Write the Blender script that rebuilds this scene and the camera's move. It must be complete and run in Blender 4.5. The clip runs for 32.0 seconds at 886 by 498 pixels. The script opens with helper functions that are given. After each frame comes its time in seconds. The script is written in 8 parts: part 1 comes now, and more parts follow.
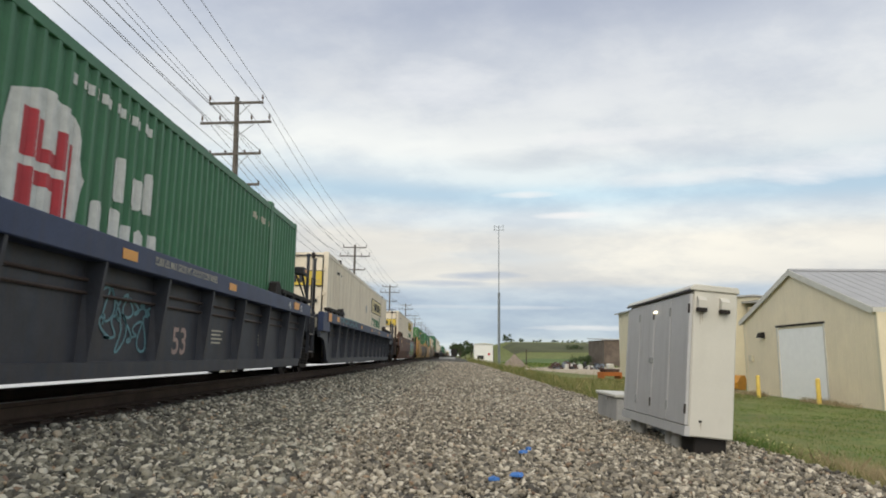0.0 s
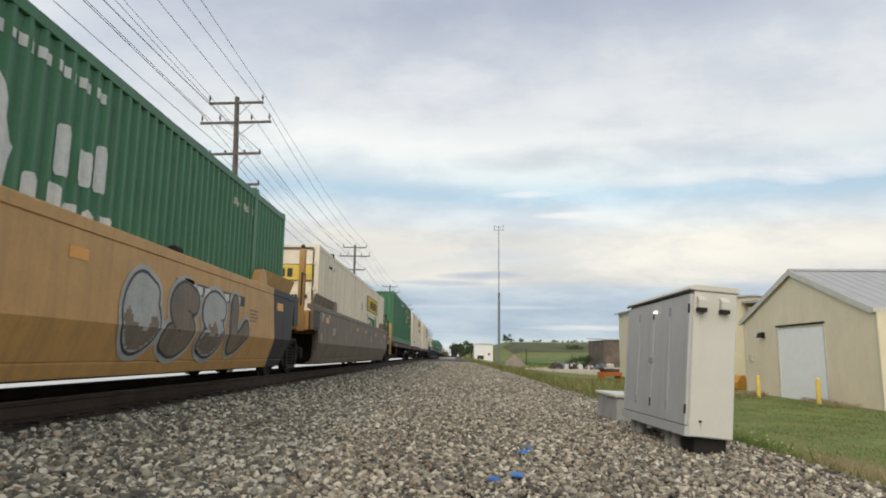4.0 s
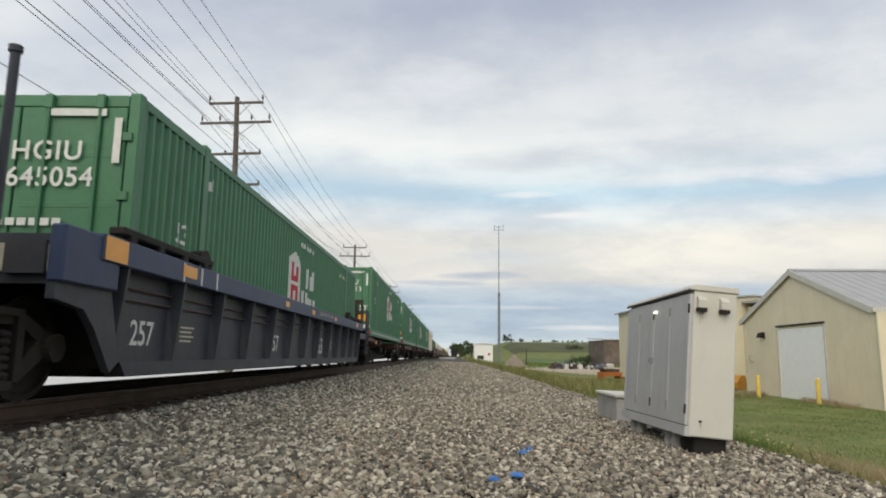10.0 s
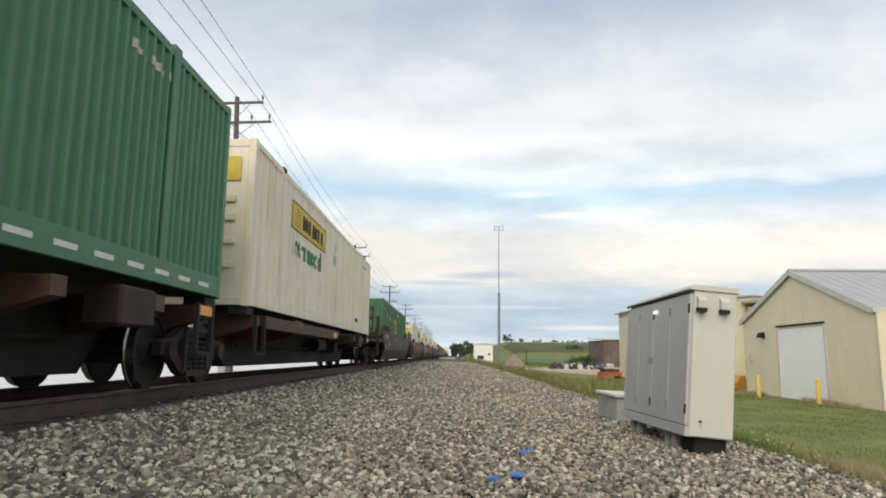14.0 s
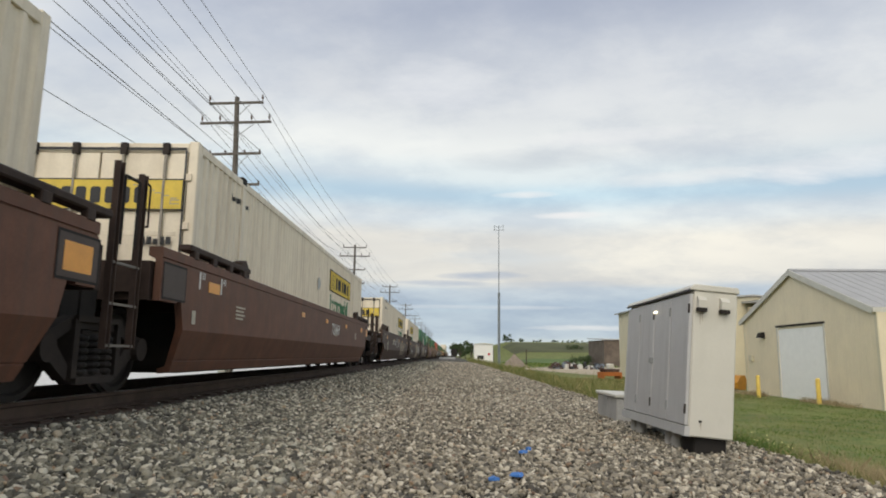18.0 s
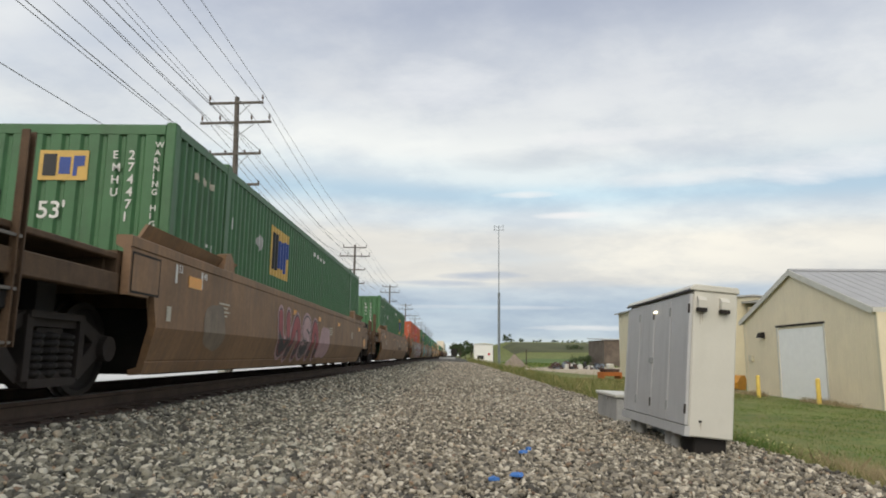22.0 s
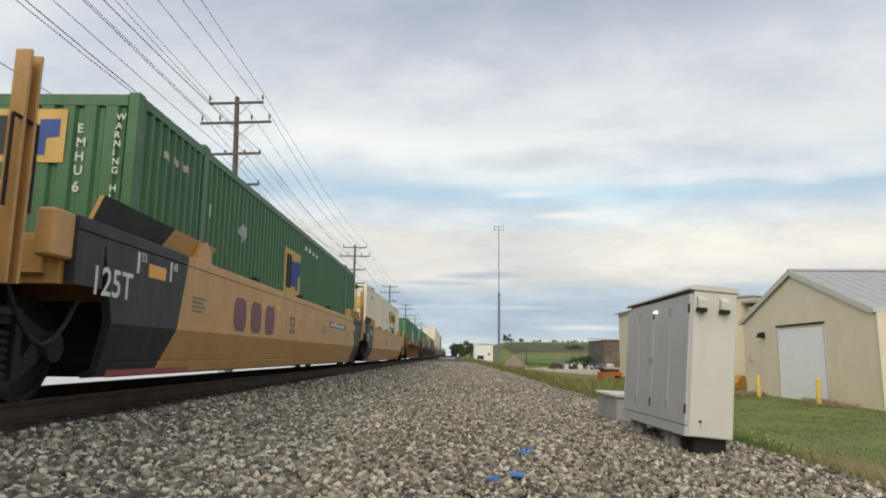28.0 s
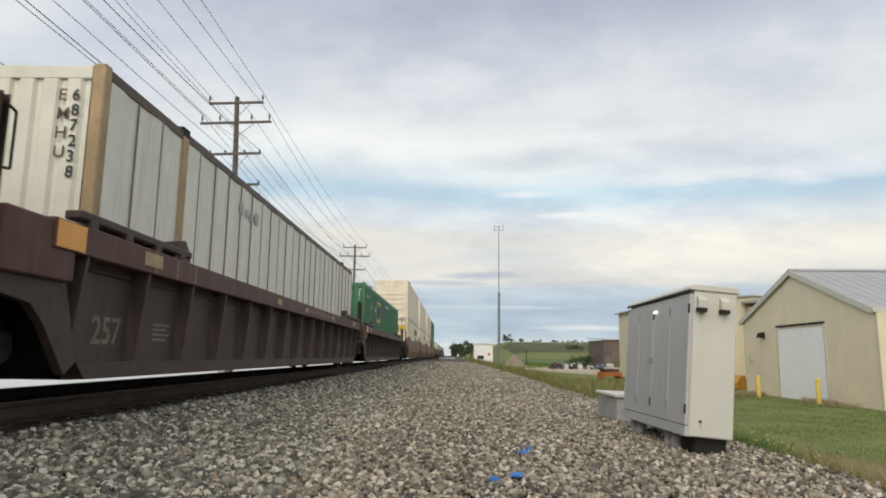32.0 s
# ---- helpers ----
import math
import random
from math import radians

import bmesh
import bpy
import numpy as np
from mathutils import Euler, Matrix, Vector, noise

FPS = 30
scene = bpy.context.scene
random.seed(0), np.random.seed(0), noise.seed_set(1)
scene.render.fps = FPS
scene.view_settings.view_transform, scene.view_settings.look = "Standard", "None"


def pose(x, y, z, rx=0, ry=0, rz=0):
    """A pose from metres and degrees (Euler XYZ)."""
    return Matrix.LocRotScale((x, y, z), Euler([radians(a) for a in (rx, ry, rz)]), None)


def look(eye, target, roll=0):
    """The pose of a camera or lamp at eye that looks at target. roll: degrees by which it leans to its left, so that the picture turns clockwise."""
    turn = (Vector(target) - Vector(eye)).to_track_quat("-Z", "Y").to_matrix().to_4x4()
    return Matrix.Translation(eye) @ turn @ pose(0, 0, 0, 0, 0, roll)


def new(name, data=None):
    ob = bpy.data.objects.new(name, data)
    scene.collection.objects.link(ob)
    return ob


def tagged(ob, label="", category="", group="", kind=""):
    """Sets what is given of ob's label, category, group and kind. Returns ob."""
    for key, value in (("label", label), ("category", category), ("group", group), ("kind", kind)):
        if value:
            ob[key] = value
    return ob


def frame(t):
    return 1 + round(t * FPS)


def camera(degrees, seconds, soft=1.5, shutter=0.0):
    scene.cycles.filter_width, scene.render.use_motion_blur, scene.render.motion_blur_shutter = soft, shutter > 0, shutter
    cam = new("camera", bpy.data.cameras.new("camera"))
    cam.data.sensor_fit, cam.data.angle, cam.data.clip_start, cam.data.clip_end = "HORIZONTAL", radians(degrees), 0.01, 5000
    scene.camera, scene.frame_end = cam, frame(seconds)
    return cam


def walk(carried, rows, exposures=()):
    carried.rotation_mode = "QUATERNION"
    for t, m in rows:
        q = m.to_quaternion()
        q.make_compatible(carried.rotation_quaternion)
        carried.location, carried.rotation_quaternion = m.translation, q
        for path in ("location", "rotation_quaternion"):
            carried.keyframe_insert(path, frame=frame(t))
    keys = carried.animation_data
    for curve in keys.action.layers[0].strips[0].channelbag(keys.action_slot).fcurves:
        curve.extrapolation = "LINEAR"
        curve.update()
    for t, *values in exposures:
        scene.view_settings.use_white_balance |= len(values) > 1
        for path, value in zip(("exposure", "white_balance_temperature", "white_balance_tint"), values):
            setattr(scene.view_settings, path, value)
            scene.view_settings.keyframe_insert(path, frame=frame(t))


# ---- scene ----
TRACK_X = -4.674
EYE = Vector((0.0, 0.0, 0.458))
PITCH, YAW, ROLL = radians(9.106), radians(0.854), 0.702

cam = camera(67.39, 32.0, soft=1.85, shutter=0.03)
AHEAD = Vector((-math.sin(YAW) * math.cos(PITCH), math.cos(YAW) * math.cos(PITCH), math.sin(PITCH)))
walk(cam, [(0.0, look(EYE, EYE + AHEAD, ROLL)), (32.0, look(EYE, EYE + AHEAD, ROLL))],
     [(0.0, 0.03), (3.0, 0.02), (4.8, 0.09), (6.0, 0.17), (7.2, 0.05), (8.5, 0.01), (10.0, 0.0), (11.0, 0.13), (12.0, 0.21), (14.0, 0.21), (15.4, 0.07), (17.0, -0.04), (20.0, 0.0), (32.0, 0.02)])


# ---- world, sun ----
def build_world():
    w = bpy.data.worlds.new("sky")
    scene.world = w
    w.use_nodes = True
    nt = w.node_tree
    nt.nodes.clear()
    N, L = nt.nodes.new, nt.links.new
    out, bg = N("ShaderNodeOutputWorld"), N("ShaderNodeBackground")
    L(bg.outputs[0], out.inputs[0])
    sky = N("ShaderNodeTexSky")
    sky.sky_type, sky.sun_disc = "NISHITA", False
    sky.sun_elevation, sky.sun_rotation = radians(37), radians(193)
    tc, sep = N("ShaderNodeTexCoord"), N("ShaderNodeSeparateXYZ")
    L(tc.outputs["Generated"], sep.inputs[0])

    def math_node(op, a, b=None, clamp=False):
        n = N("ShaderNodeMath")
        n.operation, n.use_clamp = op, clamp
        for i, v in enumerate((a, b)):
            if v is None:
                continue
            if isinstance(v, (int, float)):
                n.inputs[i].default_value = v
            else:
                L(v, n.inputs[i])
        return n.outputs[0]

    # cloud sheets lie on planes overhead: coordinates x/z, y/z
    up = math_node("ADD", math_node("ABSOLUTE", sep.outputs[2]), 0.24)
    comb = N("ShaderNodeCombineXYZ")
    L(math_node("DIVIDE", sep.outputs[0], up), comb.inputs[0])
    L(math_node("DIVIDE", sep.outputs[1], up), comb.inputs[1])

    def cloud(scale, stretch, detail, rough, off):
        m = N("ShaderNodeMapping")
        m.inputs["Scale"].default_value = (stretch, 1.0, 1.0)
        m.inputs["Location"].default_value = off
        m.inputs["Rotation"].default_value = (0, 0, 0.25)
        L(comb.outputs[0], m.inputs[0])
        n = N("ShaderNodeTexNoise")
        n.inputs["Scale"].default_value, n.inputs["Detail"].default_value = scale, detail
        n.inputs["Roughness"].default_value = rough
        L(m.outputs[0], n.inputs["Vector"])
        return n.outputs["Fac"]

    def ramp(fac, stops):
        r = N("ShaderNodeValToRGB")
        r.color_ramp.interpolation = "EASE"
        e = r.color_ramp.elements
        while len(e) < len(stops):
            e.new(0.5)
        for el, (p, c) in zip(e, stops):
            el.position, el.color = p, (*c, 1)
        L(fac, r.inputs[0])
        return r.outputs[0]

    def mix(f, a, b):
        m = N("ShaderNodeMix")
        m.data_type = "RGBA"
        for i, v in ((0, f), (6, a), (7, b)):
            if isinstance(v, float):
                m.inputs[i].default_value = v
            else:
                L(v, m.inputs[i])
        return m.outputs[2]

    warp = math_node("MULTIPLY", math_node("SUBTRACT", cloud(0.55, 0.5, 4, 0.55, (3, 1, 0)), 0.5), 0.075)
    height = math_node("ADD", sep.outputs[2], warp)
    # cloud colour by height: blue-grey far band, cream break, blue gap, pale sheet, lavender-grey overhead
    sheet = ramp(height, [(0.0, (0.73, 0.755, 0.755)), (0.03, (0.535, 0.62, 0.695)), (0.082, (0.495, 0.59, 0.69)), (0.098, (0.57, 0.645, 0.72)), (0.112, (0.79, 0.775, 0.735)),
                          (0.165, (0.815, 0.795, 0.75)), (0.20, (0.755, 0.81, 0.845)), (0.232, (0.585, 0.745, 0.855)), (0.262, (0.76, 0.83, 0.87)), (0.30, (0.85, 0.875, 0.885)),
                          (0.385, (0.77, 0.795, 0.835)), (0.50, (0.535, 0.575, 0.675)), (1.0, (0.64, 0.66, 0.71))])
    bright = ramp(cloud(0.62, 0.55, 5, 0.55, (0.7, 2.2, 0)), [(0.36, (0.84, 0.855, 0.885)), (0.64, (1.12, 1.11, 1.075))])
    wisps = ramp(cloud(2.2, 0.85, 8, 0.62, (1.9, 4.1, 0)), [(0.36, (0.875, 0.90, 0.935)), (0.62, (1.075, 1.07, 1.045))])
    both = N("ShaderNodeMix")
    both.data_type, both.blend_type = "RGBA", "MULTIPLY"
    both.inputs[0].default_value = 1.0
    L(bright, both.inputs[6])
    L(wisps, both.inputs[7])
    bright = both.outputs[2]
    mul = N("ShaderNodeMix")
    mul.data_type, mul.blend_type = "RGBA", "MULTIPLY"
    mul.inputs[0].default_value = 1.0
    L(sheet, mul.inputs[6])
    L(bright, mul.inputs[7])
    blue = N("ShaderNodeMix")
    blue.data_type, blue.blend_type = "RGBA", "MULTIPLY"
    blue.inputs[0].default_value = 1.0
    blue.inputs[7].default_value = (0.16, 0.16, 0.16, 1)
    L(sky.outputs[0], blue.inputs[6])
    gaps = math_node("MULTIPLY", ramp(cloud(0.75, 0.4, 5, 0.55, (5.3, 0.4, 0)), [(0.54, (0, 0, 0)), (0.68, (1, 1, 1))]), 0.30)
    col = mix(gaps, mul.outputs[2], blue.outputs[2])
    # single long clouds low over the horizon: dark lenses before the cream break, pale streaks in the blue
    side = math_node("DIVIDE", sep.outputs[0], math_node("MAXIMUM", sep.outputs[1], 0.05))
    rag = math_node("MULTIPLY", math_node("SUBTRACT", cloud(5.0, 0.5, 6, 0.6, (7, 2, 0)), 0.5), 3.2)
    for az, el, wide, high, tone, much in ((0.045, 0.1185, 0.075, 0.0075, (0.44, 0.51, 0.62), 0.85), (-0.02, 0.1075, 0.075, 0.005, (0.46, 0.53, 0.64), 0.8), (0.17, 0.108, 0.10, 0.004, (0.56, 0.62, 0.70), 0.6),
                                           (0.111, 0.238, 0.055, 0.006, (0.93, 0.93, 0.92), 0.9), (0.185, 0.206, 0.062, 0.0055, (0.94, 0.93, 0.92), 0.9), (0.34, 0.252, 0.13, 0.012, (0.92, 0.92, 0.91), 0.7),
                                           (0.60, 0.25, 0.15, 0.022, (0.95, 0.95, 0.95), 0.8), (0.20, 0.042, 0.085, 0.0055, (0.90, 0.89, 0.87), 0.8), (0.05, 0.072, 0.16, 0.004, (0.70, 0.745, 0.785), 0.7),
                                           (0.10, 0.287, 0.15, 0.018, (0.58, 0.635, 0.69), 0.6), (-0.03, 0.395, 0.12, 0.035, (0.93, 0.94, 0.95), 0.6), (0.28, 0.315, 0.16, 0.012, (0.92, 0.92, 0.92), 0.5)):
        p = math_node("DIVIDE", math_node("SUBTRACT", side, az), wide)
        q = math_node("DIVIDE", math_node("SUBTRACT", sep.outputs[2], el), high)
        far = math_node("ADD", math_node("MULTIPLY", p, p), math_node("MULTIPLY", q, q))
        body = math_node("MULTIPLY", math_node("ADD", math_node("SUBTRACT", 1.0, far), rag), 0.8, True)
        inside = math_node("MULTIPLY", math_node("SUBTRACT", 2.6, far), 0.6, True)
        flat_tone = N("ShaderNodeRGB")
        flat_tone.outputs[0].default_value = (*tone, 1)
        col = mix(math_node("MULTIPLY", math_node("MULTIPLY", body, inside), much), col, flat_tone.outputs[0])
    L(col, bg.inputs[0])
    bg.inputs[1].default_value = 0.98


build_world()
sun = new("sun", bpy.data.lights.new("sun", "SUN"))
sun.data.energy, sun.data.angle, sun.data.color = 2.0, radians(58), (1.0, 0.91, 0.77)
sun.matrix_world = look((0, 0, 60), (0 + 14, 0 + 60, 60 - 46))
scene.view_settings.exposure = 0.0


# ---- materials ----
MATS = {}


def surface(name, col, rough=0.6, metal=0.0, var=0.12, scale=3.0, bump=0.15, bump_scale=60.0, dirt=None, dirt_amount=0.0,
            streak=False, island=None, random_tint=0.0, spec=0.5):
    """Painted, weathered or earthy surface: two scales of variation, stains of its own, fine relief."""
    if name in MATS:
        return MATS[name]
    m = bpy.data.materials.new(name)
    m.use_nodes = True
    nt = m.node_tree
    N, L = nt.nodes.new, nt.links.new
    b = nt.nodes["Principled BSDF"]
    b.inputs["Roughness"].default_value, b.inputs["Metallic"].default_value = rough, metal
    b.inputs["Specular IOR Level"].default_value = spec
    tc = N("ShaderNodeTexCoord")

    def noise_node(s, d, r=0.6, stretch=(1, 1, 1)):
        mp = N("ShaderNodeMapping")
        mp.inputs["Scale"].default_value = stretch
        L(tc.outputs["Object"], mp.inputs[0])
        n = N("ShaderNodeTexNoise")
        n.inputs["Scale"].default_value, n.inputs["Detail"].default_value, n.inputs["Roughness"].default_value = s, d, r
        L(mp.outputs[0], n.inputs["Vector"])
        return n.outputs["Fac"]

    def ramp(fac, stops):
        r = N("ShaderNodeValToRGB")
        e = r.color_ramp.elements
        while len(e) < len(stops):
            e.new(0.5)
        for el, (p, c) in zip(e, stops):
            el.position, el.color = p, (*c, 1) if len(c) == 3 else c
        L(fac, r.inputs[0])
        return r.outputs[0]

    def mix(f, a, c, mode="MIX"):
        x = N("ShaderNodeMix")
        x.data_type, x.blend_type = "RGBA", mode
        for i, v in ((0, f), (6, a), (7, c)):
            if isinstance(v, (int, float)):
                x.inputs[i].default_value = v
            elif isinstance(v, tuple):
                x.inputs[i].default_value = (*v, 1)
            else:
                L(v, x.inputs[i])
        return x.outputs[2]

    lo, hi = tuple(c * (1 - var) for c in col), tuple(min(1, c * (1 + var)) for c in col)
    base = ramp(noise_node(scale, 4), [(0.3, lo), (0.7, hi)])
    if island:
        geo = N("ShaderNodeNewGeometry")
        base = mix(0.18, ramp(geo.outputs["Random Per Island"], island), base)
    if random_tint:
        oi = N("ShaderNodeObjectInfo")
        g = 1 - random_tint
        base = mix(1.0, base, ramp(oi.outputs["Random"], [(0, (g, g, g)), (1, (1, 1, 1))]), "MULTIPLY")
    fa = min(0.10, 0.55 * var)
    fine = ramp(noise_node(scale * 14, 3), [(0.35, (1 - fa,) * 3), (0.65, (1 + 0.6 * fa,) * 3)])
    base = mix(1.0, base, fine, "MULTIPLY")
    if dirt:
        st = (1, 6, 0.35) if streak else (1, 1, 1)
        f = ramp(noise_node(1.3 if streak else 2.2, 6, 0.65, st), [(0.62 - 0.3 * dirt_amount, (0, 0, 0)), (0.80, (dirt_amount,) * 3)])
        base = mix(f, base, dirt)
    L(base, b.inputs["Base Color"])
    if bump:
        bp = N("ShaderNodeBump")
        bp.inputs["Strength"].default_value, bp.inputs["Distance"].default_value = bump, 0.01
        L(noise_node(bump_scale, 4), bp.inputs["Height"])
        L(bp.outputs[0], b.inputs["Normal"])
    MATS[name] = m
    return m


GRIME = (0.06, 0.05, 0.042)
green_hub = surface("hub_green_paint", (0.050, 0.174, 0.081), 0.5, var=0.10, dirt=GRIME, dirt_amount=0.35, streak=True, bump=0.05)
green_bright = surface("bright_green_paint", (0.056, 0.180, 0.058), 0.5, var=0.12, dirt=GRIME, dirt_amount=0.35, streak=True, bump=0.05)
green_mid = surface("middle_green_paint", (0.046, 0.140, 0.052), 0.5, var=0.12, dirt=GRIME, dirt_amount=0.45, streak=True, bump=0.05)
green_dark = surface("deep_green_paint", (0.040, 0.158, 0.072), 0.5, var=0.12, dirt=GRIME, dirt_amount=0.4, streak=True, bump=0.05)
cream_white = surface("cream_white_paint", (0.80, 0.715, 0.565), 0.5, var=0.06, dirt=(0.34, 0.25, 0.155), dirt_amount=0.55, streak=True, bump=0.05)
grey_white = surface("greyish_white_paint", (0.74, 0.71, 0.61), 0.5, var=0.06, dirt=(0.30, 0.24, 0.17), dirt_amount=0.4, streak=True, bump=0.05)
orange_red = surface("orange_red_paint", (0.46, 0.090, 0.035), 0.5, var=0.12, dirt=GRIME, dirt_amount=0.35, streak=True, bump=0.05)
navy = surface("navy_car_paint", (0.043, 0.049, 0.064), 0.5, var=0.25, dirt=(0.075, 0.060, 0.050), dirt_amount=0.65, streak=True, bump=0.08, spec=0.3)
navy_blue = surface("blue_chord_paint", (0.041, 0.057, 0.115), 0.5, var=0.15, dirt=(0.07, 0.06, 0.05), dirt_amount=0.4, streak=True, bump=0.08, spec=0.3)
brown_car = surface("brown_car_paint", (0.150, 0.066, 0.041), 0.6, var=0.18, dirt=(0.085, 0.058, 0.045), dirt_amount=0.7, streak=True, bump=0.1, spec=0.3)
dark_brown = surface("dark_brown_car_paint", (0.068, 0.037, 0.028), 0.6, var=0.2, dirt=(0.14, 0.10, 0.075), dirt_amount=0.5, streak=True, bump=0.1, spec=0.3)
ochre_car = surface("ochre_car_paint", (0.50, 0.29, 0.10), 0.6, var=0.14, dirt=(0.16, 0.10, 0.06), dirt_amount=0.55, streak=True, bump=0.08, spec=0.3)
flat_brown = surface("rusty_flat_car_paint", (0.085, 0.042, 0.030), 0.65, var=0.25, dirt=(0.14, 0.075, 0.05), dirt_amount=0.5, streak=True, bump=0.12, spec=0.3)
end_brown = surface("grimy_dark_brown_paint", (0.040, 0.025, 0.020), 0.7, var=0.3, dirt=(0.085, 0.055, 0.04), dirt_amount=0.5, streak=True, bump=0.12, spec=0.3)
tan_gear = surface("weathered_tan_gear_paint", (0.115, 0.070, 0.040), 0.7, var=0.35, dirt=(0.045, 0.030, 0.022), dirt_amount=0.7, streak=True, bump=0.12, spec=0.3)
tan_car = surface("weathered_tan_car_paint", (0.255, 0.150, 0.080), 0.6, var=0.25, scale=1.2, dirt=(0.135, 0.095, 0.070), dirt_amount=0.75, streak=True, bump=0.1, spec=0.3)
grey_tan = surface("faded_grey_tan_paint", (0.22, 0.175, 0.13), 0.6, var=0.2, dirt=(0.11, 0.09, 0.075), dirt_amount=0.6, streak=True, bump=0.1, spec=0.3)
yellow_car = surface("yellow_car_paint", (0.55, 0.305, 0.100), 0.5, var=0.10, dirt=(0.24, 0.145, 0.07), dirt_amount=0.45, streak=True, bump=0.08)
fresh_red = surface("bright_pinkish_red_paint", (0.52, 0.062, 0.060), 0.5, var=0.12, dirt=(0.34, 0.05, 0.035), dirt_amount=0.35, streak=True, bump=0.05)
door_stain = surface("tan_door_stain", (0.52, 0.42, 0.28), 0.7, var=0.3, scale=4.0, dirt=(0.64, 0.56, 0.42), dirt_amount=0.6, streak=True, bump=0.03)
door_stain_dark = surface("brown_door_stain", (0.19, 0.12, 0.068), 0.7, var=0.35, scale=5.0, dirt=(0.40, 0.30, 0.19), dirt_amount=0.6, streak=True, bump=0.03)
rust_car = surface("rusty_brown_car_paint", (0.17, 0.078, 0.042), 0.7, var=0.5, scale=1.1, dirt=(0.33, 0.165, 0.075), dirt_amount=0.8, streak=True, bump=0.12, spec=0.3)
maroon_chord = surface("maroon_chord_paint", (0.105, 0.050, 0.040), 0.6, var=0.2, dirt=(0.16, 0.11, 0.09), dirt_amount=0.5, streak=True, bump=0.1, spec=0.3)
maroon_car = surface("maroon_car_paint", (0.070, 0.047, 0.040), 0.6, var=0.2, dirt=(0.12, 0.085, 0.068), dirt_amount=0.5, streak=True, bump=0.1, spec=0.3)
black_car = surface("black_car_paint", (0.030, 0.031, 0.035), 0.55, var=0.2, dirt=(0.09, 0.075, 0.06), dirt_amount=0.5, streak=True, bump=0.1, spec=0.3)
# grimy, rusty steels; colours also darkened to deepen the shade beneath the cars
underframe = surface("grimy_shade_dark_steel", (0.013, 0.011, 0.010), 0.85, var=0.3, dirt=(0.036, 0.025, 0.018), dirt_amount=0.6, bump=0.25)
truck_steel = surface("rusty_shade_dark_cast_steel", (0.023, 0.017, 0.014), 0.85, var=0.3, dirt=(0.055, 0.036, 0.026), dirt_amount=0.6, bump=0.25)
wheel_steel = surface("shade_dark_wheel_steel", (0.022, 0.018, 0.016), 0.7, 0.2, var=0.3, bump=0.15)
rod_grey = surface("weathered_rod_steel", (0.33, 0.30, 0.25), 0.5, 0.3, var=0.25, dirt=(0.14, 0.09, 0.06), dirt_amount=0.6, bump=0.1)
galvanised_step = surface("worn_step_steel", (0.16, 0.145, 0.13), 0.5, 0.5, var=0.2, bump=0.05)
tread_steel = surface("polished_tread_steel", (0.55, 0.55, 0.56), 0.22, 1.0, var=0.1, bump=0.03)
rail_steel = surface("rusty_rail_steel", (0.078, 0.051, 0.037), 0.8, 0.1, var=0.3, dirt=(0.045, 0.031, 0.025), dirt_amount=0.6, bump=0.2)
rail_top = surface("worn_rail_head", (0.30, 0.29, 0.29), 0.30, 0.9, var=0.15, bump=0.03)
tie_wood = surface("creosoted_tie_wood", (0.075, 0.055, 0.042), 0.9, var=0.3, bump=0.5, bump_scale=30, random_tint=0.4)
white_mark = surface("white_stencil_paint", (0.66, 0.66, 0.62), 0.6, var=0.12, scale=9, bump=0.02)
cream_mark = surface("faded_cream_stencil_paint", (0.50, 0.46, 0.36), 0.6, var=0.2, scale=9, bump=0.02)
black_mark = surface("black_stencil_paint", (0.022, 0.022, 0.024), 0.6, var=0.2, bump=0.02)
green_mark = surface("dark_green_lettering", (0.02, 0.15, 0.055), 0.5, var=0.15, bump=0.02)
red_mark = surface("red_emblem_paint", (0.48, 0.035, 0.045), 0.5, var=0.1, bump=0.02)
yellow_mark = surface("yellow_sign_paint", (0.66, 0.48, 0.055), 0.5, var=0.12, scale=5, dirt=(0.4, 0.3, 0.1), dirt_amount=0.4, bump=0.02)
amber_mark = surface("amber_reflector", (0.78, 0.34, 0.045), 0.4, var=0.08, bump=0.02)
faded_yellow = surface("faded_pale_yellow_paint", (0.70, 0.60, 0.34), 0.5, var=0.1, scale=2, dirt=(0.66, 0.47, 0.08), dirt_amount=0.4, bump=0.02)
gold_mark = surface("gold_emblem_paint", (0.58, 0.37, 0.09), 0.5, var=0.12, bump=0.02)
blue_mark = surface("blue_emblem_paint", (0.025, 0.06, 0.26), 0.5, var=0.15, bump=0.02)
plum_spray = surface("plum_spray_paint", (0.17, 0.055, 0.10), 0.6, var=0.25, bump=0.02)
soot_spray = surface("charcoal_spray_paint", (0.045, 0.043, 0.044), 0.6, var=0.35, bump=0.02)
rose_spray = surface("faded_rose_spray_paint", (0.42, 0.27, 0.27), 0.6, var=0.2, bump=0.02)
purple_mark = surface("maroon_emblem_paint", (0.15, 0.035, 0.05), 0.5, var=0.15, bump=0.02)
teal_spray = surface("teal_spray_paint", (0.05, 0.25, 0.22), 0.6, var=0.25, bump=0.02)
sky_spray = surface("pale_blue_spray_paint", (0.13, 0.27, 0.30), 0.6, var=0.25, bump=0.02)
blue_spray = surface("blue_spray_paint", (0.045, 0.10, 0.22), 0.6, var=0.25, bump=0.02)
beige_spray = surface("beige_spray_paint", (0.36, 0.29, 0.20), 0.6, var=0.2, bump=0.02)
green_spray = surface("lime_spray_paint", (0.20, 0.30, 0.09), 0.6, var=0.3, bump=0.02)
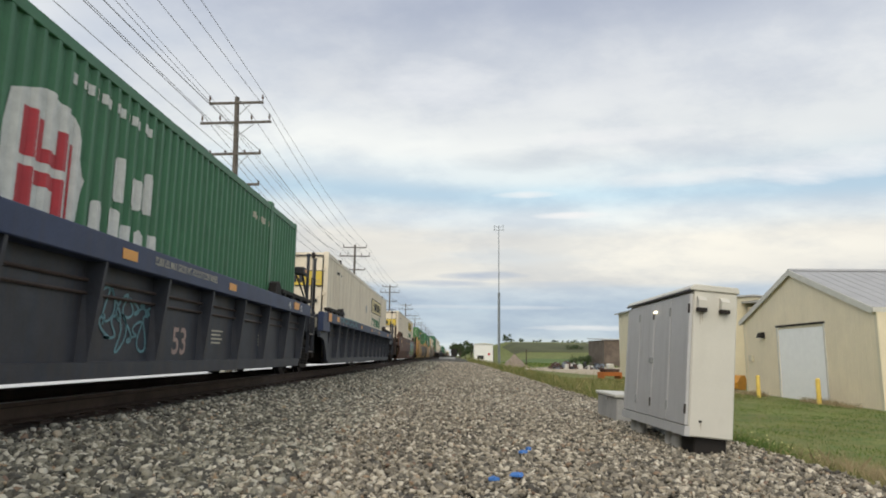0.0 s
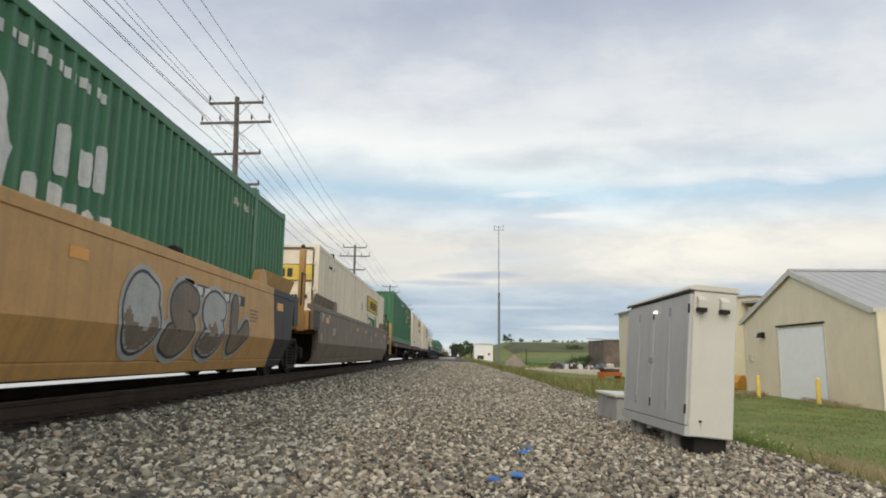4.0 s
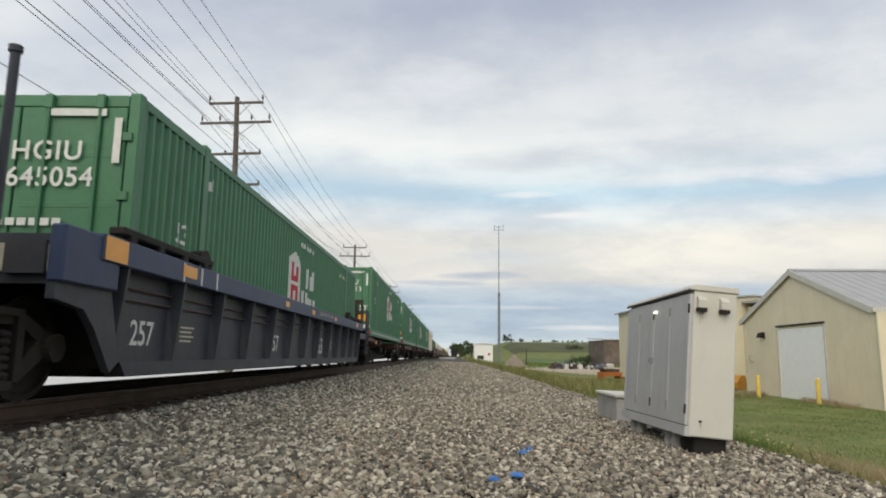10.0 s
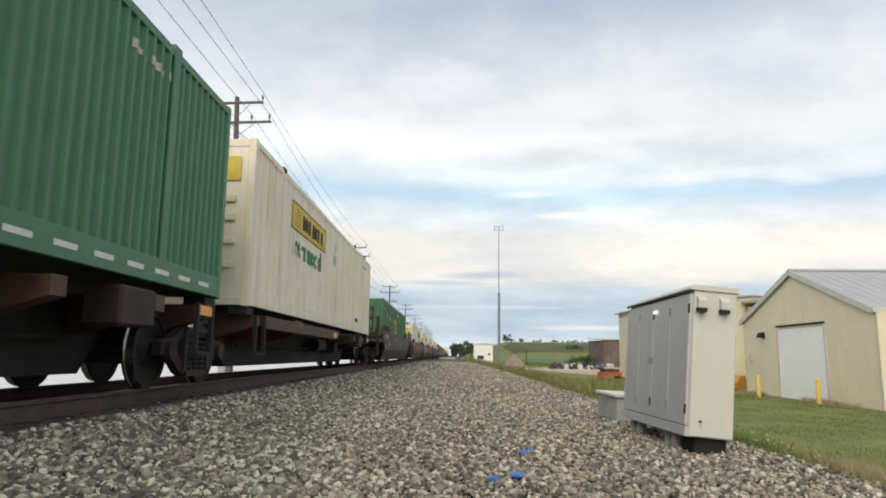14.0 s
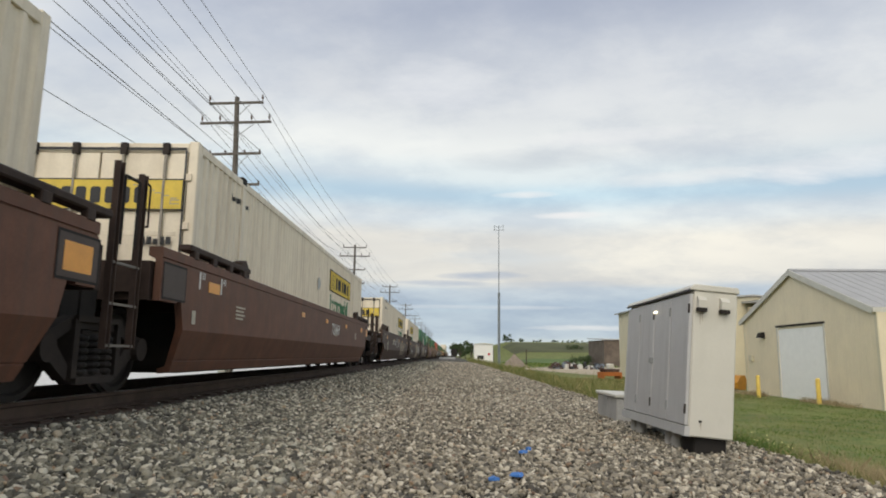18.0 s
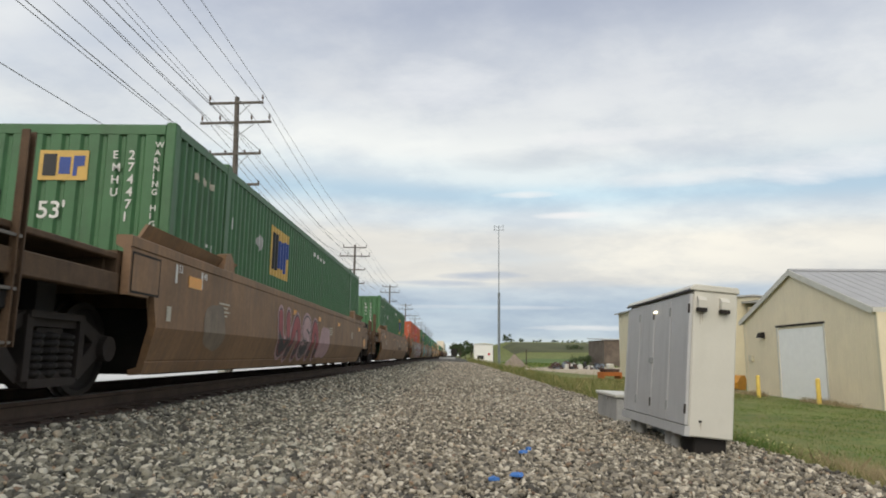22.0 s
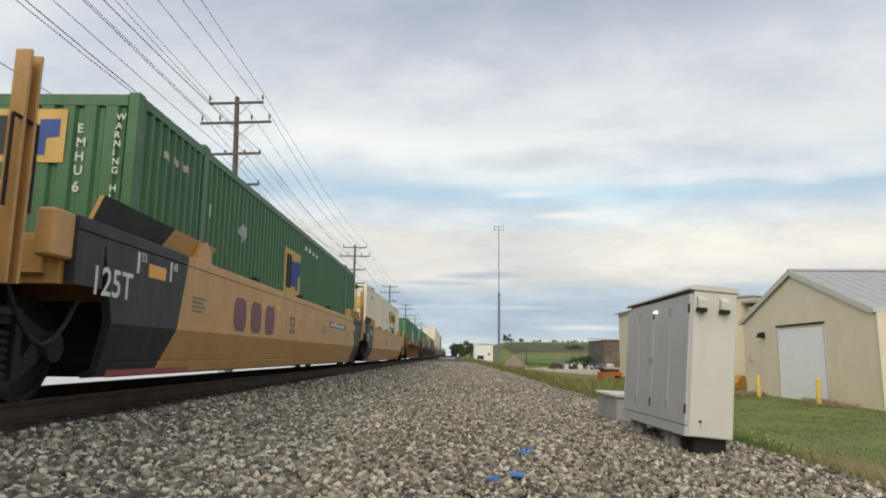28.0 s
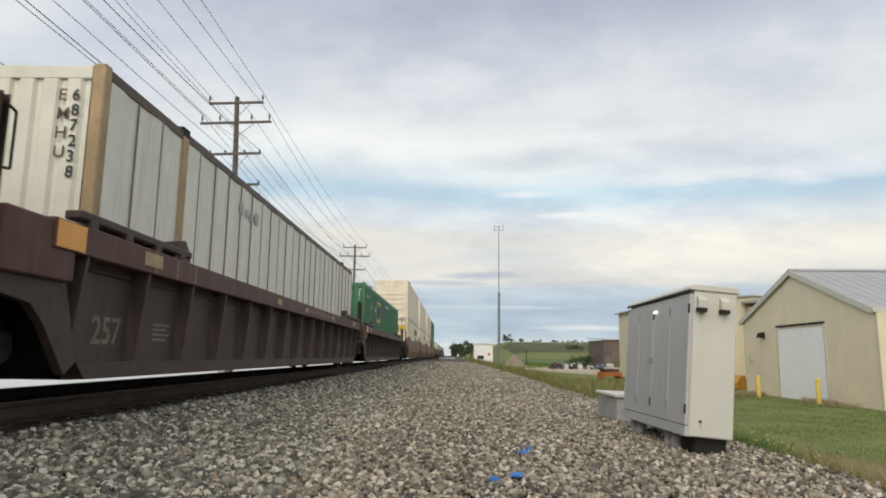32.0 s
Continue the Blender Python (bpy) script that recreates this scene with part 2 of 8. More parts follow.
crimson_spray = surface("crimson_spray_paint", (0.30, 0.035, 0.045), 0.55, var=0.3, scale=2.0, dirt=(0.20, 0.10, 0.07), dirt_amount=0.4, bump=0.02)
pink_spray = surface("dusty_red_spray_paint", (0.30, 0.058, 0.062), 0.6, var=0.25, bump=0.02)
silver_spray = surface("silver_spray_paint", (0.40, 0.40, 0.38), 0.5, var=0.2, bump=0.02)
tan_post = surface("stained_tan_post_paint", (0.42, 0.30, 0.16), 0.6, var=0.2, dirt=(0.20, 0.11, 0.05), dirt_amount=0.6, streak=True, bump=0.06)
plate_grey = surface("faded_cover_plate", (0.060, 0.040, 0.033), 0.6, var=0.2, dirt=(0.06, 0.05, 0.042), dirt_amount=0.5, bump=0.04)
rose_mark = surface("faded_pinkish_stencil", (0.42, 0.30, 0.26), 0.6, var=0.2, bump=0.02)
rust_trim = surface("brown_top_rail_paint", (0.10, 0.065, 0.045), 0.6, var=0.3, dirt=(0.3, 0.24, 0.17), dirt_amount=0.3, bump=0.06)
MATS_STONE = [(0.0, (0.020, 0.020, 0.019)), (0.26, (0.070, 0.069, 0.054)), (0.52, (0.175, 0.168, 0.126)), (0.76, (0.36, 0.34, 0.26)), (0.95, (0.74, 0.70, 0.57)), (0.98, (0.36, 0.25, 0.14)), (1.0, (0.17, 0.10, 0.07))]


TAN_STONE = [(0.0, (0.035, 0.032, 0.029)), (0.20, (0.130, 0.115, 0.088)), (0.54, (0.305, 0.268, 0.202)), (0.80, (0.49, 0.435, 0.335)), (0.95, (0.80, 0.73, 0.59)), (0.98, (0.40, 0.28, 0.17)), (1.0, (0.20, 0.12, 0.085))]


def stone_material(name, per_object, tones=None):
    tones = tones or MATS_STONE
    m = surface(name, (0.24, 0.22, 0.18), 0.9, var=0.35, scale=30, bump=0.35, bump_scale=90, island=None if per_object else tones)
    nt = m.node_tree
    if per_object:
        oi, r, x = nt.nodes.new("ShaderNodeObjectInfo"), nt.nodes.new("ShaderNodeValToRGB"), nt.nodes.new("ShaderNodeMix")
        e = r.color_ramp.elements
        while len(e) < len(tones):
            e.new(0.5)
        for el, (p, c) in zip(e, tones):
            el.position, el.color = p, (*c, 1)
        b = nt.nodes["Principled BSDF"]
        src = b.inputs["Base Color"].links[0].from_socket
        x.data_type = "RGBA"
        x.inputs[0].default_value = 0.25
        nt.links.new(oi.outputs["Random"], r.inputs[0])
        nt.links.new(r.outputs[0], x.inputs[6])
        nt.links.new(src, x.inputs[7])
        nt.links.new(x.outputs[2], b.inputs["Base Color"])
    return m


stone_stuff = stone_material("mixed_ballast_stone", False)
stone_tan = stone_material("tan_ballast_stone", False, TAN_STONE)
stone_single = stone_material("single_ballast_stone", True)
tan_single = stone_material("single_tan_stone", True, TAN_STONE)


# ---- mesh helpers ----
MESHES = {}


def cached(key, make):
    if key not in MESHES:
        MESHES[key] = make()
    return MESHES[key]


def raw(name, verts, faces, smooth=False):
    me = bpy.data.meshes.new(name)
    me.from_pydata([tuple(v) for v in verts], [], faces)
    me.validate()
    bm = bmesh.new()
    bm.from_mesh(me)
    bmesh.ops.recalc_face_normals(bm, faces=bm.faces)
    bm.to_mesh(me)
    bm.free()
    if smooth:
        me.shade_smooth()
    return me


def join(name, *lists):
    """One mesh from several (verts, faces) pairs."""
    vs, fs = [], []
    for v, f in lists:
        o = len(vs)
        vs += [tuple(p) for p in v]
        fs += [tuple(i + o for i in q) for q in f]
    return raw(name, vs, fs)


def box_vf(x0, x1, y0, y1, z0, z1):
    v = [(x, y, z) for x in (x0, x1) for y in (y0, y1) for z in (z0, z1)]
    return v, [(0, 1, 3, 2), (4, 6, 7, 5), (0, 4, 5, 1), (2, 3, 7, 6), (0, 2, 6, 4), (1, 5, 7, 3)]


def prism_vf(profile, y0, y1, axis="y"):
    n = len(profile)
    if axis == "y":
        v = [(a, y, b) for y in (y0, y1) for a, b in profile]
    elif axis == "x":
        v = [(y, a, b) for y in (y0, y1) for a, b in profile]
    else:
        v = [(a, b, y) for y in (y0, y1) for a, b in profile]
    f = [tuple(range(n)), tuple(range(2 * n - 1, n - 1, -1))]
    f += [(i, (i + 1) % n, n + (i + 1) % n, n + i) for i in range(n)]
    return v, f


def tube_vf(p0, p1, r0, r1=None, n=8):
    p0, p1 = Vector(p0), Vector(p1)
    r1 = r0 if r1 is None else r1
    q = (p1 - p0).to_track_quat("Z", "Y")
    v = []
    for p, r in ((p0, r0), (p1, r1)):
        v += [p + q @ Vector((r * math.cos(2 * math.pi * i / n), r * math.sin(2 * math.pi * i / n), 0)) for i in range(n)]
    f = [tuple(range(n)), tuple(range(2 * n - 1, n - 1, -1))] + [(i, (i + 1) % n, n + (i + 1) % n, n + i) for i in range(n)]
    return v, f


def lathe_vf(profile, n=28):
    """profile of (radius, x), turned about the x axis."""
    v = [(x, r * math.cos(2 * math.pi * i / n), r * math.sin(2 * math.pi * i / n)) for r, x in profile for i in range(n)]
    f = []
    for k in range(len(profile) - 1):
        f += [(k * n + i, k * n + (i + 1) % n, (k + 1) * n + (i + 1) % n, (k + 1) * n + i) for i in range(n)]
    f += [tuple(range(n)), tuple(range(len(v) - 1, len(v) - n - 1, -1))]
    return v, f


def lathe_z(profile, x, y, z, n=8):
    v = [(x + r * math.cos(2 * math.pi * i / n), y + r * math.sin(2 * math.pi * i / n), z + h) for r, h in profile for i in range(n)]
    f = []
    for k in range(len(profile) - 1):
        f += [(k * n + i, k * n + (i + 1) % n, (k + 1) * n + (i + 1) % n, (k + 1) * n + i) for i in range(n)]
    return v, f + [tuple(range(n)), tuple(range(len(v) - n, len(v)))]


def ring_vf(c, r, w, n=20, axis="x"):
    v, f = [], []
    m = 6
    for i in range(n):
        a = 2 * math.pi * i / n
        for j in range(m):
            b = 2 * math.pi * j / m
            rr, h = r + w * math.cos(b), w * math.sin(b)
            p = (h, rr * math.cos(a), rr * math.sin(a)) if axis == "x" else (rr * math.cos(a), h, rr * math.sin(a))
            v.append((c[0] + p[0], c[1] + p[1], c[2] + p[2]))
    for i in range(n):
        for j in range(m):
            f.append((i * m + j, ((i + 1) % n) * m + j, ((i + 1) % n) * m + (j + 1) % m, i * m + (j + 1) % m))
    return v, f


def bevelled(me, width, segments=1):
    bm = bmesh.new()
    bm.from_mesh(me)
    bmesh.ops.bevel(bm, geom=bm.edges[:], offset=width, segments=segments, affect="EDGES", clamp_overlap=True)
    bm.to_mesh(me)
    bm.free()
    return me


def boxed(x0, x1, y0, y1, z0, z1, bevel=0.0):
    me = raw("box", *box_vf(x0, x1, y0, y1, z0, z1))
    return bevelled(me, bevel) if bevel else me


def put(ob, mat):
    if not ob.data.materials:
        ob.data.materials.append(None)
    ob.material_slots[0].link = "OBJECT"
    ob.material_slots[0].material = mat
    return ob


def part(name, me, mat, parent, label="", at=(0, 0, 0), turn=(0, 0, 0)):
    """One mesh object under a thing or a part."""
    if isinstance(me, bmesh.types.BMesh):
        bm, me = me, bpy.data.meshes.new(name)
        bm.to_mesh(me)
        bm.free()
    ob = new(name, me)
    put(ob, mat)
    ob.parent = parent
    ob.location = at
    ob.rotation_euler = [radians(a) for a in turn]
    if label:
        tagged(ob, label)
    if me.name.startswith("bars"):
        tagged(ob, kind="stuff")
    return ob


def thing(name, label, category, group="", kind="", at=(0, 0, 0), turn=(0, 0, 0), me=None, mat=None):
    ob = new(name, me)
    if me:
        put(ob, mat)
    ob.location = at
    ob.rotation_euler = [radians(a) for a in turn]
    return tagged(ob, label, category, group, kind)


def letters(text, height, spacing=1.0, bold=0.014):
    """Mesh of built-in lettering in the xy plane, left-bottom at the origin."""
    def make():
        cu = bpy.data.curves.new("lettering", "FONT")
        cu.body, cu.size, cu.space_character, cu.offset = text, 1.0, spacing, bold
        tmp = bpy.data.objects.new("lettering", cu)
        me = bpy.data.meshes.new_from_object(tmp)
        bpy.data.objects.remove(tmp)
        bpy.data.curves.remove(cu)
        n = len(me.vertices)
        co = np.empty(n * 3)
        me.vertices.foreach_get("co", co)
        co = co.reshape(-1, 3)
        lo, hi = co.min(0), co.max(0)
        co = (co - lo) * (height / (hi[1] - lo[1]))
        co[:, 2] = 0
        me.vertices.foreach_set("co", co.ravel())
        me.materials.clear()
        me.name = "text"
        return me
    return cached(("text", text, height, spacing, bold), make)


def on_side(name, me, mat, parent, y, z, x, label=""):
    """Flat marking on a face that looks to +x."""
    return part(name, me, mat, parent, label, (x, y, z), (90, 0, 90))


def on_end(name, me, mat, parent, x, z, y, label=""):
    """Flat marking on a face that looks to -y."""
    return part(name, me, mat, parent, label, (x, y, z), (90, 0, 0))


def flat(points):
    """Thin plate in the xy plane from a few outline points."""
    return raw("plate", *prism_vf(points, -0.003, 0.0, "z"))


def bars(w, h, n, gap=0.25, seed=1):
    """A row of n plain bars that stand for unreadable or left-out lettering."""
    rnd = random.Random(seed)
    step = w / n
    fs = []
    for i in range(n):
        hh = h * rnd.choice((1.0, 1.0, 0.72))
        fs.append(box_vf(i * step, i * step + step * (1 - gap), 0, hh, -0.003, 0.0))
    return join("bars", *fs)


# ---- ground, ballast, track ----
PROFILE = ([-4000, -14, -8.6, -6.9, -6.2, -3.36, -3.05, -2.2, 0, 1.6, 2.15, 2.7, 3.05, 3.35, 4.6, 8, 4000],
           [-1.15, -1.15, -1.0, -0.36, -0.20, -0.205, -0.285, -0.34, -0.33, -0.37, -0.42, -0.43, -0.42, -0.55, -0.95, -1.2, -1.2])


def edge_x(y):
    """Where the stones end and the grass begins."""
    return 3.08 + 0.07 * np.sin(y * 0.9) + 0.05 * np.sin(y * 2.3 + 1) - 0.9 * smooth(60, 150, y)


def smooth(a, b, v):
    t = np.clip((v - a) / (b - a), 0, 1)
    return t * t * (3 - 2 * t)


def ground_z(x, y):
    x, y = np.asarray(x, float), np.asarray(y, float)
    z = np.interp(x, *PROFILE)
    hill = smooth(170, 330, y) * smooth(13, 27, x) * (1 - smooth(700, 1500, y)) * 8.6
    swell = smooth(40, 90, np.abs(x)) * smooth(60, 200, y) * 0.5 * (np.sin(x * 0.021 + 1) * np.sin(y * 0.013) + 0.3)
    return z + hill + swell


def axis(*runs):
    out = []
    for a, b, n in runs:
        out += list(np.linspace(a, b, n, endpoint=False))
    return np.array(out + [runs[-1][1]])


def sheet(name, xs, ys, zf, drop=0.0):
    X, Y = np.meshgrid(xs, ys)
    Z = zf(X, Y) - drop
    nx, ny = len(xs), len(ys)
    v = np.stack([X, Y, Z], -1).reshape(-1, 3)
    i = (np.arange(ny - 1)[:, None] * nx + np.arange(nx - 1)[None]).ravel()
    f = np.stack([i, i + 1, i + nx + 1, i + nx], -1)
    me = bpy.data.meshes.new(name)
    me.from_pydata(v.tolist(), [], f.tolist())
    me.shade_smooth()
    return me


def ground_material():
    m = surface("meadow_grass", (0.098, 0.142, 0.026), 0.95, var=0.38, scale=0.35, bump=0.6, bump_scale=9, dirt=(0.28, 0.22, 0.075), dirt_amount=0.8)
    return m


grass_mat = ground_material()
gz0 = lambda X, Y: ground_z(X, Y) - 0.10 * ((X > -7.5) & (X < 3.0))
ground = thing("ground", "rough green and straw-coloured grass beside the track", "ground", kind="structure",
               me=sheet("ground", axis((-4000, -300, 14), (-300, -20, 30), (-20, -7.6, 14), (-7.6, 2.6, 20), (2.6, 14, 36), (14, 160, 60), (160, 4000, 14)),
                        axis((-600, -20, 10), (-20, 60, 80), (60, 420, 90), (420, 1600, 20), (1600, 4000, 5)), gz0), mat=grass_mat)

# gravel colour darkened so gaps between the loose stones read as shaded
bed_mat = surface("gap_shade_gravel", (0.060, 0.055, 0.046), 0.95, var=0.45, scale=16, bump=1.0, bump_scale=26, dirt=(0.10, 0.085, 0.075), dirt_amount=0.5)
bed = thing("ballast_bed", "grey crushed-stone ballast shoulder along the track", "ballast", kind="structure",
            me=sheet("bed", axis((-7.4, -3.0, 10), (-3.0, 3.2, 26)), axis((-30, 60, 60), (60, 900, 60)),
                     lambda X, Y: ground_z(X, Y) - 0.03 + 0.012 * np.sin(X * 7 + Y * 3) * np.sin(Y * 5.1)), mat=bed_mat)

lot_mat = surface("pale_concrete", (0.62, 0.62, 0.60), 0.9, var=0.07, scale=0.4, bump=0.1)
lot = thing("concrete_lot", "pale sunlit concrete lot beyond the track", "lot", kind="structure",
            me=raw("lot", *box_vf(-75, -15.0, -60, 330, -1.30, -1.06)), mat=lot_mat)


def rock_proto(seed):
    """Crushed stone: the hull of a few uneven corners, flattened and skewed, with plain broken faces."""
    rnd = np.random.RandomState(seed)
    n = 10 + seed % 4
    p = rnd.normal(size=(n, 3))
    p /= np.linalg.norm(p, axis=1, keepdims=True)
    p = np.sign(p) * np.abs(p) ** 0.72 * rnd.uniform(0.85, 1.1, (n, 1))
    p *= np.array([rnd.uniform(1.0, 1.4), rnd.uniform(0.75, 1.0), rnd.uniform(0.42, 0.68)])
    p[:, 0] += rnd.uniform(-0.35, 0.35) * p[:, 2]
    bm = bmesh.new()
    for q in p:
        bm.verts.new(q)
    res = bmesh.ops.convex_hull(bm, input=bm.verts[:])
    loose = [v for v in bm.verts if not v.link_faces]
    bmesh.ops.delete(bm, geom=loose, context="VERTS")
    bmesh.ops.triangulate(bm, faces=bm.faces[:])
    bmesh.ops.recalc_face_normals(bm, faces=bm.faces[:])
    bm.verts.index_update()
    v = np.array([q.co[:] for q in bm.verts])
    f = np.array([[q.index for q in w.verts] for w in bm.faces])
    bm.free()
    return v, f


ROCKS = [rock_proto(s) for s in range(14)]


def scatter_rocks(name, n, xr, yr, rmin, rmax, seed, sink=0.35, fall=None):
    rnd = np.random.RandomState(seed)
    V, F, off = [], [], 0
    x = rnd.uniform(*xr, n)
    u = rnd.uniform(0, 1, n)
    y = yr[0] + (yr[1] - yr[0]) * (u ** fall if fall else u)
    r = rmin + (rmax - rmin) * rnd.uniform(0, 1, n) ** 1.5
    keep = x < edge_x(y) + rnd.normal(0, 0.06, n)
    x, y, r = x[keep], y[keep], r[keep]
    z = ground_z(x, y) - r * sink * 0.6 + rnd.uniform(-0.01, 0.02, len(x))
    which = rnd.randint(0, len(ROCKS), len(x))
    for k, (pv, pf) in enumerate(ROCKS):
        idx = np.where(which == k)[0]
        if not len(idx):
            continue
        q = rnd.normal(size=(len(idx), 4))
        q[:, 1:3] *= 0.34
        q /= np.linalg.norm(q, axis=1, keepdims=True)
        a, b, c, d = q.T
        Rm = np.stack([1 - 2 * (c * c + d * d), 2 * (b * c - a * d), 2 * (b * d + a * c), 2 * (b * c + a * d), 1 - 2 * (b * b + d * d), 2 * (c * d - a * b),
                       2 * (b * d - a * c), 2 * (c * d + a * b), 1 - 2 * (b * b + c * c)], -1).reshape(-1, 3, 3)
        P = np.einsum("nij,vj->nvi", Rm, pv) * r[idx][:, None, None] + np.stack([x[idx], y[idx], z[idx]], -1)[:, None]
        V.append(P.reshape(-1, 3))
        F.append((pf[None] + off + (np.arange(len(idx)) * len(pv))[:, None, None]).reshape(-1, 3))
        off += len(idx) * len(pv)
    V, F = np.concatenate(V), np.concatenate(F)
    me = bpy.data.meshes.new(name)
    me.vertices.add(len(V))
    me.vertices.foreach_set("co", V.ravel())
    me.loops.add(F.size)
    me.loops.foreach_set("vertex_index", F.ravel().astype(np.int32))
    me.polygons.add(len(F))
    me.polygons.foreach_set("loop_start", np.arange(0, F.size, 3, dtype=np.int32))
    me.update(calc_edges=True)
    me.validate()
    return me


LEFT, RIGHT = (-3.50, -1.0), (-1.6, 3.4)
for nm, mt, args in (("near", stone_stuff, (30000, LEFT, (2.4, 14), 0.015, 0.050, 5, 0.35, 1.25)), ("near", stone_tan, (60000, RIGHT, (2.2, 14), 0.012, 0.036, 15, 0.35, 1.25)),
                     ("mid", stone_stuff, (16000, LEFT, (13, 36), 0.02, 0.048, 6)), ("mid", stone_tan, (26000, RIGHT, (13, 36), 0.016, 0.038, 16)),
                     ("rear", stone_stuff, (7000, LEFT, (-5, 2.7), 0.02, 0.042, 25)), ("rear", stone_tan, (14000, RIGHT, (-5, 2.5), 0.018, 0.038, 26)),
                     ("far", stone_stuff, (6000, LEFT, (34, 90), 0.05, 0.09, 7)), ("far", stone_tan, (10000, RIGHT, (34, 90), 0.03, 0.06, 17)), ("inner", stone_stuff, (9000, (-6.4, -3.75), (-2, 40), 0.02, 0.045, 8, 0.9))):
    thing("ballast_stones", "loose grey, white and tan crushed ballast stones", "ballast", kind="stuff", me=scatter_rocks(nm, *args), mat=mt)
soil = surface("rust_stained_soil", (0.045, 0.030, 0.022), 0.95, var=0.35, scale=8, dirt=(0.17, 0.085, 0.045), dirt_amount=0.7, bump=0.8, bump_scale=35)
thing("rail_side_soil", "rust-stained dirt beside the rail", "soil", kind="structure", me=sheet("soil", axis((-3.86, -3.34, 8)), axis((-10, 90, 400)), lambda X, Y: np.where(X < -3.8, -0.19, ground_z(X, Y) + 0.006) + 0.012 * np.sin(Y * 9 + X * 20) * np.sin(Y * 3.7)), mat=soil)

# single stones nearest to the lens
rnd = random.Random(11)
rock_meshes = [raw("stone", v, [tuple(map(int, q)) for q in f]) for v, f in ROCKS]
for i in range(280):
    y = 2.9 + 2.6 * rnd.random() ** 0.8
    x = rnd.uniform(-0.62, 0.60) * (y + 0.4)
    r = rnd.uniform(0.024, 0.050) if x < -1.2 else rnd.uniform(0.020, 0.040)
    s = part("stone", rock_meshes[i % 14], stone_single if x < -1.2 else tan_single, bed, at=(x, y, float(ground_z(x, y)) + 0.012), turn=(rnd.uniform(-22, 22), rnd.uniform(-22, 22), rnd.uniform(0, 360)))
    s.scale = (r, r, r)

# rails and ties
track = thing("railway_track", "rust-brown steel rails on creosoted ties in ballast", "track", kind="structure", at=(TRACK_X, 0, 0))
RAIL = [(-0.038, 0), (0.038, 0), (0.037, -0.035), (0.012, -0.05), (0.010, -0.145), (0.075, -0.165), (0.075, -0.18), (-0.075, -0.18), (-0.075, -0.165), (-0.010, -0.145), (-0.012, -0.05), (-0.037, -0.035)]
rail_me = raw("rail", *prism_vf(RAIL, -60, 1500))
head_me = raw("head", *prism_vf([(-0.026, 0.0015), (0.026, 0.0015), (0.026, -0.004), (-0.026, -0.004)], -60, 1500))
tie_me = bevelled(raw("tie", *box_vf(-1.295, 1.295, -0.115, 0.115, -0.40, -0.235)), 0.012)
plate_me = raw("tie_plate", *box_vf(-0.18, 0.18, -0.09, 0.09, -0.237, -0.178))
for sx in (-0.755, 0.755):
    r = part("rail", rail_me, rail_steel, track, at=(sx, 0, 0))
    part("rail_head", head_me, rail_top, r, "bright worn running band")
for i in range(110):
    y = -4 + i * 0.54
    t = part("tie", tie_me, tie_wood, track, at=(rnd.uniform(-0.03, 0.03), y, 0), turn=(0, 0, rnd.uniform(-1, 1)))
    if y < 22:
        part("tie_plate", plate_me, rail_steel, t, at=(0.755, 0, 0))

# blue scraps of plastic in the stones
blue_plastic = surface("blue_plastic", (0.06, 0.19, 0.52), 0.4, var=0.15, bump=0.1)
def scrap(x, y, w, seed):
    r2 = random.Random(seed)
    pts = [(w * math.cos(a) * r2.uniform(0.5, 1), 0.6 * w * math.sin(a) * r2.uniform(0.5, 1)) for a in np.linspace(0, 5.6, 9)]
    n = len(pts)
    v = [(a, b, 0.006 + 0.022 * r2.random()) for a, b in pts] + [(0, 0, 0.03)] + [(a, b, 0.0) for a, b in pts]
    f = [(i, (i + 1) % n, n) for i in range(n)] + [(i, n + 1 + i, n + 1 + (i + 1) % n, (i + 1) % n) for i in range(n)]
    thing("plastic_scrap", "crumpled bright blue plastic scrap on the ballast", "litter", "blue scraps", at=(x, y, float(ground_z(x, y)) + 0.02), me=raw("scrap", v, f), mat=blue_plastic)
scrap(0.44, 4.55, 0.062, 1), scrap(0.27, 4.38, 0.042, 2), scrap(0.60, 5.65, 0.048, 3), scrap(0.66, 5.85, 0.03, 4)

crop_mat = surface("brownish_crop", (0.075, 0.080, 0.026), 0.95, var=0.4, scale=0.05, bump=0.5, bump_scale=3, dirt=(0.05, 0.065, 0.02), dirt_amount=0.7)
thing("crop_field", "brownish-green crop field on the hillside", "field", kind="structure", me=sheet("crop", axis((22, 60, 40), (60, 240, 50)), axis((236, 296, 40)), lambda X, Y: ground_z(X, Y) + 0.07), mat=crop_mat)
pasture_mat = surface("fresh_pasture", (0.085, 0.135, 0.028), 0.95, var=0.3, scale=0.08, bump=0.5, bump_scale=5)
thing("pasture", "fresh green pasture below the hill", "field", kind="structure", me=sheet("pasture", axis((13, 60, 40), (60, 200, 40)), axis((138, 205, 40)), lambda X, Y: ground_z(X, Y) + 0.06), mat=pasture_mat)


# ---- the train ----
LEN, HALF, TALL = 16.154, 1.295, 2.896
WHEEL_R = 0.483


RIBS, RIB_DEPTH, RIB_SHALLOW = 77, 0.037, 0.028
RIB_STEP = (LEN - 0.26) / RIBS
RIB_BREAKS = ((0.0, 0.0), (0.22, 0.0), (0.36, 1.0), (0.80, 1.0), (1.0, 0.0))


